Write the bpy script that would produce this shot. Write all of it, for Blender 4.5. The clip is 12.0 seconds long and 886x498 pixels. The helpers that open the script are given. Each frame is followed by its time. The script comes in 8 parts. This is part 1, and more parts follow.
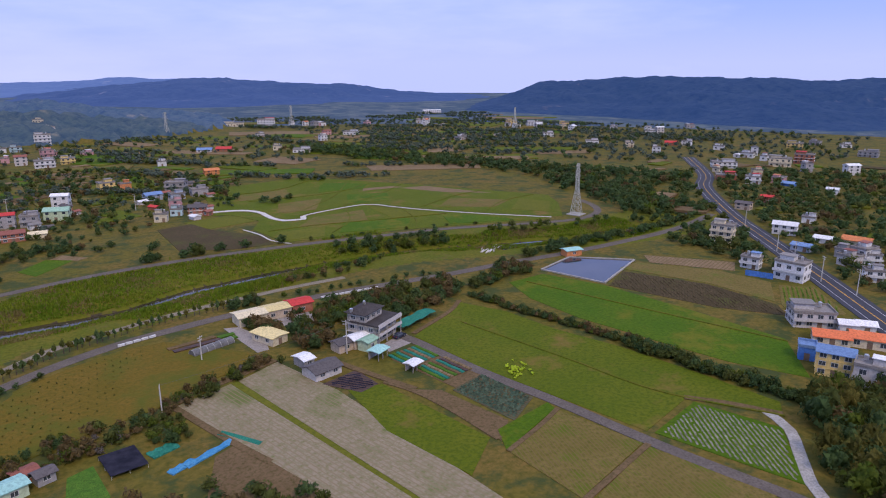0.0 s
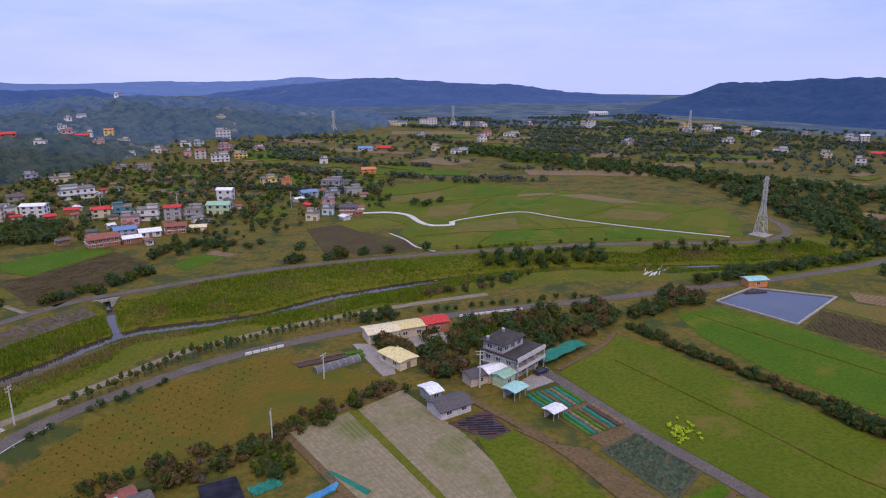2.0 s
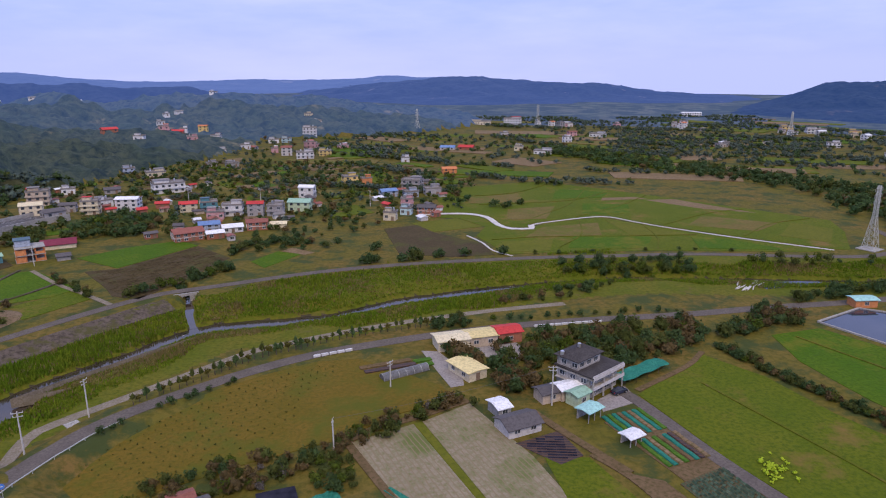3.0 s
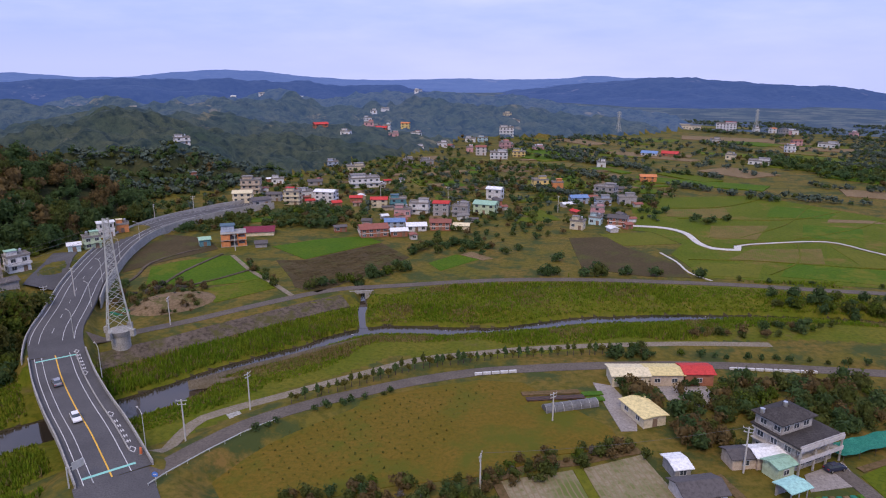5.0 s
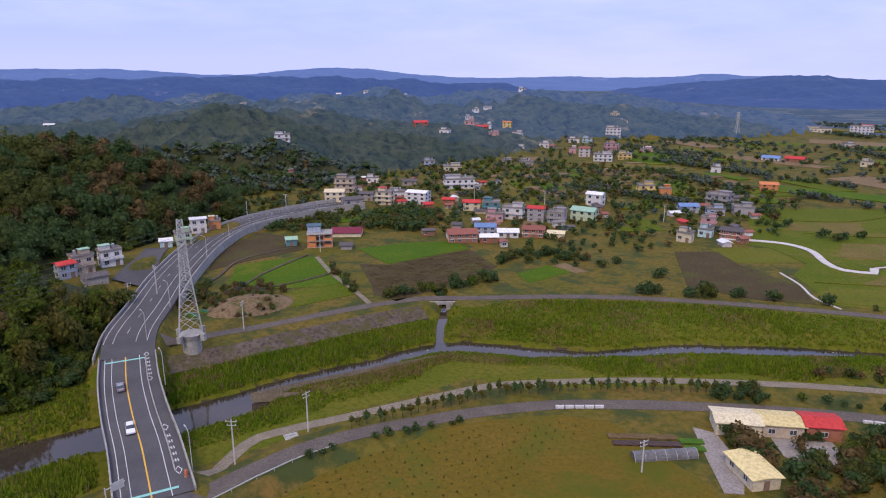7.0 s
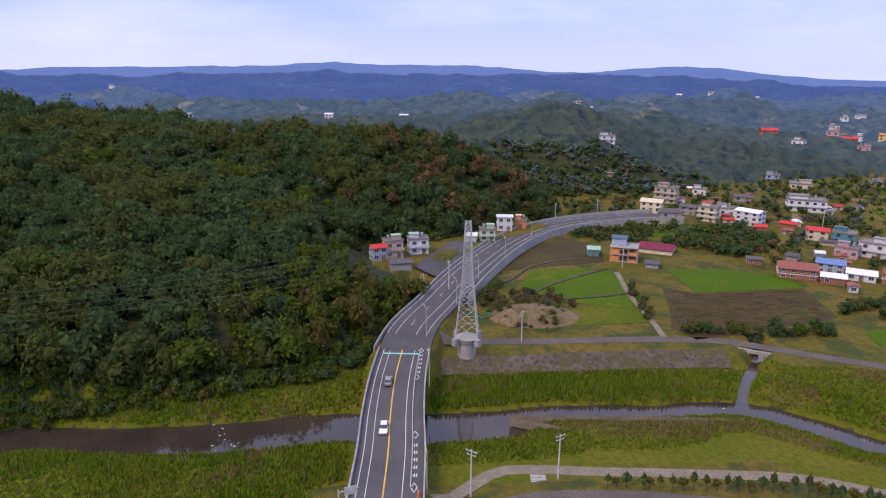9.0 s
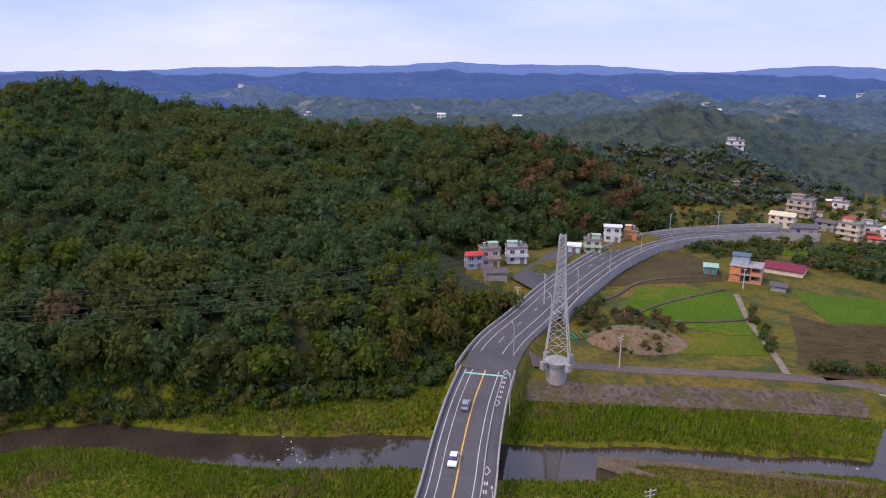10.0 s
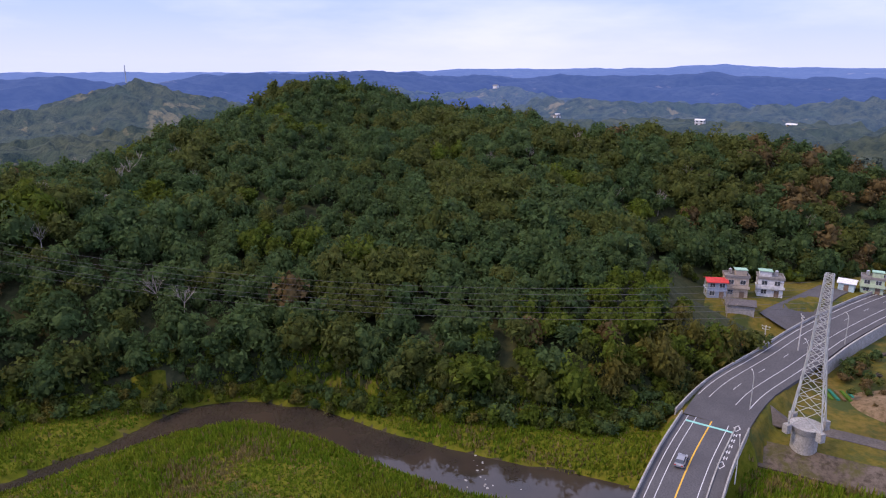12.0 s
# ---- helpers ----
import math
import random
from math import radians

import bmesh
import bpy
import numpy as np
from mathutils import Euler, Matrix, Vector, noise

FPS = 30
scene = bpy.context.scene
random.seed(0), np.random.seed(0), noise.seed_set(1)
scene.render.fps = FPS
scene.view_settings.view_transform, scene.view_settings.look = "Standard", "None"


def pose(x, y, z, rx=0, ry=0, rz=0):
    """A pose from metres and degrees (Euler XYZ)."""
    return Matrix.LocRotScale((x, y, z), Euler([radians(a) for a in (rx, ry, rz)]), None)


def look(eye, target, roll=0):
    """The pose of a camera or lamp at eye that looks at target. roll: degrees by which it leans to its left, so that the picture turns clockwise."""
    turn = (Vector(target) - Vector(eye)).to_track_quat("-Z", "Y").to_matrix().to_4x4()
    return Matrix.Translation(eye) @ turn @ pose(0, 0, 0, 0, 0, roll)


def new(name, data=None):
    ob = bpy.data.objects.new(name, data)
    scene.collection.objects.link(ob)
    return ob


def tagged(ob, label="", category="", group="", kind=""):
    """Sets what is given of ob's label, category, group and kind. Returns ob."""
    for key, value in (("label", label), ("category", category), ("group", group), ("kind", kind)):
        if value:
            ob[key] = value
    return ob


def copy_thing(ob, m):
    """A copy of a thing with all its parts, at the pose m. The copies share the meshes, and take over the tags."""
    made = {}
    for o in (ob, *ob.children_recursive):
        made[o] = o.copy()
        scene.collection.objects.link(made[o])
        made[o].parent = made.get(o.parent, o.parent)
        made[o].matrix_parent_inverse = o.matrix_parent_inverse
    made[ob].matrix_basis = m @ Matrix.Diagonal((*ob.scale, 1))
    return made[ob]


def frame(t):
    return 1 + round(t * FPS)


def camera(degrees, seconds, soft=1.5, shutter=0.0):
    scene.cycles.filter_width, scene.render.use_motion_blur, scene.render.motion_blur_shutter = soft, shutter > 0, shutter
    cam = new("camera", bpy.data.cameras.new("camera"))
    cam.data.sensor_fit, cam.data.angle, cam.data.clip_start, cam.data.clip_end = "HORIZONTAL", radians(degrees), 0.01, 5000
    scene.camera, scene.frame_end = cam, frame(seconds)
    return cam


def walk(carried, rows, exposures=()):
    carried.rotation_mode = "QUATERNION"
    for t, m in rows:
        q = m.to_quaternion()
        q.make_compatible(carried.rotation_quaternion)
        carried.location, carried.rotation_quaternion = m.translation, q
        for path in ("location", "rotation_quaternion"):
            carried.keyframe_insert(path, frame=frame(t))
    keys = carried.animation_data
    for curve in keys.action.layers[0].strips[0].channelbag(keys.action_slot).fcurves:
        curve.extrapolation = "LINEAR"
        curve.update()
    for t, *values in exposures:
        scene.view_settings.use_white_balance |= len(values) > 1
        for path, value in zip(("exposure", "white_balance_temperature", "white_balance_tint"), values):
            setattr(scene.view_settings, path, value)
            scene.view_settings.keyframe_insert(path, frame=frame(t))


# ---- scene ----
import functools

cam = camera(65.5, 12.0, soft=1.1)
PATH = [
    (0, (-18.511, -55.879, 78.985), (-17.469, -54.254, 78.462), 0.0),
    (0.5, (-16.48, -53.314, 78.942), (-15.441, -51.688, 78.418), -0.0),
    (1, (-9.497, -40.825, 77.605), (-8.653, -39.087, 77.088), -0.0),
    (1.5, (-6.25, -37.862, 77.493), (-5.512, -36.077, 76.974), -0.1),
    (2, (-4.173, -34.45, 77.413), (-3.538, -32.626, 76.893), -0.1),
    (2.5, (-2.195, -31.061, 77.53), (-1.67, -29.203, 77.008), -0.1),
    (4.5, (5.2, -16.461, 77.427), (5.202, -14.531, 76.903), -0.1),
    (5, (6.045, -12.601, 77.179), (5.9, -10.676, 76.656), -0.0),
    (5.5, (7.575, -8.641, 77.086), (7.298, -6.731, 76.563), -0.1),
    (6, (8.04, -4.571, 76.96), (7.736, -2.665, 76.435), -0.1),
    (6.5, (8.663, -0.651, 76.759), (8.329, 1.25, 76.233), -0.1),
    (8.5, (10.081, 22.269, 76.761), (9.039, 23.891, 76.228), 0.0),
    (9, (8.66, 25.464, 76.814), (7.409, 26.93, 76.281), 0.2),
    (9.5, (9.234, 30.151, 77.201), (7.839, 31.481, 76.666), -0.1),
    (10, (4.129, 39.331, 76.406), (2.645, 40.561, 75.872), 0.0),
    (10.5, (2.335, 42.632, 76.049), (0.718, 43.683, 75.517), 0.0),
    (11, (0.83, 45.731, 76.165), (-0.875, 46.63, 75.633), -0.0),
    (11.5, (-1.572, 48.326, 75.581), (-3.339, 49.101, 75.054), -0.0),
    (12, (-3.997, 50.459, 75.673), (-5.821, 51.087, 75.145), -0.0),
]
walk(cam, [(t, look(eye, target, roll)) for t, eye, target, roll in PATH],
     exposures=[(0, 0.03, 6120, 19), (2.5, 0.03, 6190, 19), (6.5, 0.12, 6360, 19), (9.5, 0.33, 6500, 20), (12, 0.45, 6520, 22)])

# ---------------------------------------------------------------- world and light
SUN_EL, SUN_AZ = radians(48), radians(185)
world = bpy.data.worlds.new("world")
scene.world = world
world.use_nodes = True
wt = world.node_tree
wt.nodes.clear()


def node(tree, kind, **inputs):
    n = tree.nodes.new(kind)
    for k, v in inputs.items():
        n.inputs[k.replace("_", " ")].default_value = v
    return n


w_out = wt.nodes.new("ShaderNodeOutputWorld")
w_bg = node(wt, "ShaderNodeBackground", Strength=0.089)
w_sky = wt.nodes.new("ShaderNodeTexSky")
w_sky.sky_type, w_sky.sun_disc = "NISHITA", False
w_sky.sun_elevation, w_sky.sun_rotation = SUN_EL, SUN_AZ
w_sky.air_density, w_sky.dust_density, w_sky.ozone_density = 1.0, 1.5, 2.0
w_coord = wt.nodes.new("ShaderNodeTexCoord")
w_map = wt.nodes.new("ShaderNodeMapping")
w_map.inputs["Scale"].default_value = (1.3, 1.3, 6.0)
w_noise = node(wt, "ShaderNodeTexNoise", Scale=1.3, Detail=6.0, Roughness=0.55)
w_ramp = wt.nodes.new("ShaderNodeValToRGB")
w_ramp.color_ramp.elements[0].position, w_ramp.color_ramp.elements[0].color = 0.44, (0, 0, 0, 1)
w_ramp.color_ramp.elements[1].position, w_ramp.color_ramp.elements[1].color = 0.66, (1, 1, 1, 1)
w_sep = wt.nodes.new("ShaderNodeSeparateXYZ")
w_band = wt.nodes.new("ShaderNodeValToRGB")      # veil of cloud: pale at the horizon, blue-grey above
b = w_band.color_ramp
b.elements[0].position, b.elements[0].color = 0.0, (6.7, 7.6, 12.4, 1)
b.elements[1].position, b.elements[1].color = 0.55, (8.6, 9.8, 14.0, 1)
for p, c in ((0.06, (4.7, 6.1, 13.2, 1)), (0.15, (3.0, 4.7, 12.6, 1)), (0.3, (5.6, 7.2, 13.0, 1))):
    e = b.elements.new(p)
    e.color = c
w_cloud = node(wt, "ShaderNodeMixRGB")
w_cloud.inputs["Color2"].default_value = (8.4, 9.0, 12.9, 1)
w_mul = wt.nodes.new("ShaderNodeMath")
w_mul.operation = "MULTIPLY"
w_mul.inputs[1].default_value = 0.7
w_mix = node(wt, "ShaderNodeMixRGB", Fac=0.86)
link = wt.links.new
link(w_coord.outputs["Generated"], w_map.inputs["Vector"])
link(w_map.outputs["Vector"], w_noise.inputs["Vector"])
link(w_noise.outputs["Fac"], w_ramp.inputs["Fac"])
link(w_coord.outputs["Generated"], w_sep.inputs["Vector"])
link(w_sep.outputs["Z"], w_band.inputs["Fac"])
link(w_ramp.outputs["Color"], w_mul.inputs[0])
link(w_mul.outputs["Value"], w_cloud.inputs["Fac"])
link(w_band.outputs["Color"], w_cloud.inputs["Color1"])
link(w_sky.outputs["Color"], w_mix.inputs["Color1"])
link(w_cloud.outputs["Color"], w_mix.inputs["Color2"])
link(w_mix.outputs["Color"], w_bg.inputs["Color"])
link(w_bg.outputs["Background"], w_out.inputs["Surface"])

sun = new("sun", bpy.data.lights.new("sun", "SUN"))
sun.data.energy, sun.data.angle, sun.data.color = 1.75, radians(14), (1.0, 0.78, 0.48)
sun_dir = Vector((math.sin(SUN_AZ) * math.cos(SUN_EL), math.cos(SUN_AZ) * math.cos(SUN_EL), math.sin(SUN_EL)))
sun.matrix_world = look(sun_dir * 300, (0, 0, 0))


# ---------------------------------------------------------------- materials


def material(name, a, b_, c=None, scale=0.15, fine=2.0, rough=0.9, bump=0.3, metal=0.0, rows=None, island=0.0, objvar=0.0,
             glow=0.0, spec=0.1, contrast=0.25, transl=0.0, patch=None, haze_glow=None, relief=0.3):
    """A procedural surface: colours a and b in large patches, c in fine grain; rows = (angle, spacing, colour, share)."""
    m = bpy.data.materials.new(name)
    m.use_nodes = True
    t = m.node_tree
    n, l = t.nodes, t.links.new
    bsdf = n["Principled BSDF"]
    bsdf.inputs["Roughness"].default_value = rough
    bsdf.inputs["Metallic"].default_value = metal
    bsdf.inputs["Specular IOR Level"].default_value = spec
    geo = n.new("ShaderNodeNewGeometry")
    big = node(t, "ShaderNodeTexNoise", Scale=scale, Detail=4.0, Roughness=0.6)
    small = node(t, "ShaderNodeTexNoise", Scale=fine, Detail=3.0, Roughness=0.65)
    l(geo.outputs["Position"], big.inputs["Vector"])
    l(geo.outputs["Position"], small.inputs["Vector"])
    ramp = n.new("ShaderNodeValToRGB")
    r = ramp.color_ramp
    r.elements[0].position, r.elements[0].color = 0.5 - contrast * 0.6, (*a, 1)
    r.elements[1].position, r.elements[1].color = 0.5 + contrast * 0.6, (*b_, 1)
    l(big.outputs["Fac"], ramp.inputs["Fac"])
    colour = ramp.outputs["Color"]
    if c:
        r2 = n.new("ShaderNodeValToRGB")
        r2.color_ramp.elements[0].position, r2.color_ramp.elements[1].position = 0.42, 0.68
        mix = node(t, "ShaderNodeMixRGB")
        mix.inputs["Color2"].default_value = (*c, 1)
        l(small.outputs["Fac"], r2.inputs["Fac"])
        l(r2.outputs["Color"], mix.inputs["Fac"])
        l(colour, mix.inputs["Color1"])
        colour = mix.outputs["Color"]
    if patch:
        pc, ps, lo, hi = patch
        pn = node(t, "ShaderNodeTexNoise", Scale=ps, Detail=5.0, Roughness=0.7)
        r4 = n.new("ShaderNodeValToRGB")
        r4.color_ramp.elements[0].position, r4.color_ramp.elements[1].position = lo, hi
        mix = node(t, "ShaderNodeMixRGB")
        mix.inputs["Color2"].default_value = (*pc, 1)
        shift = n.new("ShaderNodeVectorMath")
        shift.inputs[1].default_value = (371.0, -214.0, 55.0)
        l(geo.outputs["Position"], shift.inputs[0])
        l(shift.outputs["Vector"], pn.inputs["Vector"])
        l(pn.outputs["Fac"], r4.inputs["Fac"])
        l(r4.outputs["Color"], mix.inputs["Fac"])
        l(colour, mix.inputs["Color1"])
        colour = mix.outputs["Color"]
    if rows:
        angle, spacing, rc, share = rows
        mp = n.new("ShaderNodeMapping")
        mp.inputs["Rotation"].default_value = (0, 0, radians(-angle))
        wave = node(t, "ShaderNodeTexWave", Scale=0.314 / spacing, Distortion=1.2, Detail=2.0)
        wave.inputs["Detail Scale"].default_value = 1.5
        wave.bands_direction = "Y"
        r3 = n.new("ShaderNodeValToRGB")
        r3.color_ramp.elements[0].position, r3.color_ramp.elements[1].position = max(0.0, 0.9 - share), min(1.0, 1.25 - share)
        mix = node(t, "ShaderNodeMixRGB")
        mix.inputs["Color2"].default_value = (*rc, 1)
        l(geo.outputs["Position"], mp.inputs["Vector"])
        l(mp.outputs["Vector"], wave.inputs["Vector"])
        l(wave.outputs["Fac"], r3.inputs["Fac"])
        l(r3.outputs["Color"], mix.inputs["Fac"])
        l(colour, mix.inputs["Color1"])
        colour = mix.outputs["Color"]
    if island or objvar:
        hsv = n.new("ShaderNodeHueSaturation")
        mr = n.new("ShaderNodeMapRange")
        mr.inputs["To Min"].default_value, mr.inputs["To Max"].default_value = 1 - (island or objvar), 1 + (island or objvar)
        if island:
            l(geo.outputs["Random Per Island"], mr.inputs["Value"])
        else:
            info = n.new("ShaderNodeObjectInfo")
            l(info.outputs["Random"], mr.inputs["Value"])
        l(mr.outputs["Result"], hsv.inputs["Value"])
        l(colour, hsv.inputs["Color"])
        colour = hsv.outputs["Color"]
    l(colour, bsdf.inputs["Base Color"])
    if bump:
        bn = node(t, "ShaderNodeBump", Strength=bump, Distance=relief)
        l(small.outputs["Fac"], bn.inputs["Height"])
        l(bn.outputs["Normal"], bsdf.inputs["Normal"])
    if transl:
        tr = n.new("ShaderNodeBsdfTranslucent")
        mixs = node(t, "ShaderNodeMixShader", Fac=transl)
        l(colour, tr.inputs["Color"])
        l(bsdf.outputs["BSDF"], mixs.inputs[1])
        l(tr.outputs["BSDF"], mixs.inputs[2])
        l(mixs.outputs["Shader"], n["Material Output"].inputs["Surface"])
    # haze imitated by letting the surface itself emit this even colour
    if haze_glow:
        bsdf.inputs["Emission Color"].default_value = (*haze_glow, 1)
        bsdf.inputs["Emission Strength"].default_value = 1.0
    if glow:
        l(colour, bsdf.inputs["Emission Color"])
        bsdf.inputs["Emission Strength"].default_value = glow
    return m


MAT = {
    "scrub": material("scrub", (0.106, 0.103, 0.011), (0.172, 0.110, 0.030), (0.072, 0.070, 0.010), scale=0.035, fine=0.55, bump=0.8, contrast=0.35, patch=((0.05, 0.065, 0.018), 0.09, 0.48, 0.6)),
    "bank_grass": material("bank_grass", (0.088, 0.110, 0.006), (0.138, 0.122, 0.014), (0.064, 0.082, 0.005), scale=0.08, fine=0.8, bump=0.8, patch=((0.12, 0.095, 0.03), 0.09, 0.58, 0.7)),
    "forest_floor": material("forest_floor", (0.034, 0.044, 0.018), (0.062, 0.062, 0.028), (0.024, 0.034, 0.014), scale=0.04, fine=0.6),
    # far valley floor gives off a little blue to look hazy
    "plain_far": material("plain_far", (0.075, 0.095, 0.06), (0.13, 0.125, 0.09), (0.04, 0.055, 0.04), scale=0.012, fine=0.05, bump=0.5, contrast=0.3, patch=((0.028, 0.042, 0.034), 0.02, 0.44, 0.52), haze_glow=(0.018, 0.037, 0.10)),
    # far hills: haze painted as bluish base colour plus blue emission
    "backdrop": material("backdrop", (0.012, 0.022, 0.034), (0.03, 0.042, 0.05), (0.008, 0.016, 0.026), scale=0.02, fine=0.09, bump=1.0, contrast=0.35, patch=((0.12, 0.11, 0.10), 0.014, 0.64, 0.7), haze_glow=(0.030, 0.062, 0.20)),
    "backdrop_east": material("backdrop_east", (0.010, 0.020, 0.030), (0.026, 0.038, 0.044), (0.006, 0.013, 0.022), scale=0.02, fine=0.09, bump=1.0, contrast=0.35, relief=3.0, patch=((0.07, 0.065, 0.06), 0.014, 0.64, 0.7), haze_glow=(0.012, 0.036, 0.125)),
    "backdrop_far": material("backdrop_far", (0.03, 0.04, 0.06), (0.045, 0.06, 0.08), (0.02, 0.03, 0.05), scale=0.012, fine=0.05, bump=0.8, contrast=0.35, patch=((0.10, 0.10, 0.10), 0.010, 0.62, 0.68), haze_glow=(0.070, 0.125, 0.33)),
    "levee_wall": material("levee_wall", (0.085, 0.066, 0.05), (0.15, 0.122, 0.098), (0.052, 0.042, 0.03), scale=0.12, fine=0.8, contrast=0.4, patch=((0.075, 0.07, 0.025), 0.13, 0.5, 0.6)),
    "river_bed": material("river_bed", (0.05, 0.04, 0.025), (0.08, 0.065, 0.04), (0.03, 0.028, 0.02), scale=0.2, fine=1.5),
    "asphalt": material("asphalt", (0.085, 0.083, 0.088), (0.115, 0.112, 0.115), (0.07, 0.068, 0.07), scale=0.12, fine=3.0, rough=0.85, bump=0.1),
    "asphalt_new": material("asphalt_new", (0.045, 0.048, 0.062), (0.06, 0.062, 0.078), (0.04, 0.042, 0.05), scale=0.12, fine=3.0, rough=0.7, bump=0.1),
    "lane": material("lane", (0.115, 0.098, 0.085), (0.155, 0.132, 0.112), (0.085, 0.074, 0.062), scale=0.2, fine=2.0, bump=0.15),
    "dirt_path": material("dirt_path", (0.20, 0.17, 0.13), (0.27, 0.23, 0.18), (0.15, 0.13, 0.08), scale=0.3, fine=2.0),
    "concrete": material("concrete", (0.30, 0.29, 0.27), (0.42, 0.41, 0.38), (0.22, 0.21, 0.19), scale=0.3, fine=2.5, bump=0.2),
    "concrete_pale": material("concrete_pale", (0.52, 0.50, 0.47), (0.62, 0.60, 0.56), (0.42, 0.40, 0.37), scale=0.3, fine=2.5, bump=0.15),
    "white_line": material("white_line", (0.56, 0.56, 0.56), (0.68, 0.68, 0.68), (0.36, 0.36, 0.36), scale=0.5, fine=4, bump=0),
    "yellow_line": material("yellow_line", (0.62, 0.36, 0.06), (0.7, 0.42, 0.08), None, scale=0.5, bump=0),
    "green_line": material("green_line", (0.22, 0.52, 0.46), (0.28, 0.58, 0.5), None, scale=0.5, bump=0),
    "galv": material("galv", (0.42, 0.43, 0.40), (0.52, 0.53, 0.49), None, scale=1.0, rough=0.5, metal=0.2, bump=0),
    "water": None,
}


def water_material(name, deep, rough=0.08):
    m = bpy.data.materials.new(name)
    m.use_nodes = True
    t = m.node_tree
    bsdf = t.nodes["Principled BSDF"]
    geo = t.nodes.new("ShaderNodeNewGeometry")
    big = node(t, "ShaderNodeTexNoise", Scale=0.08, Detail=3.0)
    ramp = t.nodes.new("ShaderNodeValToRGB")
    ramp.color_ramp.elements[0].position, ramp.color_ramp.elements[0].color = 0.35, (*deep, 1)
    ramp.color_ramp.elements[1].position, ramp.color_ramp.elements[1].color = 0.7, (deep[0] * 1.8, deep[1] * 1.6, deep[2] * 1.4, 1)
    rip = node(t, "ShaderNodeTexNoise", Scale=1.2, Detail=2.0)
    bn = node(t, "ShaderNodeBump", Strength=0.06, Distance=0.1)
    t.links.new(geo.outputs["Position"], big.inputs["Vector"])
    t.links.new(geo.outputs["Position"], rip.inputs["Vector"])
    t.links.new(big.outputs["Fac"], ramp.inputs["Fac"])
    t.links.new(ramp.outputs["Color"], bsdf.inputs["Base Color"])
    t.links.new(rip.outputs["Fac"], bn.inputs["Height"])
    t.links.new(bn.outputs["Normal"], bsdf.inputs["Normal"])
    bsdf.inputs["Roughness"].default_value = rough
    bsdf.inputs["Specular IOR Level"].default_value = 0.5
    return m


# distance bands of hill; last value is the emitted blue that imitates haze
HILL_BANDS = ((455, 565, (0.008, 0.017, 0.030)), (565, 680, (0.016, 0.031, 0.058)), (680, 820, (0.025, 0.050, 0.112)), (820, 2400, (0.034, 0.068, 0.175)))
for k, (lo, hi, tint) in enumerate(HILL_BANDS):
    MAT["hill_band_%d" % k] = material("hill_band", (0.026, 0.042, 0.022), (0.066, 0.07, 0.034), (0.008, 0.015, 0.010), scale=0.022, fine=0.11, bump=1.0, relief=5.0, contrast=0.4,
                                       patch=((0.14, 0.12, 0.06), 0.017, 0.61, 0.67), haze_glow=tint)
MAT["water"] = water_material("water", (0.030, 0.025, 0.020), 0.05)
MAT["pond"] = water_material("pond_water", (0.03, 0.035, 0.05), 0.04)

# ---------------------------------------------------------------- small geometry helpers


def mesh_from(name, verts, faces, mats, smooth=False, indices=None):
    me = bpy.data.meshes.new(name)
    me.from_pydata([tuple(v) for v in verts], [], faces)
    for m in mats:
        me.materials.append(MAT[m] if isinstance(m, str) else m)
    if indices is not None:
        me.polygons.foreach_set("material_index", indices)
    if smooth:
        me.polygons.foreach_set("use_smooth", [True] * len(me.polygons))
    me.update()
    return me


def big_mesh(name, verts, tris, mats, indices=None, smooth=False):
    """A mesh straight from arrays of vertices and triangles."""
    me = bpy.data.meshes.new(name)
    me.vertices.add(len(verts))
    me.vertices.foreach_set("co", np.asarray(verts, np.float32).ravel())
    k = tris.shape[1]
    me.loops.add(len(tris) * k)
    me.loops.foreach_set("vertex_index", np.asarray(tris, np.int32).ravel())
    me.polygons.add(len(tris))
    me.polygons.foreach_set("loop_start", np.arange(0, len(tris) * k, k, dtype=np.int32))
    for m in mats:
        me.materials.append(MAT[m] if isinstance(m, str) else m)
    if indices is not None:
        me.polygons.foreach_set("material_index", np.asarray(indices, np.int32))
    me.polygons.foreach_set("use_smooth", np.full(len(tris), smooth))
    me.update(calc_edges=True)
    return me


def part(name, bm, mat, parent, label=""):
    """Link a bmesh as one mesh under a thing or a part."""
    me = bpy.data.meshes.new(name)
    bm.to_mesh(me)
    bm.free()
    me.materials.append(MAT[mat] if isinstance(mat, str) else mat)
    ob = new(name, me)
    ob.parent = parent
    if label:
        tagged(ob, label)
    return ob


def box(bm, x0, y0, z0, x1, y1, z1):
    vs = [bm.verts.new((x, y, z)) for z in (z0, z1) for x, y in ((x0, y0), (x1, y0), (x1, y1), (x0, y1))]
    for f in ((3, 2, 1, 0), (4, 5, 6, 7), (0, 1, 5, 4), (1, 2, 6, 5), (2, 3, 7, 6), (3, 0, 4, 7)):
        bm.faces.new([vs[i] for i in f])
    return bm


def boxm(*args):
    return box(bmesh.new(), *args)


def bar(bm, p, q, r, sides=4):
    """A straight bar from p to q."""
    p, q = Vector(p), Vector(q)
    turn = (q - p).to_track_quat("Z", "Y").to_matrix()
    rings = []
    for end in (p, q):
        rings.append([bm.verts.new(end + turn @ Vector((r * math.cos(a), r * math.sin(a), 0))) for a in (2 * math.pi * (i + 0.5) / sides for i in range(sides))])
    for i in range(sides):
        j = (i + 1) % sides
        bm.faces.new((rings[0][i], rings[0][j], rings[1][j], rings[1][i]))
    bm.faces.new(rings[0][::-1])
    bm.faces.new(rings[1])
    return bm


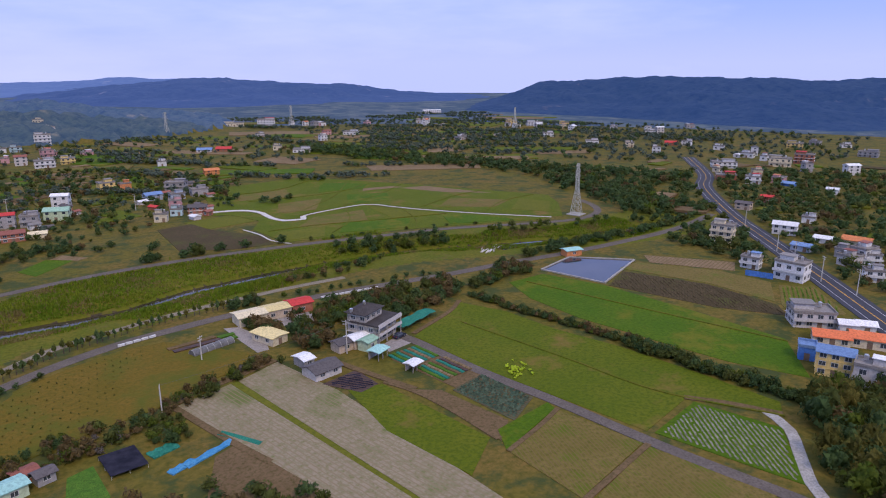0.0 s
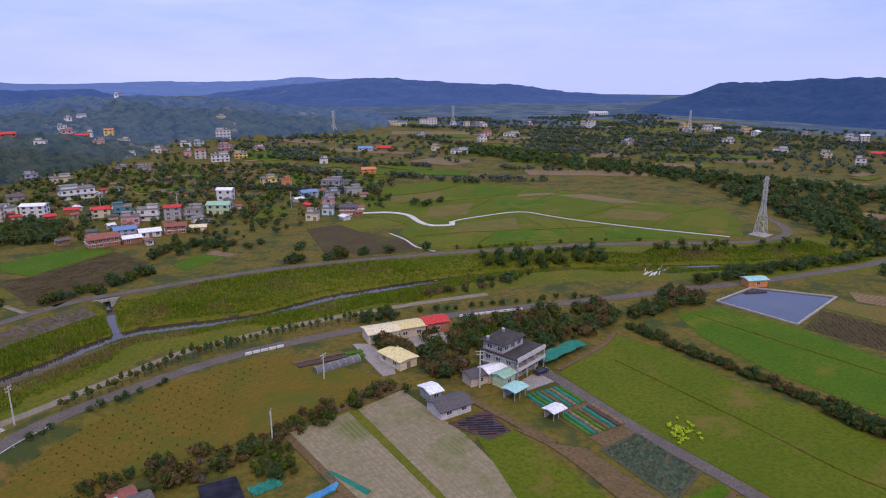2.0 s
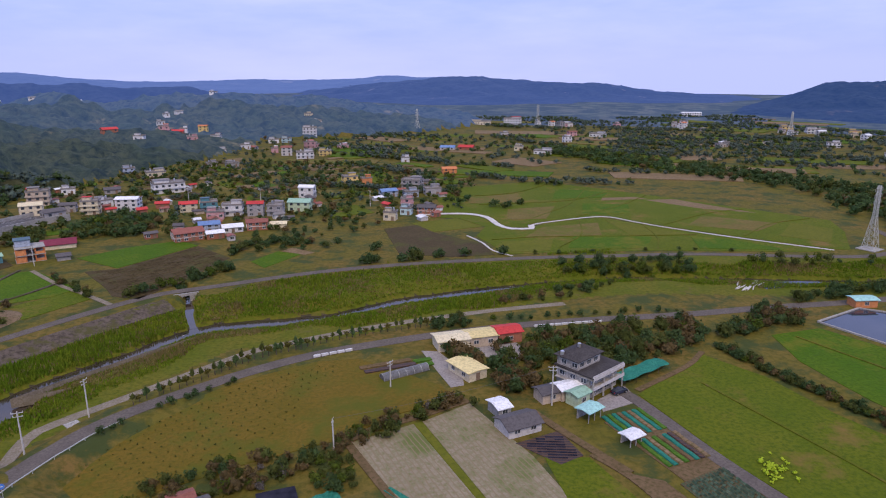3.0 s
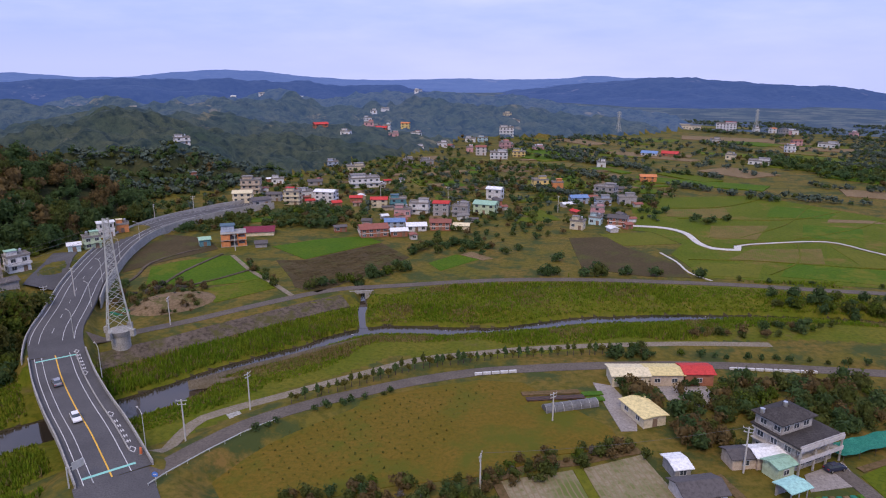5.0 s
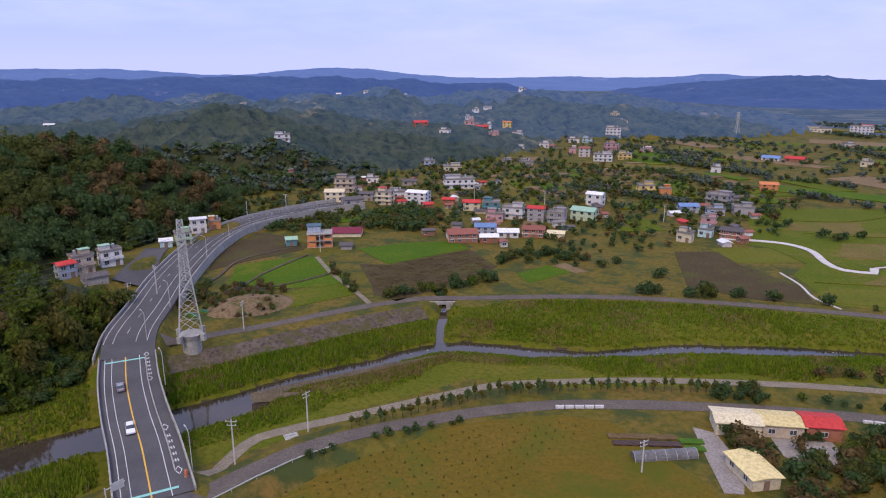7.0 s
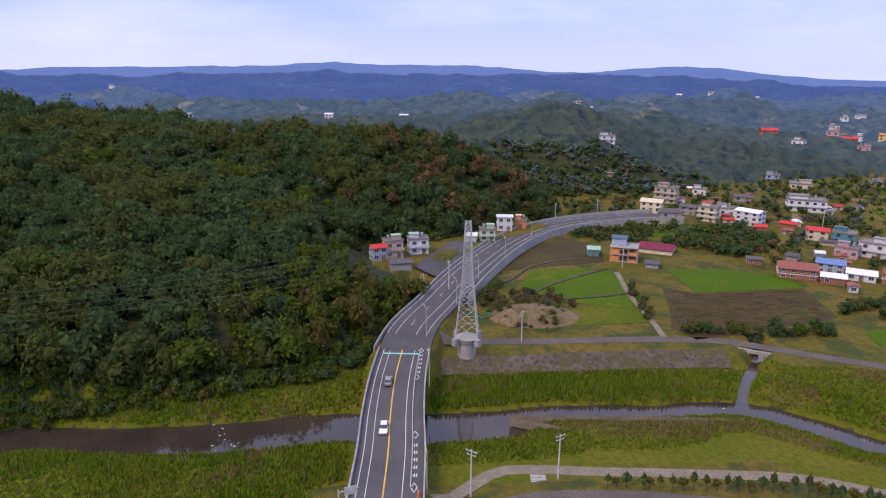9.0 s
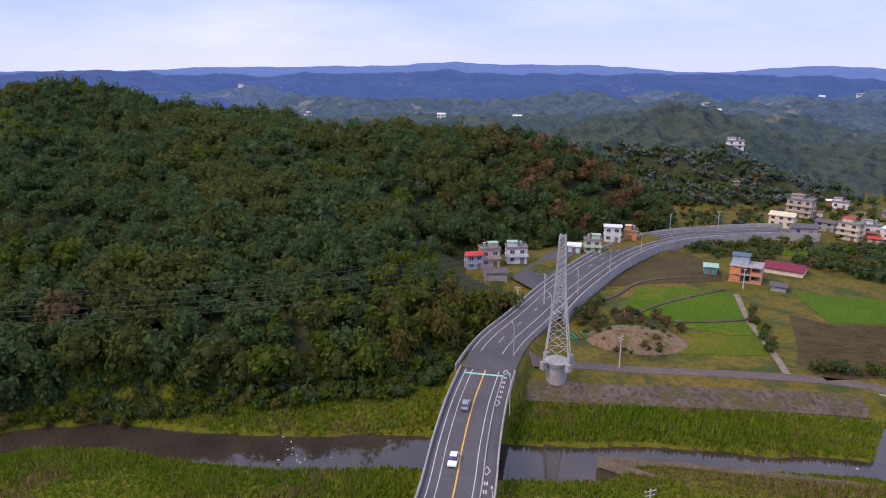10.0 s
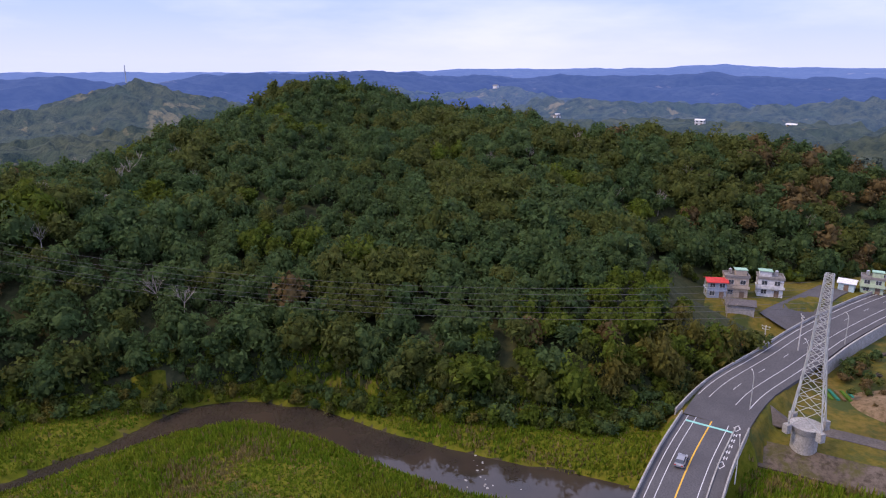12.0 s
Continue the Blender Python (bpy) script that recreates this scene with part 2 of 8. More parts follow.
def cone(bm, x, y, z0, z1, r0, r1, sides=10):
    rings = [[bm.verts.new((x + r * math.cos(2 * math.pi * i / sides), y + r * math.sin(2 * math.pi * i / sides), z)) for i in range(sides)] for z, r in ((z0, r0), (z1, r1))]
    for i in range(sides):
        j = (i + 1) % sides
        bm.faces.new((rings[0][i], rings[0][j], rings[1][j], rings[1][i]))
    bm.faces.new(rings[0][::-1])
    bm.faces.new(rings[1])
    return bm


def curve_points(pts, step=3.0):
    """A smooth line through plan points (of any number of coordinates), resampled."""
    p = np.array(pts, float)
    if len(p) < 3:
        n = max(2, int(np.linalg.norm(p[1, :2] - p[0, :2]) / step) + 1)
        return p[0] + (p[1] - p[0]) * np.linspace(0, 1, n)[:, None]
    ext = np.vstack([2 * p[0] - p[1], p, 2 * p[-1] - p[-2]])
    out = []
    for i in range(1, len(ext) - 2):
        a, b1, c1, d = ext[i - 1:i + 3]
        n = max(2, int(np.linalg.norm(c1[:2] - b1[:2]) / step))
        t = np.linspace(0, 1, n, endpoint=False)[:, None]
        out.append(0.5 * (2 * b1 + (c1 - a) * t + (2 * a - 5 * b1 + 4 * c1 - d) * t ** 2 + (3 * b1 - a - 3 * c1 + d) * t ** 3))
    out.append(p[-1:])
    return np.vstack(out)


def to_line(x, y, line):
    """Distance of many places from a polyline, and the index (with fraction) of the nearest place on it."""
    best, where = np.full(np.shape(x), 1e9), np.zeros(np.shape(x))
    if 0 < np.size(x) <= 80:
        p = np.asarray([q[:2] for q in line], float)
        a, v = p[:-1], np.diff(p, axis=0)
        rel = np.stack([np.ravel(x), np.ravel(y)], 1)[:, None] - a
        t = np.clip((rel * v).sum(2) / ((v * v).sum(1) + 1e-9), 0, 1)
        d = np.linalg.norm(rel - t[:, :, None] * v, axis=2)
        k = d.argmin(1)
        n = np.arange(len(k))
        return d[n, k].reshape(np.shape(x)), (k + t[n, k]).reshape(np.shape(x))
    for i in range(len(line) - 1):
        ax, ay = line[i][:2]
        bx, by = line[i + 1][:2]
        dx, dy = bx - ax, by - ay
        t = np.clip(((x - ax) * dx + (y - ay) * dy) / (dx * dx + dy * dy + 1e-9), 0, 1)
        d = np.hypot(x - ax - t * dx, y - ay - t * dy)
        near = d < best
        best, where = np.where(near, d, best), np.where(near, i + t, where)
    return best, where


def inside(x, y, poly):
    x, y = np.asarray(x, float), np.asarray(y, float)
    hit = np.zeros(x.shape, bool)
    for (ax, ay), (bx, by) in zip(poly, poly[1:] + poly[:1]):
        cross = (ay > y) != (by > y)
        hit ^= cross & (x < (bx - ax) * (y - ay) / (by - ay + 1e-12) + ax)
    return hit


def smooth(t):
    t = np.clip(t, 0, 1)
    return t * t * (3 - 2 * t)


@functools.lru_cache(None)
def noise_grids(seed, octaves):
    r = np.random.RandomState(seed + 11)
    return [r.rand(64, 64) * 2 - 1 for _ in range(octaves)]


def fbm(x, y, scale, octaves=4, seed=0):
    """Cheap smooth value noise of plan places, about -1 to 1."""
    total, amp = np.zeros(np.shape(x)), 1.0
    for grid in noise_grids(seed, octaves):
        u, v = np.asarray(x) / scale, np.asarray(y) / scale
        i, j = np.floor(u).astype(int), np.floor(v).astype(int)
        fu, fv = smooth(u - i), smooth(v - j)
        i0, i1, j0, j1 = i % 64, (i + 1) % 64, j % 64, (j + 1) % 64
        total += amp * ((grid[i0, j0] * (1 - fu) + grid[i1, j0] * fu) * (1 - fv) + (grid[i0, j1] * (1 - fu) + grid[i1, j1] * fu) * fv)
        amp, scale = amp * 0.5, scale * 0.5
    return total


# ---------------------------------------------------------------- the lie of the land
# river: plan place and half width
RIVER = curve_points([(-95, -60, 6), (-126, -18, 3), (-141, 12, 1.8), (-148, 27, 2.6), (-155, 41, 5.5), (-154.5, 55, 4.6), (-143.5, 69.5, 5), (-128, 82.5, 5.2), (-112, 98, 6.2), (-97, 116.5, 6.2), (-83, 128, 6.2),
                      (-72.5, 139.5, 6.5), (-66, 152, 3.5), (-49, 167, 3.0), (-34, 182, 3.2), (-18, 185.3, 4.0), (-6, 185.3, 3.6), (10, 188, 2.2), (22, 192, 3.2), (35, 197, 3.6), (63, 201.5, 3.2),
                      (91, 205, 1.6), (120, 204, 1.4), (150, 196, 1.6), (185, 186, 3), (215, 178, 2), (262, 176, 1.5), (300, 190, 1.5), (330, 240, 2)], 4.0)
STREAM = curve_points([(-34, 186, 1.3), (-36.5, 198, 1.4), (-38.5, 210, 1.6), (-41, 222, 1.6), (-60, 250, 1.2)], 4.0)
DECK = curve_points([(-62.6, 93.2), (-67.6, 99.0), (-76.0, 108.6), (-85.6, 118.9), (-96.6, 131.6), (-106.4, 144.2)], 2.0)
MAIN_ROAD = curve_points([(-106.4, 144.2), (-112, 153), (-117.3, 163), (-124.6, 181), (-136.3, 208.5), (-148.0, 244), (-153.2, 271), (-152.4, 293), (-147, 310), (-139, 326), (-130, 340), (-118, 352)], 3.0)
ROAD_BACK = curve_points([(-62.6, 93.2), (-57.5, 86.5), (-51, 77), (-43, 64), (-37, 48), (-33, 20), (-32, -30)], 3.0)
LEVEE_S = curve_points([(-59.0, 89.0), (-56.0, 96), (-52.0, 106), (-46, 117.5), (-36.3, 128.2), (-25.1, 137.3), (-12.6, 144.5), (1.5, 150.5), (16, 154), (37, 157.5), (60, 159.5), (80, 159.5), (97, 158.5), (121, 157), (149, 157),
                         (178, 155.5), (213, 156), (257, 160), (300, 172)], 4.0)
PATH_S = curve_points([(-60.0, 104), (-59.5, 119), (-55.3, 125.2), (-43.6, 134.3), (-34.5, 141.6), (-25, 149), (-14, 157), (-2, 161.5), (17, 167), (38, 171), (62, 174), (85, 175)], 4.0)
LEVEE_N = curve_points([(-107, 160.5), (-100.8, 169), (-87.8, 180), (-74.5, 193), (-59.5, 206.5), (-47, 215), (-30, 219.5), (-2.5, 227), (17, 230.5), (37, 232), (57, 232), (93, 230), (121, 226), (140, 224), (165, 219.5),
                         (205, 207), (229, 202), (250, 208), (262, 222), (268, 240)], 4.0)
FARM_LANE = curve_points([(74, 113), (76.2, 106), (80.3, 80), (85.8, 56.5), (91.5, 27.8), (97.8, 3.5), (106, -30)], 4.0)
HIGHWAY = curve_points([(480, 330), (413, 262), (372, 232), (341, 202), (303, 160.5), (276.6, 127), (238, 78), (206.5, 39), (160, -20)], 5.0)
SIDE_LANE = curve_points([(124, 26), (120.5, 18), (110.4, 9), (102, 0), (90, -25)], 4.0)
VILLAGE_PATH = curve_points([(62, 321), (75, 321), (88, 318), (95.5, 308), (96.5, 290), (100, 281), (110, 279), (112, 285.5), (125, 291), (154, 296), (165, 281), (174, 267), (196, 240), (222, 213)], 4.0)
PADDY_PATH = VILLAGE_PATH[19:]
VILLAGE_PATH2 = curve_points([(76, 272), (79.5, 258), (80.5, 244), (86, 234)], 4.0)

# wooded ridges: plan place, height, reach of the slope
RIDGES_NEAR = [
    [(-150, -120, 36, 110), (-224, -17, 40, 90), (-270, 2, 37, 120), (-314, 36, 37, 175), (-363, 75, 43, 225), (-398, 118, 55, 262), (-367, 164, 48, 262), (-302, 215, 41, 222), (-275, 247, 40, 172), (-232, 280, 34, 100),
     (-205, 300, 24, 62)],
    [(-330, 400, 16, 110), (-311, 440, 32, 130), (-290, 490, 41, 150), (-270, 530, 42, 150), (-237, 561, 36, 140), (-176, 604, 28, 120), (-120, 670, 14, 100)],
    [(-610, -120, 26, 200), (-630, -37, 34, 210), (-643, 7, 37, 210), (-640, 70, 30, 200), (-560, 200, 20, 170), (-520, 330, 24, 180), (-480, 460, 22, 170), (-430, 600, 20, 170)],
    [(-430, 900, 28, 230), (-365, 919, 33, 250), (-240, 960, 32, 260), (-78, 940, 38, 260), (34, 941, 32, 220), (100, 937, 17, 160)],
    [(-720, 640, 24, 220), (-640, 760, 18, 220), (-560, 900, 22, 240)],
]


# rolling wooded country west and north of the valley floor
HILL_COUNTRY = [(-345, 385), (-225, 470), (-165, 640), (-110, 740), (40, 860), (110, 960), (230, 1500), (-1800, 1500), (-1800, -700), (-480, -700), (-470, -200), (-500, 120), (-465, 270)]


HILL_FOOT = [(-90, -110), (-140, -22), (-164, 3), (-165, 24), (-164, 40), (-163, 57), (-153, 75), (-139, 95), (-129, 111), (-120, 125), (-119, 140), (-124, 157), (-134, 182), (-147, 196), (-166, 194), (-180, 206), (-177, 232), (-170, 250), (-172, 280), (-165, 300),
             (-163, 318), (-190, 345), (-262, 342), (-316, 308), (-352, 272), (-436, 214), (-474, 112), (-424, 34), (-366, -12), (-304, -60), (-250, -90), (-190, -150)]


RIDGE_LINES = {}


def ridge_height(x, y, ridges):
    """Height of the wooded hills; the nearest hill ends at its foot along the river and the road."""
    x, y = np.asarray(x, float), np.asarray(y, float)
    z = np.zeros(x.shape)
    sway = 1 + 0.06 * fbm(x, y, 90, 3, 5)
    for rd in ridges:
        line = RIDGE_LINES.setdefault(id(rd), curve_points(rd, 40.0))
        part_z = np.zeros(x.shape)
        if x.size <= 80:
            d, k = to_line(x, y, line)
            i = np.arange(len(line))
            part_z = np.interp(k, i, line[:, 2]) * np.clip(1 - (d / (np.interp(k, i, line[:, 3]) * sway)) ** 1.35, 0, 1)
            line = line[:0]
        for a, c in zip(line, line[1:]):
            dx, dy = c[0] - a[0], c[1] - a[1]
            t = np.clip(((x - a[0]) * dx + (y - a[1]) * dy) / (dx * dx + dy * dy + 1e-9), 0, 1)
            d = np.hypot(x - a[0] - t * dx, y - a[1] - t * dy)
            h, w = a[2] + t * (c[2] - a[2]), (a[3] + t * (c[3] - a[3])) * sway
            part_z = np.maximum(part_z, h * np.clip(1 - (d / w) ** 1.35, 0, 1))
        if rd is RIDGES_NEAR[0]:
            foot = to_line(x, y, HILL_FOOT + HILL_FOOT[:1])[0]
            part_z = np.where(inside(x, y, HILL_FOOT), np.minimum(part_z, foot * 0.62), 0)
            part_z = part_z * (1 + 0.13 * fbm(x, y, 60, 4, 2))
        else:
            part_z = part_z * (1 + 0.36 * fbm(x, y, 170, 2, 12) + 0.16 * fbm(x, y, 60, 3, 2)) * (1 - 0.45 * np.clip(np.abs(fbm(x, y, 120, 2, 37)) - 0.1, 0, 1) * np.clip(part_z / 10, 0, 1))
        z = np.maximum(z, part_z)
    if len(ridges) > 1:
        edge = np.where(inside(x, y, HILL_COUNTRY), to_line(x, y, HILL_COUNTRY + HILL_COUNTRY[:1])[0], 0)
        knoll = 1 - 1.5 * np.abs(fbm(x + 90, y - 40, 300, 2, 57)) + 0.22 * fbm(x, y, 75, 2, 58) - 0.5 * np.clip(0.25 - np.abs(fbm(x, y, 130, 2, 59)), 0, 1)
        far = np.clip((np.hypot(x, y) - 450) / 600, 0, 1)
        z = np.maximum(z, (6 + (24 + 12 * far) * np.clip(knoll, 0, 1.1)) * smooth(edge / 150) * (1 - smooth((np.hypot(x, y) - 880) / 260)))
    return z


def road_bank(x, y):
    """The embankments of the main road and the ramp at the near end of the bridge."""
    d, k = to_line(x, y, MAIN_ROAD)
    rise = np.interp(k, [0, len(MAIN_ROAD) * 0.75, len(MAIN_ROAD) - 1], [3.6, 3.2, 2.0])
    z = rise * (1 - smooth((d - np.interp(k, [6, 14], [7.0, 4.4])) / np.interp(k, [6, 14], [3.0, 1.6])))
    dh = to_line(x, y, [(-167, 203), (-169, 225), (-163, 250), (-161, 282)])[0]
    z = np.maximum(z, 3.6 * (1 - smooth((dh - 9) / 8)))
    d2, k2 = to_line(x, y, ROAD_BACK)
    z = np.maximum(z, 3.8 * (1 - smooth((d2 - 8) / 9)))
    d3, k3 = to_line(x, y, LEVEE_S)
    ramp = np.interp(k3, [0, 2, 5, 13], [3.86, 3.7, 2.4, 0.0])
    return np.maximum(z, ramp * (1 - smooth((d3 - 3.5) / 5)))


# foot of the sloping levee wall, and the low reed flat between it and the river
WALL_FOOT = [(-101.5, 144.0), (-90.5, 153.8), (-83, 161), (-73, 172), (-59, 186), (-45, 198), (-38, 203)]
REED_FLAT = WALL_FOOT + [(-32, 196), (-34, 182), (-45, 168), (-65, 153.5), (-74, 137), (-88, 123), (-97, 128)]


def land(x, y):
    x, y = np.asarray(x, float), np.asarray(y, float)
    z = ridge_height(x, y, RIDGES_NEAR)
    z = z - np.maximum(0, np.hypot(x, y) - 1900) * 0.05
    z = z + np.where((np.hypot(x, y) > 450) & (z > 1.5), 5.0 - 9.0 * np.abs(fbm(x, y, 14, 2, 71)) + 2.0 * fbm(x, y, 40, 2, 72), 0)
    near = (x > -220) & (x < 360) & (y > -120) & (y < 400)
    if near.any():
        z[near] = river_land(x[near], y[near], z[near])
    return z


def river_land(x, y, z):
    """The valley floor near the river: its bed, the stream, the reed flat and the road banks."""
    d, k = to_line(x, y, RIVER)
    half = np.interp(k, np.arange(len(RIVER)), RIVER[:, 2])
    edge = d - half + 0.8 * fbm(x, y, 9, 2, 7)
    bed = -4.2 + 2.6 * smooth((edge + 1.0) / 3.0) + 1.6 * smooth((edge - 3) / 7)
    z = np.where(bed < 0, np.where(z > 0, bed + np.minimum(z + 4.2, np.maximum(edge, 0) * 0.8) * smooth(z / 2.0), bed), z)
    ds, ks = to_line(x, y, STREAM)
    hs = 0.45 * np.interp(ks, np.arange(len(STREAM)), STREAM[:, 2])
    z = np.minimum(z, -3.6 + 3.6 * smooth((ds - hs) / 2.4) + np.where(ds > 6, 1e3, 0))
    dw = to_line(x, y, WALL_FOOT)[0]
    z = np.minimum(z, np.where(inside(x, y, REED_FLAT), -1.9, -2.3 + 2.4 * smooth((dw - 5.2) / 2.2) + np.where(dw > 7.4, 1e3, 0)))
    bank = road_bank(x, y)
    return np.where((d >= half + 6) & (bank > 0.05), np.maximum(z, bank), z)


def land1(x, y):
    return float(land(np.array([x]), np.array([y]))[0])


def polar_sheet(radii, angles, heights):
    ca, sa = np.cos(angles), np.sin(angles)
    X, Y = radii[:, None] * ca[None], radii[:, None] * sa[None]
    Y = Y + 40
    Z = heights(X, Y)
    nr, na = X.shape
    verts = np.stack([X.ravel(), Y.ravel(), Z.ravel()], 1)
    i, j = np.meshgrid(np.arange(nr - 1), np.arange(na - 1), indexing="ij")
    a = (i * na + j).ravel()
    quads = np.stack([a, a + na, a + na + 1, a + 1], 1)
    return verts, quads


ang = np.radians(np.concatenate([np.arange(0, 215, 0.42), np.arange(215, 360, 1.5), [360.0]]))
rad = np.concatenate([np.arange(0.5, 30, 6), 30 * 1.012 ** np.arange(0, 345), [2200, 2700, 3300, 4000, 4850]])
verts, quads = polar_sheet(rad, ang, land)
cx, cy, cz = (verts[quads].mean(1)).T
slope_wood = ridge_height(cx, cy, RIDGES_NEAR)
dist = np.hypot(cx, cy - 20)
d_river = to_line(cx, cy, RIVER)[0]
grassy = (d_river < 26) & (cx > -170) & (cx < 300)
hilly = slope_wood > 1.2
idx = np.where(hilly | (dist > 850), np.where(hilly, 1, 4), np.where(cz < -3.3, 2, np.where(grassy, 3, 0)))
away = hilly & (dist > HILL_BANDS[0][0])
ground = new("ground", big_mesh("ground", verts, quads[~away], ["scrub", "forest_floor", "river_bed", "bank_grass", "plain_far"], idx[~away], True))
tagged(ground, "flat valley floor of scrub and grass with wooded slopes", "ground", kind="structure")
# farther slopes take the material with more painted haze
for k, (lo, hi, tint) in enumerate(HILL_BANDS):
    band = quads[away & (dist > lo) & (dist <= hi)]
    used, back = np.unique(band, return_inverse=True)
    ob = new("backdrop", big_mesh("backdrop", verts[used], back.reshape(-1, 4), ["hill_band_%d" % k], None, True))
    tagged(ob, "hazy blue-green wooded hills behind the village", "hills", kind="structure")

RIDGES_FAR = [
    [(-922, -250, 47, 300), (-941, -108, 55, 300), (-949, -49, 48, 280), (-953, 83, 56, 300), (-944, 190, 59, 300), (-917, 314, 57, 280), (-960, 420, 40, 250), (-963, 545, 42, 260), (-908, 637, 24, 220)],
    [(-740, 972, 20, 230), (-690, 1130, 28, 260), (-799, 1200, 34, 280), (-679, 1260, 38, 300), (-500, 1300, 26, 260)],
    [(402, 1950, 29, 420), (412, 1640, 43, 420), (535, 1575, 33, 380), (690, 1520, 27, 360), (777, 1446, 14, 300)],
    [(900, 1180, -2, 160), (950, 1089, 32, 330), (1000, 976, 46, 360), (1070, 825, 51, 360), (1113, 680, 51, 350), (1170, 584, 51, 350), (1202, 521, 51, 350), (1240, 432, 50, 340), (1300, 300, 50, 340)],
    [(876, 690, 30, 130), (905, 560, 33, 150), (905, 449, 18, 120)],
    [(-930, 640, 36, 190), (-800, 760, 44, 210), (-700, 850, 38, 200), (-560, 980, 42, 210), (-430, 1040, 34, 190)],
    [(-1180, 420, 50, 260), (-1130, 640, 47, 260), (-1010, 830, 53, 260), (-860, 1000, 47, 250), (-640, 1160, 50, 250), (-420, 1260, 42, 240), (-200, 1300, 36, 220)],
    [(-1240, 60, 50, 280), (-1220, 260, 56, 280), (-1250, 420, 52, 270)],
]
RIDGES_SKY = [
    [(-2500, -500, 38, 700), (-2562, 416, 35, 700), (-2478, 786, 36, 700), (-2423, 948, 45, 700), (-2313, 1199, 47, 700), (-2111, 1535, 51, 700), (-1960, 1728, 62, 700), (-1849, 1849, 52, 700), (-1621, 2055, 52, 700),
     (-1295, 2279, 28, 600), (-1065, 2360, 45, 600), (-866, 2440, 50, 600), (-655, 2506, 25, 600), (-413, 2557, 14, 500), (-125, 2588, 18, 500), (147, 2387, 20, 500), (335, 2300, 34, 500), (600, 2250, 18, 500)],
    [(700, 2050, -4, 300), (1000, 1850, -8, 300), (1200, 1750, -8, 300), (1500, 1650, 0, 400)],
]


def far_land(ridges, rough):
    def h(x, y):
        drop = np.maximum(0, np.hypot(x, y) - 1900) * 0.05
        z = np.full(np.shape(x), -3.0)
        for rd in ridges:
            line = curve_points(rd, 40.0)
            d, k = to_line(x, y, line)
            i = np.arange(len(line))
            hh, w = np.interp(k, i, line[:, 2]), np.interp(k, i, line[:, 3])
            spur = 1 - np.abs(fbm(x, y, 150, 3, 17 + len(rd)))
            cut = 1 - 0.55 * np.clip(1.15 - spur, 0, 1) * smooth(d / w * 2.2)
            z = np.maximum(z, -3 + (hh + 3) * np.clip(1 - (d / w) ** 1.35, 0, 1) * cut)
        return z + np.where(z > 0, (rough * fbm(x, y, 60, 2, 9) + rough * 0.7 * np.abs(fbm(x, y, 19, 2, 29))) * np.clip(z / 15, 0, 1), -drop)
    return h


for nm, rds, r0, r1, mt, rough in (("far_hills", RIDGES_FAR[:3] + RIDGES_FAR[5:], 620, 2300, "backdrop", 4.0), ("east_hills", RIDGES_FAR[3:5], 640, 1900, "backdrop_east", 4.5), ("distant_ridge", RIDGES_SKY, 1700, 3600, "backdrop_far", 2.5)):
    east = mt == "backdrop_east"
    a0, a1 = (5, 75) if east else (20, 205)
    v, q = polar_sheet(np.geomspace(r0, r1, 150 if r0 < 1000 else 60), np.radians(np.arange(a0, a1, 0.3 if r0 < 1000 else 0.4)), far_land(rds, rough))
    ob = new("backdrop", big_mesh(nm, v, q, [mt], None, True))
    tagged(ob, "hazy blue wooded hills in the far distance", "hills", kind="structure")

# ---------------------------------------------------------------- strips: roads, water, markings


def strip_data(line, left, right, z, thick=0.25):
    """A ribbon along a line; left and right are offsets (numbers or arrays), z a number, an array or a function of place."""
    p = np.asarray(line)[:, :2]
    t = np.gradient(p, axis=0)
    t /= np.linalg.norm(t, axis=1)[:, None] + 1e-9
    nrm = np.stack([-t[:, 1], t[:, 0]], 1)
    a, b1 = p + nrm * np.broadcast_to(left, len(p))[:, None], p + nrm * np.broadcast_to(right, len(p))[:, None]
    if isinstance(z, tuple):
        za, zb = (np.full(len(p), v) for v in z)
    elif callable(z):
        za, zb = z(a), z(b1)
    else:
        za = zb = np.broadcast_to(z, len(p))
    n = len(p)
    vs = np.vstack([np.c_[a, za], np.c_[b1, zb], np.c_[a, za - thick], np.c_[b1, zb - thick]])
    fs = []
    for i in range(n - 1):
        fs += [(i, n + i, n + i + 1, i + 1), (2 * n + i, i, i + 1, 2 * n + i + 1), (n + i, 3 * n + i, 3 * n + i + 1, n + i + 1)]
    return vs, fs


def strip(name, line, left, right, z, mat, thick=0.25, parent=None):
    vs, fs = strip_data(line, left, right, z, thick)
    ob = new(name, mesh_from(name, vs, fs, [mat]))
    ob.parent = parent
    return ob


def on_land(off):
    return lambda p: land(p[:, 0], p[:, 1]) + off


def bank_z(off):
    return lambda p: np.maximum(road_bank(p[:, 0], p[:, 1]), 0) + off


def wet(line):
    return line[:, 2] + 2.5


# one broad sheet of water lies in the river bed, cut off by its banks
water = strip("water", RIVER, wet(RIVER), -wet(RIVER), -3.0, "water", 0.05)
tagged(water, "shallow brown river with slow dark water", "river", kind="structure")
water2 = strip("water", STREAM, 1.5, -1.5, -2.96, "water", 0.05)
tagged(water2, "narrow dark stream joining the river", "stream", kind="structure")

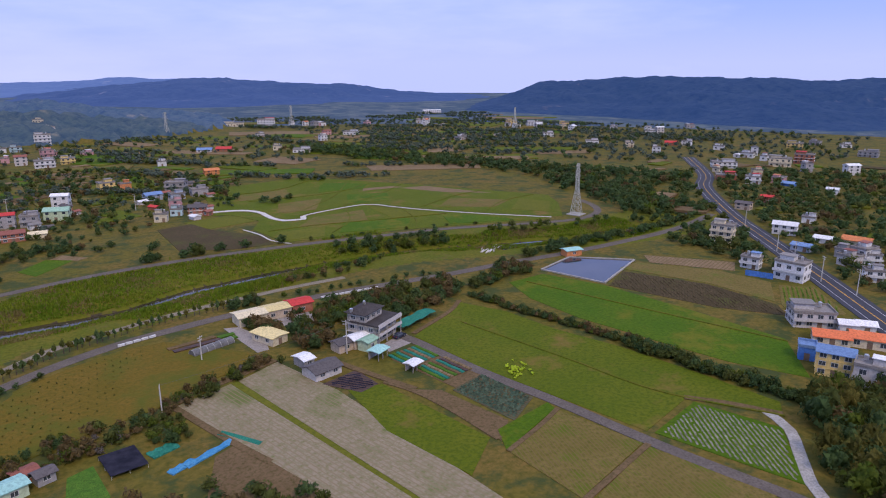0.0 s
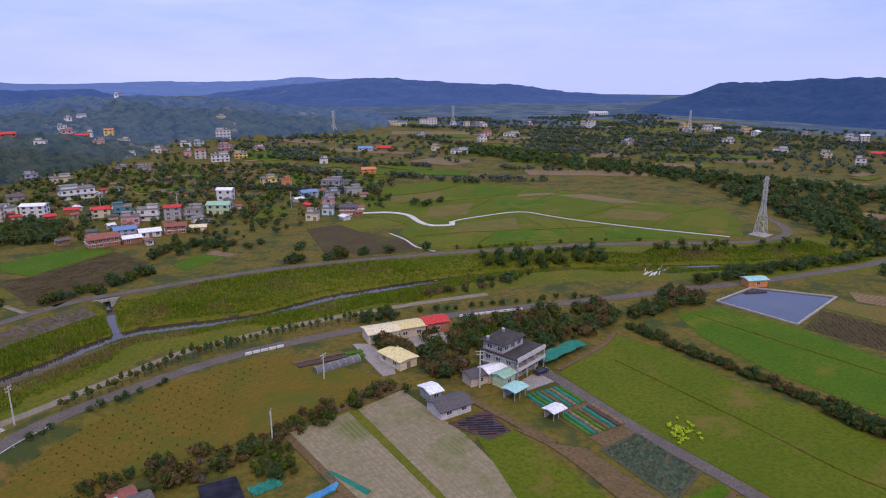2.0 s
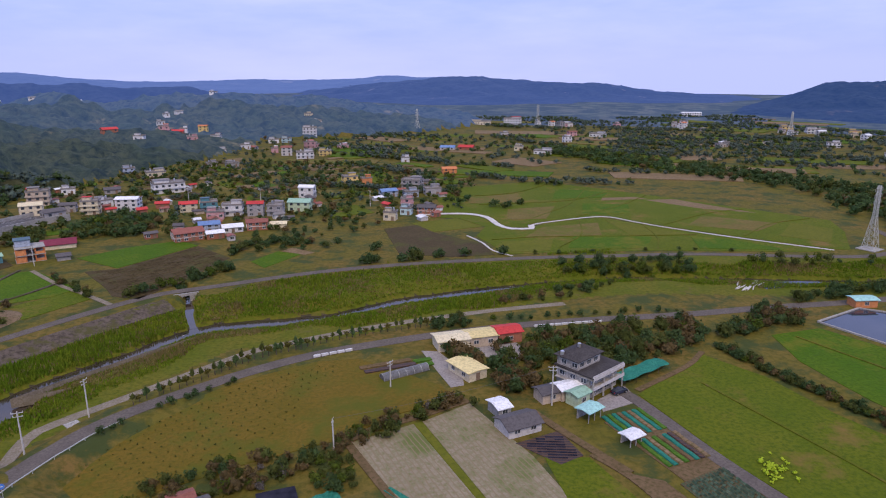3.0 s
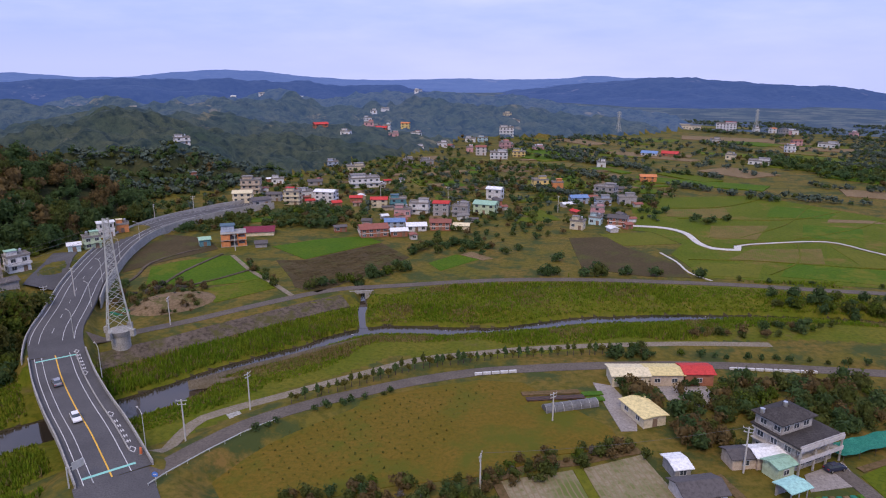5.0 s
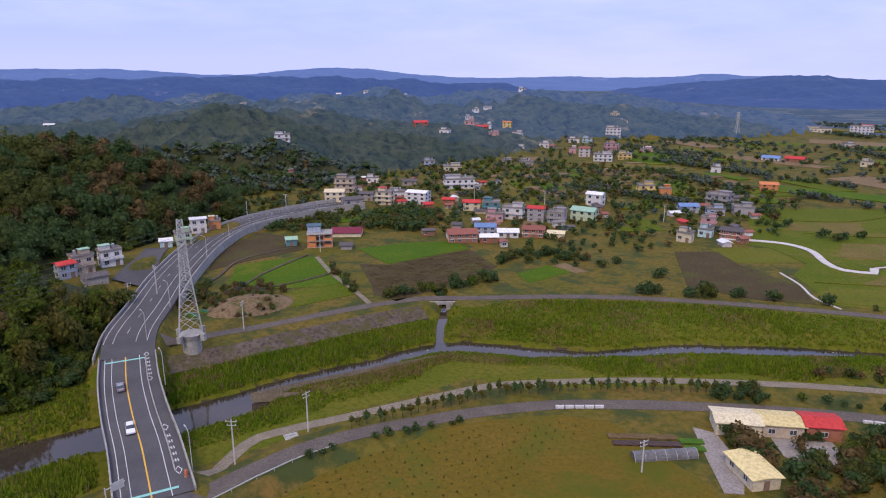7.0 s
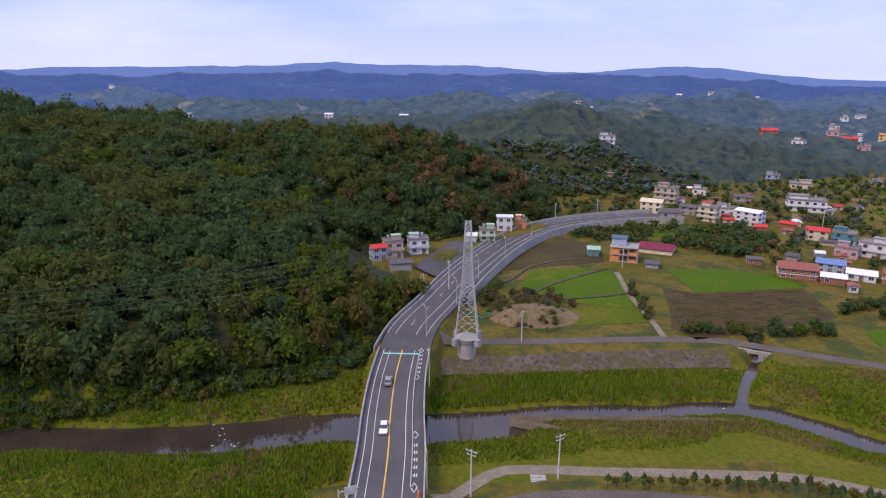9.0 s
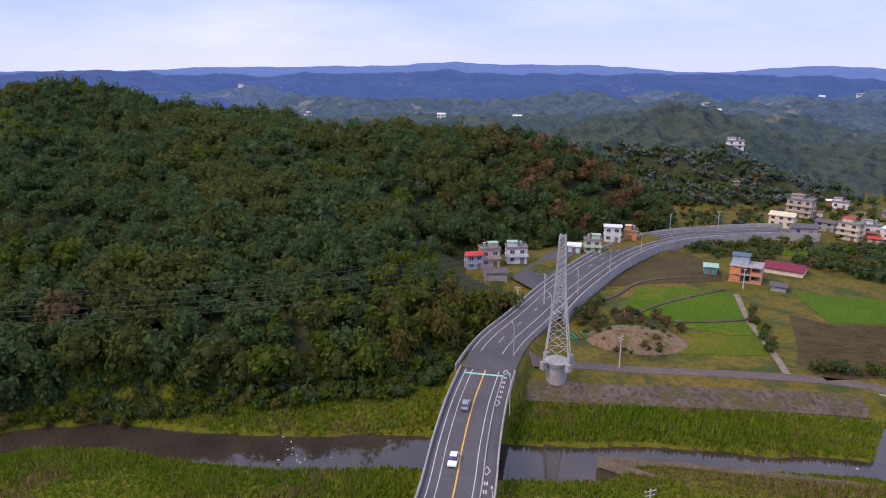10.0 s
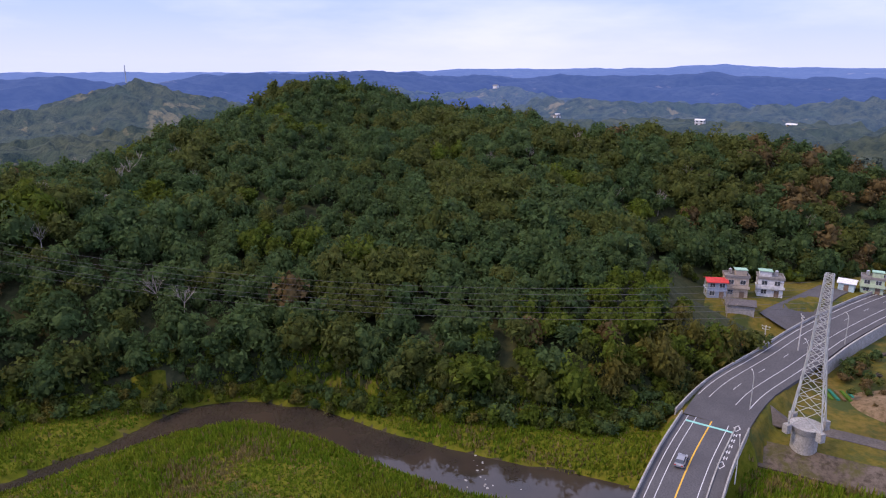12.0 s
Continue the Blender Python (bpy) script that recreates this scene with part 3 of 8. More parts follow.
ROADS = (
    ("levee_road", LEVEE_S, 2.2, -2.2, bank_z(0.08), "lane", "grey worn asphalt road along the levee"),
    ("dirt_path", PATH_S, 1.5, -1.5, bank_z(0.06), "dirt_path", "pale dirt path beside the river reeds"),
    ("levee_road", LEVEE_N, 2.0, -2.0, bank_z(0.10), "lane", "grey levee road on the far bank"),
    ("farm_lane", FARM_LANE, 1.7, -1.7, bank_z(0.16), "lane", "narrow grey asphalt farm lane between the fields"),
    ("highway", HIGHWAY, 5.5, -5.5, bank_z(0.2), "asphalt_new", "dark two-lane road past the houses"),
    ("side_lane", SIDE_LANE, 1.3, -1.3, bank_z(0.14), "concrete", "pale concrete lane beside the trees"),
    ("village_path", VILLAGE_PATH[:20], 1.5, -1.5, bank_z(0.2), "concrete_pale", "white concrete path through the paddies"),
    ("village_path", PADDY_PATH, 0.5, -0.5, bank_z(0.2), "concrete_pale", "narrow white concrete path through the paddies"),
    ("village_path", VILLAGE_PATH2, 0.4, -0.4, bank_z(0.2), "concrete_pale", "white concrete path through the paddies"),
)
for nm, line, lf, rt, zz, mt, lab in ROADS:
    tagged(strip(nm, line, lf, rt, zz, mt), lab, "road", kind="structure")

# ---------------------------------------------------------------- the bridge and the main road
DECK_Z = 4.0


def edge_wall(bm, line, off, z0, z1, width):
    """An upright wall along a line at an offset to its left."""
    p = np.asarray(line)[:, :2]
    t = np.gradient(p, axis=0)
    t /= np.linalg.norm(t, axis=1)[:, None]
    nrm = np.stack([-t[:, 1], t[:, 0]], 1)
    a, b1 = p + nrm * off, p + nrm * (off + width)
    rows = [[bm.verts.new((*q, z)) for q in side] for side, z in ((a, z0), (a, z1), (b1, z1), (b1, z0))]
    for r0, r1 in zip(rows, rows[1:] + rows[:1]):
        for i in range(len(p) - 1):
            bm.faces.new((r0[i], r0[i + 1], r1[i + 1], r1[i]))
    for i in (0, -1):
        bm.faces.new([r[i] for r in rows])
    return bm


bridge = tagged(new("road_bridge"), "concrete road bridge with white-lined grey deck over the river", "bridge")
L_OFF, R_OFF = 5.9, -7.0
vs, fs = strip_data(DECK, L_OFF, R_OFF, DECK_Z, 1.3)
ob = new("deck", mesh_from("deck", vs, fs, ["asphalt"]))
ob.parent = bridge
part("parapet", edge_wall(bmesh.new(), DECK, L_OFF - 0.02, DECK_Z - 0.9, DECK_Z + 0.85, 0.3), "concrete", bridge)
part("parapet", edge_wall(bmesh.new(), DECK, R_OFF - 0.28, DECK_Z - 0.9, DECK_Z + 0.85, 0.3), "concrete", bridge)
part("lane_divider", edge_wall(bmesh.new(), DECK[3:], R_OFF + 2.2, DECK_Z - 0.1, DECK_Z + 0.28, 0.25), "concrete", bridge)
for off in (3.0, 0.0, -3.0):
    part("girder", edge_wall(bmesh.new(), DECK, off - 1.0, DECK_Z - 2.4, DECK_Z - 1.3, 0.8), "concrete", bridge)
for k in (12, 21, 30):
    if k < len(DECK) - 1:
        c = DECK[k]
        t = DECK[k + 1] - DECK[k - 1]
        a = math.degrees(math.atan2(t[1], t[0]))
        bm = bmesh.new()
        cone(bm, 0, 0, -6.5, DECK_Z - 2.3, 1.1, 1.1, 14)
        ob = part("pier", bm, "concrete", bridge)
        ob.matrix_basis = pose(c[0], c[1], 0, 0, 0, a)


def marking(line, off, width, z, mat, parent, dash=None, name="lane_line"):
    """A painted line; dash = (on, off) in samples."""
    n = len(line)
    spans = [(0, n)] if dash is None else [(i, min(n, i + dash[0] + 1)) for i in range(0, n - 1, dash[0] + dash[1])]
    for i, j in spans:
        if j - i < 2:
            continue
        vs, fs = strip_data(line[max(0, i - 1):j + 1], off + width / 2, off - width / 2, z, 0.02)
        ob = new(name, mesh_from(name, vs, fs, [mat]))
        ob.parent = parent


ZP = DECK_Z + 0.024
marking(DECK, 0.0, 0.28, ZP, "yellow_line", bridge)
marking(DECK, 3.1, 0.13, ZP, "white_line", bridge)
marking(DECK, 4.7, 0.15, ZP, "white_line", bridge)
marking(DECK, -3.3, 0.15, ZP, "white_line", bridge)
for k in (0, len(DECK) - 2):
    c = DECK[k + 1] if k == 0 else DECK[k]
    t = (DECK[k + 1] - DECK[k]) / np.linalg.norm(DECK[k + 1] - DECK[k])
    nn = np.array((-t[1], t[0]))
    marking(np.array([c + nn * 4.6, c - nn * 4.6]), 0, 0.7, ZP + 0.01, "green_line", bridge, name="joint_line")

# cycle lane symbols: open diamonds and lettering bars
for (dx, dy) in ((-102.4, 147.1), (-92.8, 135.0), (-75.5, 115.7), (-63.7, 102.6)):
    i = int(np.argmin(np.hypot(DECK[:, 0] - dx, DECK[:, 1] - dy)))
    t = DECK[min(i + 1, len(DECK) - 1)] - DECK[max(0, i - 1)]
    a = math.degrees(math.atan2(t[1], t[0]))
    bm = bmesh.new()
    for p, q in (((1.4, 0), (0, 0.6)), ((0, 0.6), (-1.4, 0)), ((-1.4, 0), (0, -0.6)), ((0, -0.6), (1.4, 0))):
        bar(bm, (*p, 0), (*q, 0), 0.12)
    for v in bm.verts:
        v.co.z = max(-0.01, min(0.01, v.co.z))
    ob = part("diamond_mark", bm, "white_line", bridge)
    ob.matrix_basis = pose(dx, dy, ZP, 0, 0, a)
for (ax, ay), (bx, by) in (((-101.3, 145.7), (-93.8, 136.3)), ((-73.8, 113.7), (-65.3, 104.4))):
    for f in np.linspace(0.1, 0.9, 5):
        x, y = ax + (bx - ax) * f, ay + (by - ay) * f
        a = math.degrees(math.atan2(by - ay, bx - ax))
        bm = bmesh.new()
        for u in (-0.45, 0, 0.45):
            box(bm, -0.6, u - 0.09, 0, 0.6, u + 0.09, 0.015)
        box(bm, -0.08, -0.55, 0, 0.08, 0.55, 0.018)
        ob = part("lettering_bar", bm, "white_line", bridge)
        ob.matrix_basis = pose(x, y, ZP, 0, 0, a)

zr = np.interp(np.arange(len(MAIN_ROAD)), [0, len(MAIN_ROAD) * 0.75, len(MAIN_ROAD) - 1], [4.0, 3.4, 2.2])
LW = np.interp(np.arange(len(MAIN_ROAD)), [0, 6, 14], [5.9, 7.4, 7.4])
RW = np.interp(np.arange(len(MAIN_ROAD)), [0, 6, 14], [-7.0, -6.4, -6.4])
road = strip("road", MAIN_ROAD, LW, RW, zr, "asphalt", 0.8)
tagged(road, "grey asphalt main road curving towards the wooded hill", "road", kind="structure")
back = strip("road", ROAD_BACK, 6.2, -6.6, 3.98, "asphalt", 0.8)
tagged(back, "grey asphalt road at the junction", "road", kind="structure")
for off, w, mt, dash in ((6.3, 0.15, "white_line", None), (4.0, 0.13, "white_line", None), (1.3, 0.12, "white_line", (1, 3)), (-1.7, 0.14, "white_line", None), (-4.6, 0.15, "white_line", None)):
    n = len(MAIN_ROAD)
    spans = [(3, n)] if dash is None else [(i, i + dash[0] + 1) for i in range(5, n - 3, dash[0] + dash[1])]
    for i, j in spans:
        vs, fs = strip_data(MAIN_ROAD[i:j], off + w / 2, off - w / 2, zr[i:j] + 0.03, 0.02)
        ob = new("lane_line", mesh_from("lane_line", vs, fs, [mt]))
        ob.parent = road
# grey retaining wall under the outside of the curve, low kerb walls above
bm = bmesh.new()
edge_wall(bm, MAIN_ROAD[14:], -7.3, -0.3, 3.9, 0.4)
part("retaining_wall", bm, "concrete", road, "stained grey concrete retaining wall")
part("kerb_wall", edge_wall(bmesh.new(), MAIN_ROAD, 7.4, 2.2, 4.5, 0.3), "concrete", road)
# highway lines
hw = [o for o in bpy.data.objects if o.name.startswith("highway")][0]
for off in (0.12, -0.12):
    marking(HIGHWAY, off, 0.14, 0.235, "yellow_line", hw)
for off in (3.4, -3.4):
    marking(HIGHWAY, off, 0.16, 0.235, "white_line", hw)

# ---------------------------------------------------------------- fields
MAT.update({
    "paddy": material("paddy", (0.076, 0.110, 0.004), (0.115, 0.128, 0.008), (0.056, 0.084, 0.004), scale=0.06, fine=1.0, bump=0.7, contrast=0.35, patch=((0.17, 0.115, 0.03), 0.05, 0.56, 0.7)),
    "paddy_bright": material("paddy_bright", (0.048, 0.112, 0.003), (0.085, 0.132, 0.005), (0.04, 0.088, 0.003), scale=0.06, fine=1.0, bump=0.7, contrast=0.35, patch=((0.145, 0.13, 0.014), 0.045, 0.52, 0.68)),
    "paddy_dry": material("paddy_dry", (0.13, 0.105, 0.022), (0.185, 0.14, 0.042), (0.092, 0.086, 0.014), scale=0.09, fine=1.0, rows=(75, 0.9, (0.15, 0.105, 0.04), 0.2), bump=0.7, contrast=0.35, patch=((0.085, 0.115, 0.008), 0.06, 0.5, 0.62)),
    "grey_field": material("grey_field", (0.235, 0.195, 0.128), (0.275, 0.23, 0.155), (0.165, 0.155, 0.07), scale=0.09, fine=0.8, rows=(-76, 1.1, (0.21, 0.165, 0.095), 0.2), bump=0.7, contrast=0.35, patch=((0.12, 0.14, 0.04), 0.06, 0.5, 0.64)),
    "brown_field": material("brown_field", (0.066, 0.047, 0.023), (0.092, 0.066, 0.034), (0.05, 0.042, 0.015), scale=0.08, fine=0.9, rows=(40, 0.9, (0.058, 0.045, 0.02), 0.3), patch=((0.075, 0.08, 0.018), 0.07, 0.52, 0.64)),
    "tan_field": material("tan_field", (0.19, 0.13, 0.072), (0.25, 0.175, 0.10), (0.14, 0.10, 0.05), scale=0.08, fine=0.9, rows=(20, 1.5, (0.13, 0.10, 0.04), 0.2)),
    "orchard": material("orchard", (0.122, 0.090, 0.009), (0.165, 0.104, 0.016), (0.092, 0.076, 0.008), scale=0.07, fine=1.0, contrast=0.4, bump=0.7, patch=((0.088, 0.092, 0.010), 0.06, 0.5, 0.64)),
    "yellow_green": material("yellow_green", (0.105, 0.115, 0.009), (0.135, 0.13, 0.014), (0.08, 0.095, 0.009), scale=0.1, fine=0.8),
    "cabbage": material("cabbage", (0.055, 0.078, 0.036), (0.085, 0.10, 0.05), (0.105, 0.085, 0.05), scale=0.3, fine=1.6, rows=(-70, 0.9, (0.085, 0.062, 0.033), 0.35)),
    "yard": material("yard", (0.27, 0.245, 0.225), (0.34, 0.31, 0.285), (0.2, 0.18, 0.165), scale=0.3, fine=2),
    "dug_soil": material("dug_soil", (0.125, 0.082, 0.04), (0.17, 0.115, 0.06), (0.08, 0.062, 0.022), scale=0.15, fine=1.2, contrast=0.4),
    "black_film": material("black_film", (0.03, 0.026, 0.028), (0.06, 0.05, 0.05), (0.08, 0.045, 0.03), scale=0.4, fine=2, rows=(-15, 1.0, (0.10, 0.055, 0.036), 0.35), rough=0.5),
})
field_count = [0]


def field(name, poly, mat, label, category="field", h=0.0, layer=None):
    """A low plot of land with a bank round it, lying on the valley floor."""
    if layer is None:
        field_count[0] += 1
        z = 0.10 + 0.005 * (field_count[0] % 12) + h
    else:
        z = 0.18 + 0.007 * layer
    bm = bmesh.new()
    c = Vector((sum(p[0] for p in poly) / len(poly), sum(p[1] for p in poly) / len(poly)))
    top = [bm.verts.new((x, y, z)) for x, y in poly]
    low = [bm.verts.new((c.x + (x - c.x) * 1.004, c.y + (y - c.y) * 1.004, -0.3)) for x, y in poly]
    f = bm.faces.new(top)
    if f.normal.z < 0:
        f.normal_flip()
    for i in range(len(poly)):
        j = (i + 1) % len(poly)
        bm.faces.new((top[i], top[j], low[j], low[i]))
    bmesh.ops.recalc_face_normals(bm, faces=bm.faces)
    me = bpy.data.meshes.new(name)
    bm.to_mesh(me)
    bm.free()
    me.materials.append(MAT[mat])
    return tagged(new(name, me), label, category, kind="structure")


field("field", [(106, 128), (77.8, 110), (82, 80), (93.5, 35), (113.5, 40.5), (126, 23), (131, 27), (128, 48), (123.5, 72), (117, 92), (114, 112)], "paddy", "large green paddy field beside the farm lane")
field("field", [(133.8, 136), (151.4, 137.5), (161, 114.7), (165.5, 85), (169, 49), (150, 30.5), (141, 48), (137, 64), (130, 95), (129, 118)], "paddy_bright", "bright green paddy field beside the pond")
field("field", [(162.5, 113.5), (180, 123.5), (194, 95), (195, 68), (188, 60), (175, 78)], "brown_field", "brown tilled field with a few green plants")
field("field", [(182, 127), (194, 129), (212, 104), (216, 84), (197, 70), (195.5, 95)], "paddy_dry", "dull green field beside the houses")
field("field", [(205, 135), (228, 107.5), (217.5, 100), (198.6, 126)], "tan_field", "bare tan field")
field("field", [(189, 58), (196, 67), (215, 80), (224, 72), (205, 50)], "paddy_dry", "striped vegetable field below the road")
field("field", [(94.3, 33.5), (113.7, 38.2), (120.0, 19.5), (103.5, 4.5)], "paddy_bright", "plot of crop rows under pale film")
field("field", [(62.6, 44.6), (83.3, 53), (88.8, 32), (64.2, 24.8)], "paddy_dry", "dry yellowish stubble field")
field("field", [(67, 23.5), (88.9, 30.6), (95.6, 5.5), (80, 0), (60, 5)], "paddy_dry", "dry yellowish stubble field")
field("field", [(66, 53.3), (83.8, 57), (83.2, 53.8), (62.4, 45.4)], "paddy_bright", "strip of bright grass")
field("field", [(8.2, 103), (22.4, 107.8), (37.4, 42), (40, 20), (34, 18), (24.9, 50)], "grey_field", "pale grey harvested field with thin new growth")
field("field", [(24.6, 108.5), (37, 114.5), (44, 90), (51, 39), (54, 15), (42, 18), (38.6, 42)], "grey_field", "pale grey harvested field with thin new growth")
field("field", [(22.5, 108), (24.5, 108.6), (38.5, 42), (41.8, 18), (40, 18), (37.4, 42)], "yellow_green", "grassy dyke between two grey fields")
field("field", [(46.1, 89), (55, 87), (62.5, 51.5), (51, 42), (45, 66)], "paddy", "green field with a brown edge")
field("field", [(64, 99.5), (75.2, 102), (78.3, 86), (82, 76), (70, 73)], "dug_soil", "vegetable garden soil")
field("field", [(68.1, 74.8), (79.6, 78.3), (82.6, 61), (71.6, 54.4)], "cabbage", "cabbage field in blue-green rows")
field("field", [(42, 95.3), (52.9, 98.2), (54.1, 87.9), (48.4, 85.8)], "black_film", "plot under dark plastic film strips")
field("field", [(65.7, 76.3), (70.5, 55.3), (63.8, 49.1), (61, 79.5)], "dug_soil", "strip of bare brown earth")
field("field", [(-53, 102), (-49.5, 108.5), (-42, 117.5), (-33, 126), (-22, 134.5), (-10, 141), (3, 146), (14, 145.5), (32.3, 125), (34.4, 117), (19, 113), (6.7, 105), (-12, 100), (-30, 93), (-46, 92)], "orchard", "orchard meadow planted with rows of small saplings")
field("field", [(-118, 214), (-127, 236), (-119, 245), (-108.2, 252), (-100.6, 255), (-77.6, 227), (-84.3, 219.5), (-99.2, 214)], "paddy_bright", "bright green paddy below the curved road")
field("field", [(-146, 250), (-145, 287), (-130, 284), (-119.6, 276.4), (-111.2, 264), (-124, 246), (-130, 236), (-134, 228)], "brown_field", "brown flooded field below the curved road")
field("field", [(-95.8, 210.5), (-84.5, 218.6), (-77.4, 226.2), (-70.6, 214), (-85.8, 197.5)], "paddy", "green paddy beside the levee")
field("field", [(-89.5, 270), (-72, 284), (-52.5, 291), (-43.5, 280.5), (-70, 251.2)], "paddy_bright", "bright green field with an orange patch")
field("field", [(-81.3, 249), (-69.5, 250.5), (-43.3, 279.5), (-28, 257), (-44, 226), (-54.5, 210.5), (-64, 215.5), (-68, 225)], "brown_field", "brown ploughed field")
field("field", [(-19.5, 249.5), (-9.3, 263), (0.5, 256.5), (-13.9, 239.3)], "paddy_bright", "small green vegetable plot")
field("field", [(-7.5, 263), (-3, 268), (6, 258), (2, 255)], "tan_field", "small bare tan plot")
RICE = [(69, 313), (80.6, 309), (89, 287), (80, 270), (82, 258), (84.5, 238), (101.6, 236), (150, 229), (205, 214), (221, 212), (196, 238), (173, 265), (152, 294), (125, 289), (113, 283), (111, 277), (99, 279), (95, 288), (93, 307), (88, 315.5), (75, 318.5)]
field("field", RICE, "paddy", "wide rice paddies beside the white path")
field("field", [(76, 323.5), (89, 320.5), (97.5, 309), (98.5, 290), (101.5, 283.5), (109, 281.5), (111, 288), (124.5, 293.5), (155, 298.8), (175.5, 269), (198, 242), (224, 214), (229, 212), (251, 240), (262, 262), (214, 336), (160, 407), (100, 395), (82, 372)], "paddy",
      "wide rice paddies beside the white path")
field("field", [(55, 303), (80, 308.6), (87.5, 288), (62.8, 282.4)], "yellow_green", "yellow-green paddy")
field("field", [(40.3, 294), (57.6, 298), (62, 282), (79, 256), (79.5, 237.5), (62.5, 238), (40.7, 247)], "brown_field", "dark fallow field")
field("field", [(197, 332), (215, 330.5), (237.5, 286), (214.7, 303)], "tan_field", "bare tan field among the paddies")
field("field", [(49, 622), (105, 639), (140, 595), (76, 584)], "tan_field", "bare tan field beyond the village")
field("field", [(10.7, 537), (50.5, 531.7), (30.7, 505), (5.6, 506.7)], "tan_field", "bare tan field beyond the village")
field("field", [(-69, 462.6), (-42, 461.8), (-39.3, 421), (-62.7, 424)], "paddy_dry", "terraced yellowish fields behind the village")
field("field", [(-40, 492), (1, 479.6), (-10.6, 445), (-40, 461)], "paddy_dry", "green-yellow field behind the village")
for mt, lab, quad in (("yellow_green", "yellow-green strip of rice", [(86, 240), (104, 238.5), (112, 256), (88, 258)]), ("paddy_bright", "fresh green paddy", [(113, 241), (146, 233), (158, 251), (124, 260)]),
                      ("paddy_dry", "yellowed paddy", [(100, 262), (137, 259), (146, 283), (116, 280)]), ("yellow_green", "yellow-green paddy by the white path", [(150, 256), (178, 251), (164, 274), (152, 288)]),
                      ("paddy_bright", "fresh green paddy", [(168, 228), (204, 217), (190, 238), (176, 249)]), ("paddy_dry", "yellowed paddy", [(104, 300), (124, 297), (140, 326), (112, 324)]),
                      ("paddy_bright", "fresh green paddy", [(146, 302), (172, 300), (182, 322), (158, 330)]), ("paddy_dry", "yellowed paddy", [(186, 268), (212, 250), (232, 262), (206, 286)]),
                      ("yellow_green", "yellow-green paddy", [(216, 240), (230, 224), (250, 246), (240, 262)]), ("paddy_dry", "yellowed paddy", [(96, 344), (128, 341), (132, 366), (97, 362)]),
                      ("paddy_bright", "fresh green paddy", [(146, 346), (176, 344), (190, 362), (160, 376)]), ("tan_field", "harvested tan strip of paddy", [(172, 336), (200, 334), (196, 341), (176, 343)])):
    field("field", quad, mt, lab, layer=2 + len(quad))
pond = field("pond", [(154.5, 142), (176, 149.5), (196, 131.8), (163, 116.3)], "pond", "rectangular fish pond reflecting the blue sky", "pond")
field("yard", [(67, 109.6), (76.6, 115), (76.6, 106.9), (65.9, 104)], "yard", "pale concrete forecourt of the farmhouse", "yard")

far_rng = random.Random(21)
for k in range(95):  # patchwork of far fields on the valley floor
    x, y = far_rng.uniform(20, 660), far_rng.uniform(400, 880)
    if x > 420 and y < 520:
        continue
    a, l, w = far_rng.gauss(2.5, 0.3), far_rng.uniform(16, 48), far_rng.uniform(8, 19)
    c, s = math.cos(a), math.sin(a)
    q = [(x + c * u - s * v, y + s * u + c * v) for u, v in ((-l, -w), (l, -w * far_rng.uniform(0.7, 1.1)), (l * 0.9, w), (-l * 0.95, w * 0.8))]
    m = far_rng.choice(("paddy", "paddy_bright", "tan_field", "paddy_dry", "yellow_green", "paddy", "tan_field"))
    field("field", q, m, {"tan_field": "bare tan field far out in the valley"}.get(m, "green field far out in the valley"), layer=k)

# ---------------------------------------------------------------- pylons


def pylon(x, y, z, height, base, turn, label, split=True, arms=True, waist_w=0.155, top_w=0.10, leg=0.16):
    """A lattice pylon: four legs, braces panel by panel, three pairs of arms."""
    th = tagged(new("lattice_pylon"), label, "pylon")
    th.matrix_world = pose(x, y, z, 0, 0, turn)
    waist, top = height * 0.52, height
    prof = lambda h: np.interp(h, [0, waist, top], [base / 2, base * waist_w, base * top_w])  # noqa: E731
    corners = ((1, 1), (-1, 1), (-1, -1), (1, -1))
    for sx, sy in corners:
        bm = bmesh.new()
        hs = (0, waist, top)
        for a, c in zip(hs, hs[1:]):
            bar(bm, (sx * prof(a), sy * prof(a), a), (sx * prof(c), sy * prof(c), c), leg)
        part("leg", bm, "galv", th)
    joined = bmesh.new()
    hs = [0]
    while hs[-1] < top - 0.5:
        hs.append(min(top, hs[-1] + max(1.3, prof(hs[-1]) * 1.5)))
    for a, c in zip(hs, hs[1:]):
        for (sx, sy), (tx, ty) in zip(corners, corners[1:] + corners[:1]):
            pa, pc = prof(a), prof(c)
            for p, q, r in (((sx * pa, sy * pa, a), (tx * pc, ty * pc, c), 0.07), ((tx * pa, ty * pa, a), (sx * pc, sy * pc, c), 0.07), ((sx * pc, sy * pc, c), (tx * pc, ty * pc, c), 0.055)):
                if split:
                    part("brace", bar(bmesh.new(), p, q, r), "galv", th)
                else:
                    bar(joined, p, q, r)
    if not split:
        tagged(part("bracing", joined, "galv", th), kind="stuff")
    for h in (top - 1.0, top - 3.6, top - 6.2) if arms else ():
        for s in (-1, 1):
            bm = bmesh.new()
            w = prof(h)
            tip = (s * (w + 2.3), 0, h - 0.2)
            for sy in (-1, 1):
                bar(bm, (s * w, sy * w, h), tip, 0.07)
            bar(bm, (s * w, 0, h + 1.0), tip, 0.06)
            bar(bm, tip, (tip[0], 0, h - 1.5), 0.09, 6)
            part("cross_arm", bm, "galv", th)
    return th


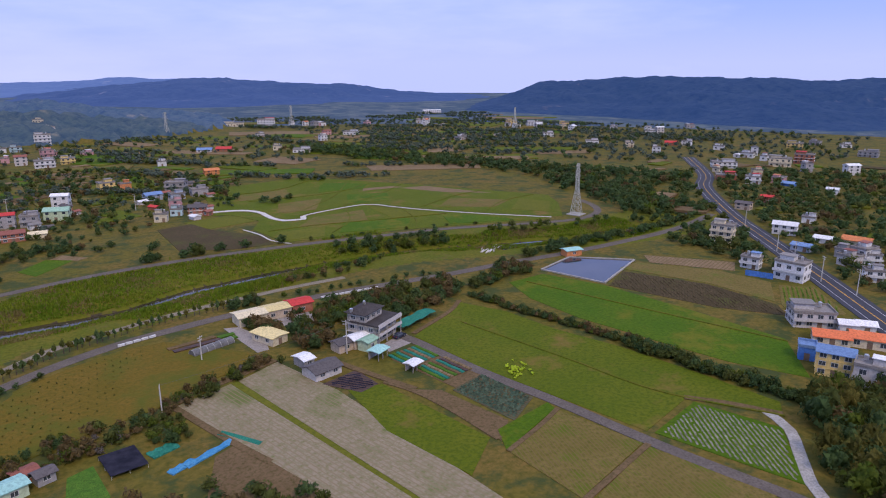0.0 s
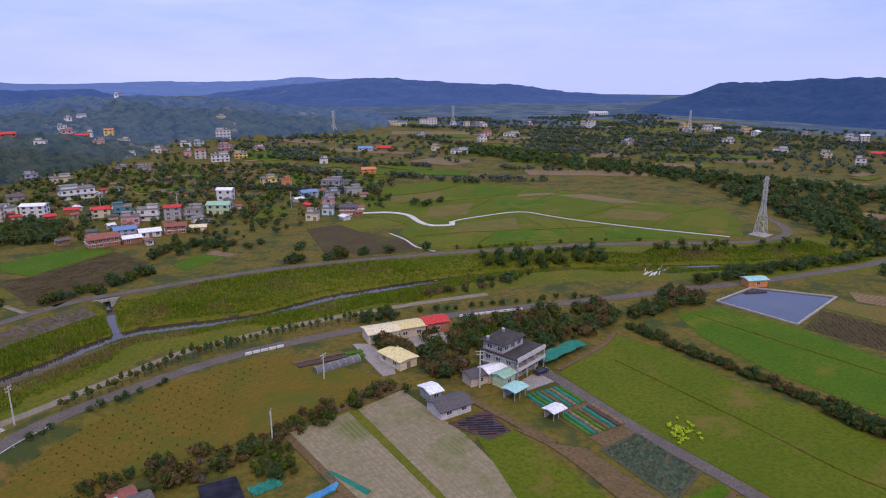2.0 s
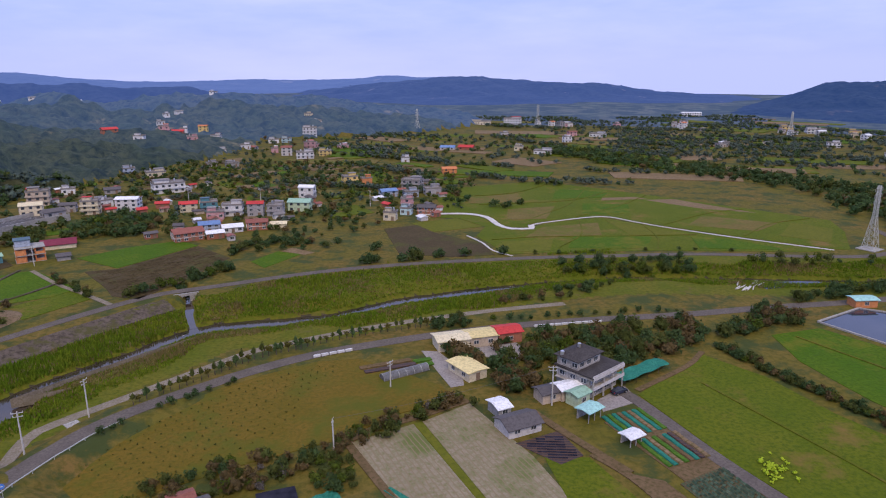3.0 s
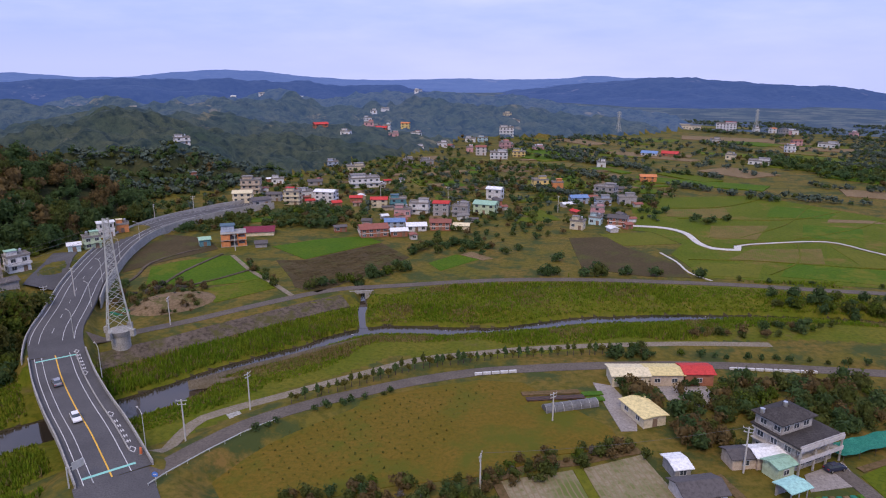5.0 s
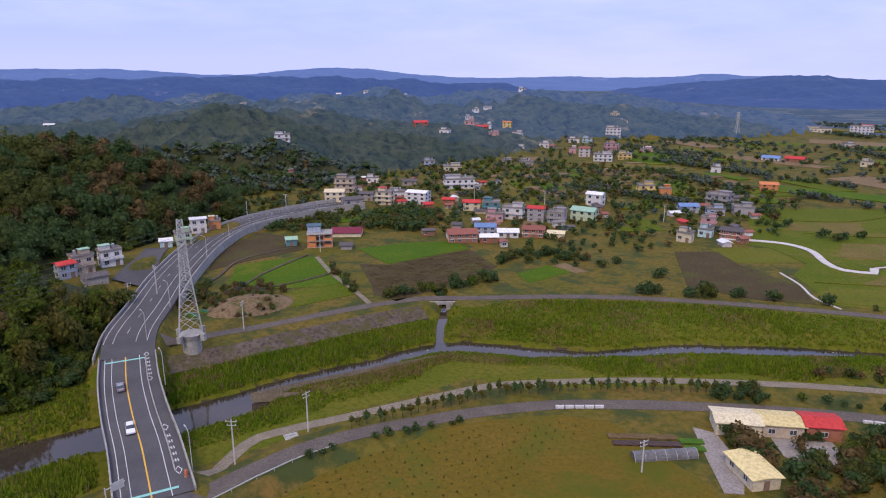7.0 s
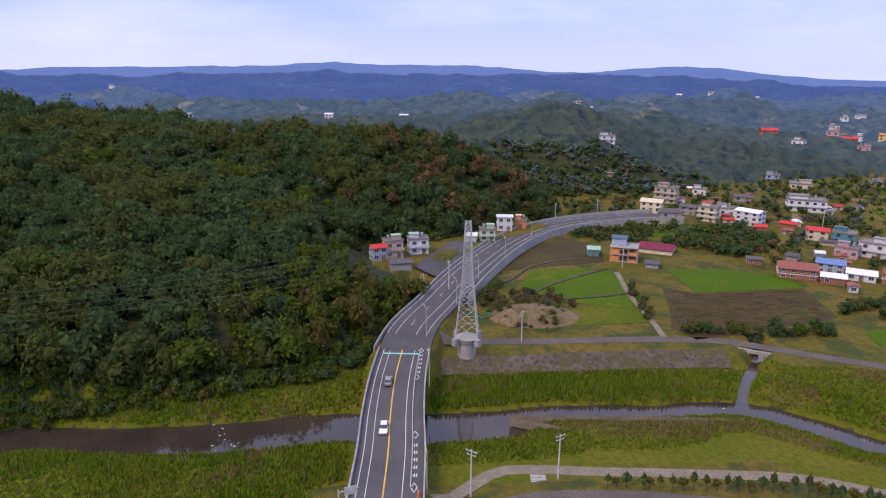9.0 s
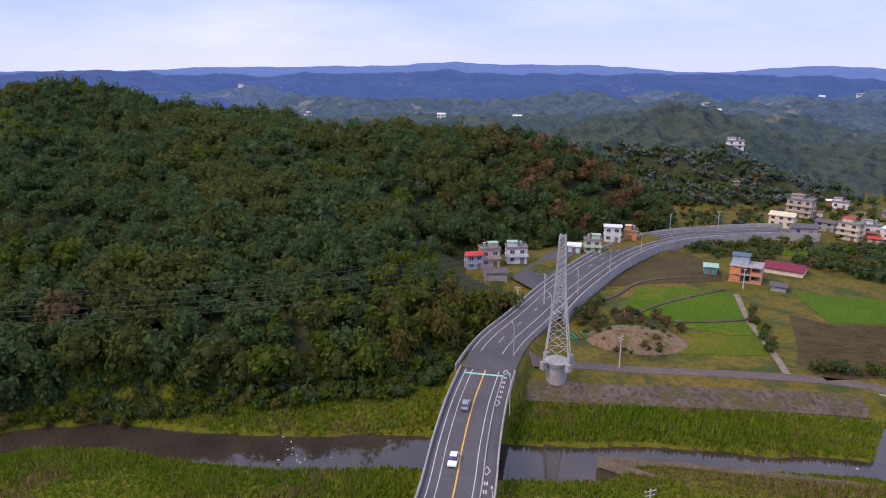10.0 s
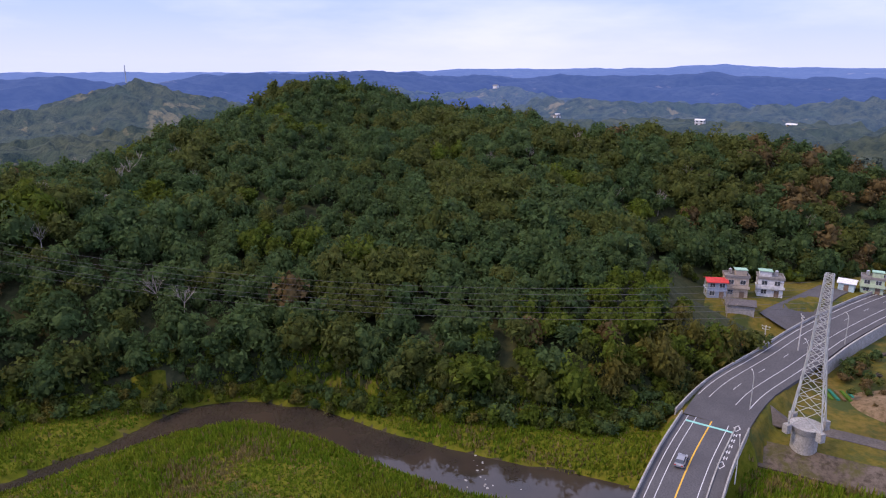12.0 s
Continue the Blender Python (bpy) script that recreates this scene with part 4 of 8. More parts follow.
pyl2 = pylon(-97.4, 159.7, 5.6, 31.3, 6.0, 35, "pale grey lattice power pylon on a round concrete pier", arms=False, waist_w=0.22, top_w=0.115, leg=0.14)
pier = tagged(new("pylon_pier"), "thick round weathered concrete pier under the pylon", "pier")
pier.matrix_world = pose(-97.4, 159.7, 0)
part("shaft", cone(bmesh.new(), 0, 0, -1.5, 4.2, 2.5, 2.5, 24), "concrete", pier)
bm = bmesh.new()
cone(bm, 0, 0, 4.0, 5.3, 2.7, 3.1, 24)
for sx, sy in ((1, 1), (-1, 1), (-1, -1), (1, -1)):
    bm2 = Matrix.Rotation(radians(35), 3, "Z") @ Vector((3.0 * sx, 3.0 * sy, 0))
    box(bm, bm2.x - 0.6, bm2.y - 0.6, 3.9, bm2.x + 0.6, bm2.y + 0.6, 5.8)
part("cap", bm, "concrete", pier)
pyl1 = pylon(237.9, 211.2, 0.0, 27.5, 5.0, 20, "grey lattice power pylon standing at the edge of the paddies", leg=0.12)
part("footing", boxm(-4, -4, -0.3, 4, 4, 0.35), "concrete", pyl1)
for x, y, h in ((520, 620, 26), (300, 800, 26), (140, 760, 26)):
    pylon(x, y, 0, h, 6, 30, "distant grey lattice power pylon", False)

pylon(-940, -33, 40, 30, 2.5, 20, "slender far-off lattice mast on the ridge", False)

# ---------------------------------------------------------------- trees
MAT.update({
    "leaf_dark": material("leaf_dark", (0.062, 0.114, 0.038), (0.100, 0.142, 0.044), (0.048, 0.088, 0.032), scale=0.07, fine=1.9, island=0.32, bump=1.0, rough=0.7, contrast=0.35, transl=0.5),
    "leaf_olive": material("leaf_olive", (0.090, 0.116, 0.026), (0.122, 0.136, 0.034), (0.060, 0.080, 0.021), scale=0.12, fine=1.9, island=0.32, bump=1.0, rough=0.75, transl=0.5),
    "leaf_bright": material("leaf_bright", (0.092, 0.138, 0.014), (0.13, 0.16, 0.022), (0.056, 0.088, 0.013), scale=0.12, fine=1.9, island=0.32, bump=1.0, rough=0.7, transl=0.5),
    "leaf_brown": material("leaf_brown", (0.115, 0.082, 0.034), (0.145, 0.098, 0.038), (0.086, 0.068, 0.028), scale=0.12, fine=1.9, island=0.32, bump=1.0, rough=0.8, transl=0.3),
    "leaf_bamboo": material("leaf_bamboo", (0.13, 0.125, 0.026), (0.18, 0.155, 0.036), (0.09, 0.095, 0.022), scale=0.12, fine=1.9, island=0.32, bump=1.0, rough=0.75, transl=0.5),
    # greyer, bluer green for far trees: haze put into the leaf colour
    "leaf_hazed": material("leaf_hazed", (0.060, 0.086, 0.064), (0.084, 0.104, 0.074), (0.050, 0.074, 0.058), scale=0.03, fine=0.7, island=0.22, bump=1.0, rough=0.8, contrast=0.35),
    "leaf_grey": material("leaf_grey", (0.085, 0.075, 0.064), (0.12, 0.105, 0.09), (0.06, 0.055, 0.046), scale=0.2, fine=1.9, island=0.3, bump=1.0, rough=0.9),
    "bark": material("bark", (0.09, 0.07, 0.05), (0.14, 0.11, 0.08), (0.06, 0.05, 0.04), scale=0.6, fine=4),
    "bark_pale": material("bark_pale", (0.26, 0.23, 0.19), (0.34, 0.30, 0.26), (0.2, 0.18, 0.15), scale=0.6, fine=4, bump=0),
    "reed": material("reed", (0.115, 0.19, 0.010), (0.185, 0.215, 0.018), (0.08, 0.145, 0.008), scale=0.06, fine=0.6, island=0.3, bump=0, transl=0.35),
    "reed_dry": material("reed_dry", (0.19, 0.15, 0.055), (0.24, 0.185, 0.08), (0.15, 0.13, 0.04), scale=0.08, fine=0.6, island=0.3, bump=0, transl=0.35),
})
rng = np.random.RandomState(4)


def icosphere(sub):
    bm = bmesh.new()
    bmesh.ops.create_icosphere(bm, subdivisions=sub, radius=1)
    v = np.array([x.co for x in bm.verts])
    f = np.array([[x.index for x in q.verts] for q in bm.faces])
    bm.free()
    return v, f


ICO1, ICO2 = icosphere(1), icosphere(2)


def crown(rng, clumps, lobes=5, tall=1.0, core=ICO1, leaf=0.26, spread=0.55, cores=3):
    """A crown one unit in radius round the origin: a small dark core hidden by leaf clumps on several lobes with gaps between."""
    cen = rng.normal(0, 1, (lobes, 3))
    cen /= np.linalg.norm(cen, axis=1)[:, None]
    cen *= spread * rng.uniform(0.6, 1.15, (lobes, 1))
    cen[:, 2] = cen[:, 2] * tall * 0.85 + 0.1
    cen[0] = (0, 0, 0.2 * tall)
    rad = rng.uniform(0.30, 0.56, lobes)
    rad[0] = 0.62
    verts, tris = [], []
    n0 = 0
    for c, r in list(zip(cen, rad))[:cores]:
        v, f = core
        w = v * (1 + rng.uniform(-0.3, 0.1, (len(v), 1))) * r * 0.84
        w[:, 2] *= tall
        verts.append(w + c)
        tris.append(f + n0)
        n0 += len(v)
    share = rad ** 2 / (rad ** 2).sum()
    for _ in range(clumps):
        k = rng.choice(lobes, p=share)
        d = rng.normal(0, 1, 3)
        d[2] = abs(d[2]) * 0.95 - 0.4
        d /= np.linalg.norm(d)
        p = cen[k] + d * rad[k] * rng.uniform(0.72, 1.22) * (1, 1, tall)
        nrm = d * 0.8 + (0, 0, 0.35) + rng.normal(0, 0.55, 3)
        nrm /= np.linalg.norm(nrm)
        u = np.cross(nrm, rng.normal(0, 1, 3))
        u /= np.linalg.norm(u)
        w = np.cross(nrm, u)
        s = leaf * rng.uniform(0.5, 1.35)
        verts.append(np.array([p - u * s, p + u * s * rng.uniform(0.5, 1.1), p + w * s * rng.uniform(0.8, 1.7)]))
        tris.append(np.array([[n0, n0 + 1, n0 + 2]]))
        n0 += 3
    return np.vstack(verts), np.vstack(tris)


def scatter(name, places, protos, species, mats, label, category):
    """One joined mesh of many crowns: places are rows of x, y, z, radius, height factor."""
    vs, fs, ms, n0 = [], [], [], 0
    for i, (x, y, z, r, tall) in enumerate(places):
        v, f = protos[rng.randint(len(protos))]
        a = rng.uniform(0, 6.283)
        ca, sa = math.cos(a), math.sin(a)
        w = np.empty_like(v)
        w[:, 0], w[:, 1], w[:, 2] = (v[:, 0] * ca - v[:, 1] * sa) * r + x, (v[:, 0] * sa + v[:, 1] * ca) * r + y, v[:, 2] * r * tall + z
        vs.append(w)
        fs.append(f + n0)
        ms.append(np.full(len(f), species[i]))
        n0 += len(v)
    ob = new(name, big_mesh(name, np.vstack(vs), np.vstack(fs), mats, np.concatenate(ms), True))
    return tagged(ob, label, category, kind="stuff")


def jitter_grid(x0, x1, y0, y1, step, amount=0.5):
    gx, gy = np.meshgrid(np.arange(x0, x1, step), np.arange(y0, y1, step))
    gx, gy = gx.ravel(), gy.ravel()
    return gx + rng.uniform(-amount, amount, len(gx)) * step, gy + rng.uniform(-amount, amount, len(gy)) * step


PROTO = [crown(rng, 290, 8, tl, ICO1, 0.145, 0.62, 4) for tl in (0.8, 0.9, 1.0, 1.15, 1.3, 0.85, 1.0, 1.1, 0.75, 1.2)]
PROTO_BUSH = [crown(rng, 110, 6, tl, ICO1, 0.19, 0.6, 2) for tl in (0.8, 1.0, 1.1, 0.9, 1.2)]
PROTO_LOW = [crown(rng, 38, 4, tl, ICO1, 0.29, 0.55, 1) for tl in (0.8, 1.0, 1.1, 0.9)]
PROTO_TINY = [crown(rng, 20, 4, tl, ICO1, 0.34, 0.55, 1) for tl in (0.8, 1.0, 1.1, 0.9)]
LEAVES = ["leaf_dark", "leaf_olive", "leaf_bright", "leaf_brown", "leaf_grey", "leaf_bamboo"]
NEAR_HILL = RIDGES_NEAR[:1]
BAMBOO = [(-116, 132), (-121, 146), (-128, 160), (-136, 173), (-146, 186)]

gx, gy = jitter_grid(-440, -95, -50, 345, 5.0)
hz = ridge_height(gx, gy, NEAR_HILL)
d_road, _ = to_line(gx, gy, MAIN_ROAD)
d_riv, k_riv = to_line(gx, gy, RIVER)
d_riv -= np.interp(k_riv, np.arange(len(RIVER)), RIVER[:, 2])
HOUSE_GAP = [(-190, 186), (-168, 166), (-136, 170), (-146, 215), (-146, 262), (-158, 305), (-174, 290), (-174, 262), (-172, 235), (-182, 218)]
keep = (hz > 0.6) & (d_road > 9.5) & (d_riv > 2.5) & (~inside(gx, gy, HOUSE_GAP))
gx, gy = gx[keep], gy[keep]
gz = land(gx, gy)
mix = fbm(gx, gy, 45, 3, 21)
sp = np.where(mix > 0.62, 1, 0)
sp = np.where(rng.rand(len(gx)) < 0.13, 1, sp)
low = (gx > -150) & (gy > 95)
sp = np.where((fbm(gx, gy, 30, 2, 33) > np.where(low, 0.1, 0.8)) & (rng.rand(len(gx)) < 0.7), 2, sp)
sp = np.where(rng.rand(len(gx)) < 0.013, 3, sp)
sp = np.where((np.hypot(gx + 205, gy - 285) < 36) & (rng.rand(len(gx)) < 0.38), 3, sp)
bamboo = (to_line(gx, gy, BAMBOO)[0] < 11) & (rng.rand(len(gx)) < 0.75)
sp = np.where(bamboo, 5, sp)
r = rng.uniform(2.6, 5.4, len(gx)) * (1 + 0.2 * mix)
places = np.stack([gx, gy, gz + r * 0.9, r, rng.uniform(0.85, 1.35, len(gx)) + 0.25 * bamboo], 1)
# the far side of the crest needs less detail
crest = np.array(RIDGES_NEAR[0])
c_ang, c_len = np.arctan2(crest[:, 1] - 50, -crest[:, 0]), np.hypot(crest[:, 0], crest[:, 1] - 50)
order = np.argsort(c_ang)
behind = np.hypot(gx, gy - 50) > np.interp(np.arctan2(gy - 50, -gx), c_ang[order], c_len[order]) + 26
scatter("forest", places[~behind], PROTO, sp[~behind], LEAVES, "dense dark green subtropical forest covering the hill", "forest")
scatter("forest", places[behind], PROTO_LOW, sp[behind], LEAVES, "dense dark green forest on the far side of the hill", "forest")
print("near forest trees", (~behind).sum(), behind.sum())

# undergrowth and creepers along the foot of the hill
gx, gy = jitter_grid(-190, -100, -20, 320, 2.3)
foot = to_line(gx, gy, HILL_FOOT[1:20])[0]
d_riv, k_riv = to_line(gx, gy, RIVER)
d_riv -= np.interp(k_riv, np.arange(len(RIVER)), RIVER[:, 2])
keep = (foot < np.where(gy < 130, np.where(inside(gx, gy, HILL_FOOT), 9, 6.0), 7)) & (d_riv > 0.4) & (to_line(gx, gy, MAIN_ROAD)[0] > 9) & (to_line(gx, gy, DECK)[0] > 9) & ~inside(gx, gy, HOUSE_GAP)
gx, gy = gx[keep], gy[keep]
r = rng.uniform(1.1, 2.7, len(gx))
sp = rng.choice([0, 1, 2, 5], len(gx), p=[0.35, 0.2, 0.38, 0.07])
scatter("undergrowth", np.stack([gx, gy, land(gx, gy) + r * 0.5, r, rng.uniform(0.8, 1.3, len(gx))], 1), PROTO_BUSH, sp, LEAVES, "tangled green undergrowth at the foot of the wooded hill", "undergrowth")
print("undergrowth", len(gx))

# leafless trees whose pale limbs show among the crowns
bm = bmesh.new()
gx, gy = jitter_grid(-330, -115, 0, 270, 15)
keep = (ridge_height(gx, gy, NEAR_HILL) > 2) & (ridge_height(gx, gy, NEAR_HILL) < 36) & (to_line(gx, gy, MAIN_ROAD)[0] > 14) & (rng.rand(len(gx)) < 0.3)
for x, y, z in zip(gx[keep], gy[keep], land(gx[keep], gy[keep])):
    top = Vector((x + rng.uniform(-1, 1), y + rng.uniform(-1, 1), z + rng.uniform(4.5, 6.5)))
    bar(bm, (x, y, z), top, 0.13, 3)
    for _ in range(rng.randint(4, 8)):
        tip = top + Vector((rng.uniform(-2.6, 2.6), rng.uniform(-2.6, 2.6), rng.uniform(1.6, 4.2)))
        bar(bm, top, tip, 0.06, 3)
        for _ in range(5):
            bar(bm, top.lerp(tip, rng.uniform(0.4, 0.9)), tip + Vector((rng.uniform(-1.3, 1.3), rng.uniform(-1.3, 1.3), rng.uniform(-0.2, 1.4))), 0.032, 3)
me = bpy.data.meshes.new("bare_trees")
bm.to_mesh(me)
bm.free()
me.materials.append(MAT["bark_pale"])
tagged(new("bare_trees", me), "leafless trees with pale limbs among the forest crowns", "bare trees", kind="stuff")

far_places, far_kinds = [], []
for step, r0, r1, d0, d1 in ((4.9, 2.6, 4.6, 0, 480),):
    gx, gy = jitter_grid(-940, 180, -260, 960, step)
    d = np.hypot(gx, gy)
    keep = (d >= d0) & (d < d1)
    gx, gy, d = gx[keep], gy[keep], d[keep]
    hz = ridge_height(gx, gy, RIDGES_NEAR[1:])
    clear = fbm(gx, gy, 55, 2, 91) > 0.66  # plots and clearings in the woods
    keep = ((hz > 1.0) | ((gx < -400) & (gy < 420))) & (ridge_height(gx, gy, NEAR_HILL) < 3) & ~clear
    gx, gy, d = gx[keep], gy[keep], d[keep]
    r = rng.uniform(r0, r1, len(gx))
    far_places.append(np.stack([gx, gy, land(gx, gy) + r * 0.45, r, rng.uniform(0.7, 1.1, len(gx))], 1))
    k = np.where(rng.rand(len(gx)) < 0.22, 1, 0)
    k = np.where(rng.rand(len(gx)) < 0.05, 3, k)
    # the share of haze-coloured leaves (kind 2) grows with distance
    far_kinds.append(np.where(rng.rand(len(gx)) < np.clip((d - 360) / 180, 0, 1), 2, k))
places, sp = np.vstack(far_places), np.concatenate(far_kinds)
scatter("far_forest", places, PROTO_TINY, sp, ["leaf_dark", "leaf_olive", "leaf_hazed", "leaf_brown"], "hazy woods on the hills behind the village", "forest")
print("far forest trees", len(places))

# ---------------------------------------------------------------- houses
WALLS = {
    "white": (0.66, 0.66, 0.66), "cream": (0.62, 0.55, 0.40), "grey": (0.33, 0.32, 0.32), "greywhite": (0.50, 0.48, 0.47), "bluegrey": (0.36, 0.42, 0.52), "teal": (0.10, 0.24, 0.28),
    "pink": (0.52, 0.30, 0.31), "palegreen": (0.45, 0.55, 0.38), "yellow": (0.66, 0.50, 0.20), "orange": (0.58, 0.24, 0.10), "brick": (0.34, 0.14, 0.09), "cyan": (0.45, 0.60, 0.64),
    "tan": (0.46, 0.38, 0.30), "blue": (0.08, 0.20, 0.55), "darkgrey": (0.24, 0.23, 0.23),
}
ROOFS = {
    "white_metal": (0.72, 0.73, 0.74), "grey": (0.24, 0.225, 0.21), "grey_tile": (0.11, 0.10, 0.10), "dark_metal": (0.09, 0.15, 0.19), "red_metal": (0.52, 0.055, 0.05), "green_metal": (0.30, 0.48, 0.36),
    "orange_tile": (0.55, 0.20, 0.08), "orange_metal": (0.62, 0.17, 0.07), "brown_tile": (0.26, 0.10, 0.075), "blue_metal": (0.16, 0.26, 0.46), "cream_metal": (0.66, 0.58, 0.38), "maroon_metal": (0.20, 0.035, 0.06),
    "yellow_metal": (0.66, 0.55, 0.26), "aqua_metal": (0.34, 0.60, 0.55),
}
for k, c in WALLS.items():
    dk = tuple(v * 0.72 for v in c)
    MAT["wall_" + k] = material("wall_" + k, c, tuple(min(1, v * 1.06) for v in c), dk, scale=0.35, fine=1.3, bump=0.08, rough=0.85, objvar=0.10)
for k, c in ROOFS.items():
    dk = tuple(v * 0.7 for v in c)
    MAT["roof_" + k] = material("roof_" + k, c, tuple(min(1, v * 1.1) for v in c), dk, scale=0.4, fine=1.6, bump=0.15, rough=0.6, objvar=0.10)
MAT["glass_dark"] = material("glass_dark", (0.035, 0.045, 0.06), (0.06, 0.075, 0.09), None, scale=0.5, rough=0.15, bump=0, spec=0.6)
MAT["frame"] = material("window_frame", (0.45, 0.45, 0.45), (0.55, 0.55, 0.55), None, scale=1, bump=0)
MAT["door_paint"] = material("door_paint", (0.16, 0.11, 0.08), (0.24, 0.17, 0.12), None, scale=1, bump=0)
MAT["steel"] = material("steel", (0.55, 0.56, 0.58), (0.65, 0.66, 0.68), None, scale=1, rough=0.3, metal=0.8, bump=0)
cached = {}


def cached_mesh(key, make, mats):
    if key not in cached:
        bm = make()
        me = bpy.data.meshes.new(key[0])
        bm.to_mesh(me)
        bm.free()
        for m in mats:
            me.materials.append(MAT[m])
        cached[key] = me
    return cached[key]


def child(name, mesh, parent, m):
    ob = new(name, mesh)
    ob.parent = parent
    ob.matrix_basis = m
    return ob


def frame_bm(w, h):
    bm = bmesh.new()
    t = 0.10
    for a in ((-w / 2 - t, 0, -t, w / 2 + t, 0.10, 0), (-w / 2 - t, 0, h, w / 2 + t, 0.10, h + t), (-w / 2 - t, 0, 0, -w / 2, 0.10, h), (w / 2, 0, 0, w / 2 + t, 0.10, h), (-0.04, 0, 0, 0.04, 0.09, h)):
        box(bm, a[0], -a[4], a[2], a[3], 0.02, a[5])
    return bm


def add_window(parent, w, h, m, near):
    """A window on a wall face whose outward side is local -y."""
    w, h = round(w, 1), round(h, 1)
    pane = cached_mesh(("pane", w, h), lambda: boxm(-w / 2, -0.04, 0, w / 2, 0.02, h), ["glass_dark"])
    if near:
        fr = child("window", cached_mesh(("window", w, h), lambda: frame_bm(w, h), ["frame"]), parent, m)
        child("pane", pane, fr, Matrix.Identity(4))
    else:
        child("window", pane, parent, m)


def gable_roof(w, d, h0, rise, over=0.5, thick=0.18):
    """A pitched roof whose ridge runs along x."""
    bm = bmesh.new()
    x, y = w / 2 + over, d / 2 + over
    prof = [(-y, h0 - rise * over / (d / 2)), (0, h0 + rise), (y, h0 - rise * over / (d / 2))]
    up = [[bm.verts.new((sx * x, py, pz + thick)) for py, pz in prof] for sx in (-1, 1)]
    lo = [[bm.verts.new((sx * x, py, pz)) for py, pz in prof] for sx in (-1, 1)]
    for i in range(2):
        bm.faces.new((up[0][i], up[1][i], up[1][i + 1], up[0][i + 1]))
        bm.faces.new((lo[0][i + 1], lo[1][i + 1], lo[1][i], lo[0][i]))
        for s in (0, 1):
            bm.faces.new((up[s][i], up[s][i + 1], lo[s][i + 1], lo[s][i]))
    for i in (0, 2):
        bm.faces.new((up[0][i], lo[0][i], lo[1][i], up[1][i]))
    bmesh.ops.recalc_face_normals(bm, faces=bm.faces)
    return bm


def wall_gable(w, d, h, rise):
    bm = boxm(-w / 2, -d / 2, -1.5, w / 2, d / 2, h)
    for sx in (-1, 1):
        t = 0.1
        x = sx * (w / 2 - t)
        vs = [bm.verts.new(p) for p in ((x - t, -d / 2, h), (x - t, d / 2, h), (x - t, 0, h + rise), (x + t, -d / 2, h), (x + t, d / 2, h), (x + t, 0, h + rise))]
        for f in ((0, 1, 2), (5, 4, 3), (0, 3, 4, 1), (1, 4, 5, 2), (2, 5, 3, 0)):
            bm.faces.new([vs[i] for i in f])
    return bm


WORDS = {1: "single-storey", 2: "two-storey", 3: "three-storey", 4: "four-storey", 5: "five-storey"}
WALL_WORDS = {"greywhite": "greyish white", "bluegrey": "blue-grey", "palegreen": "pale green", "brick": "red brick", "cyan": "pale blue", "tan": "tan"}
house_rng = random.Random(8)


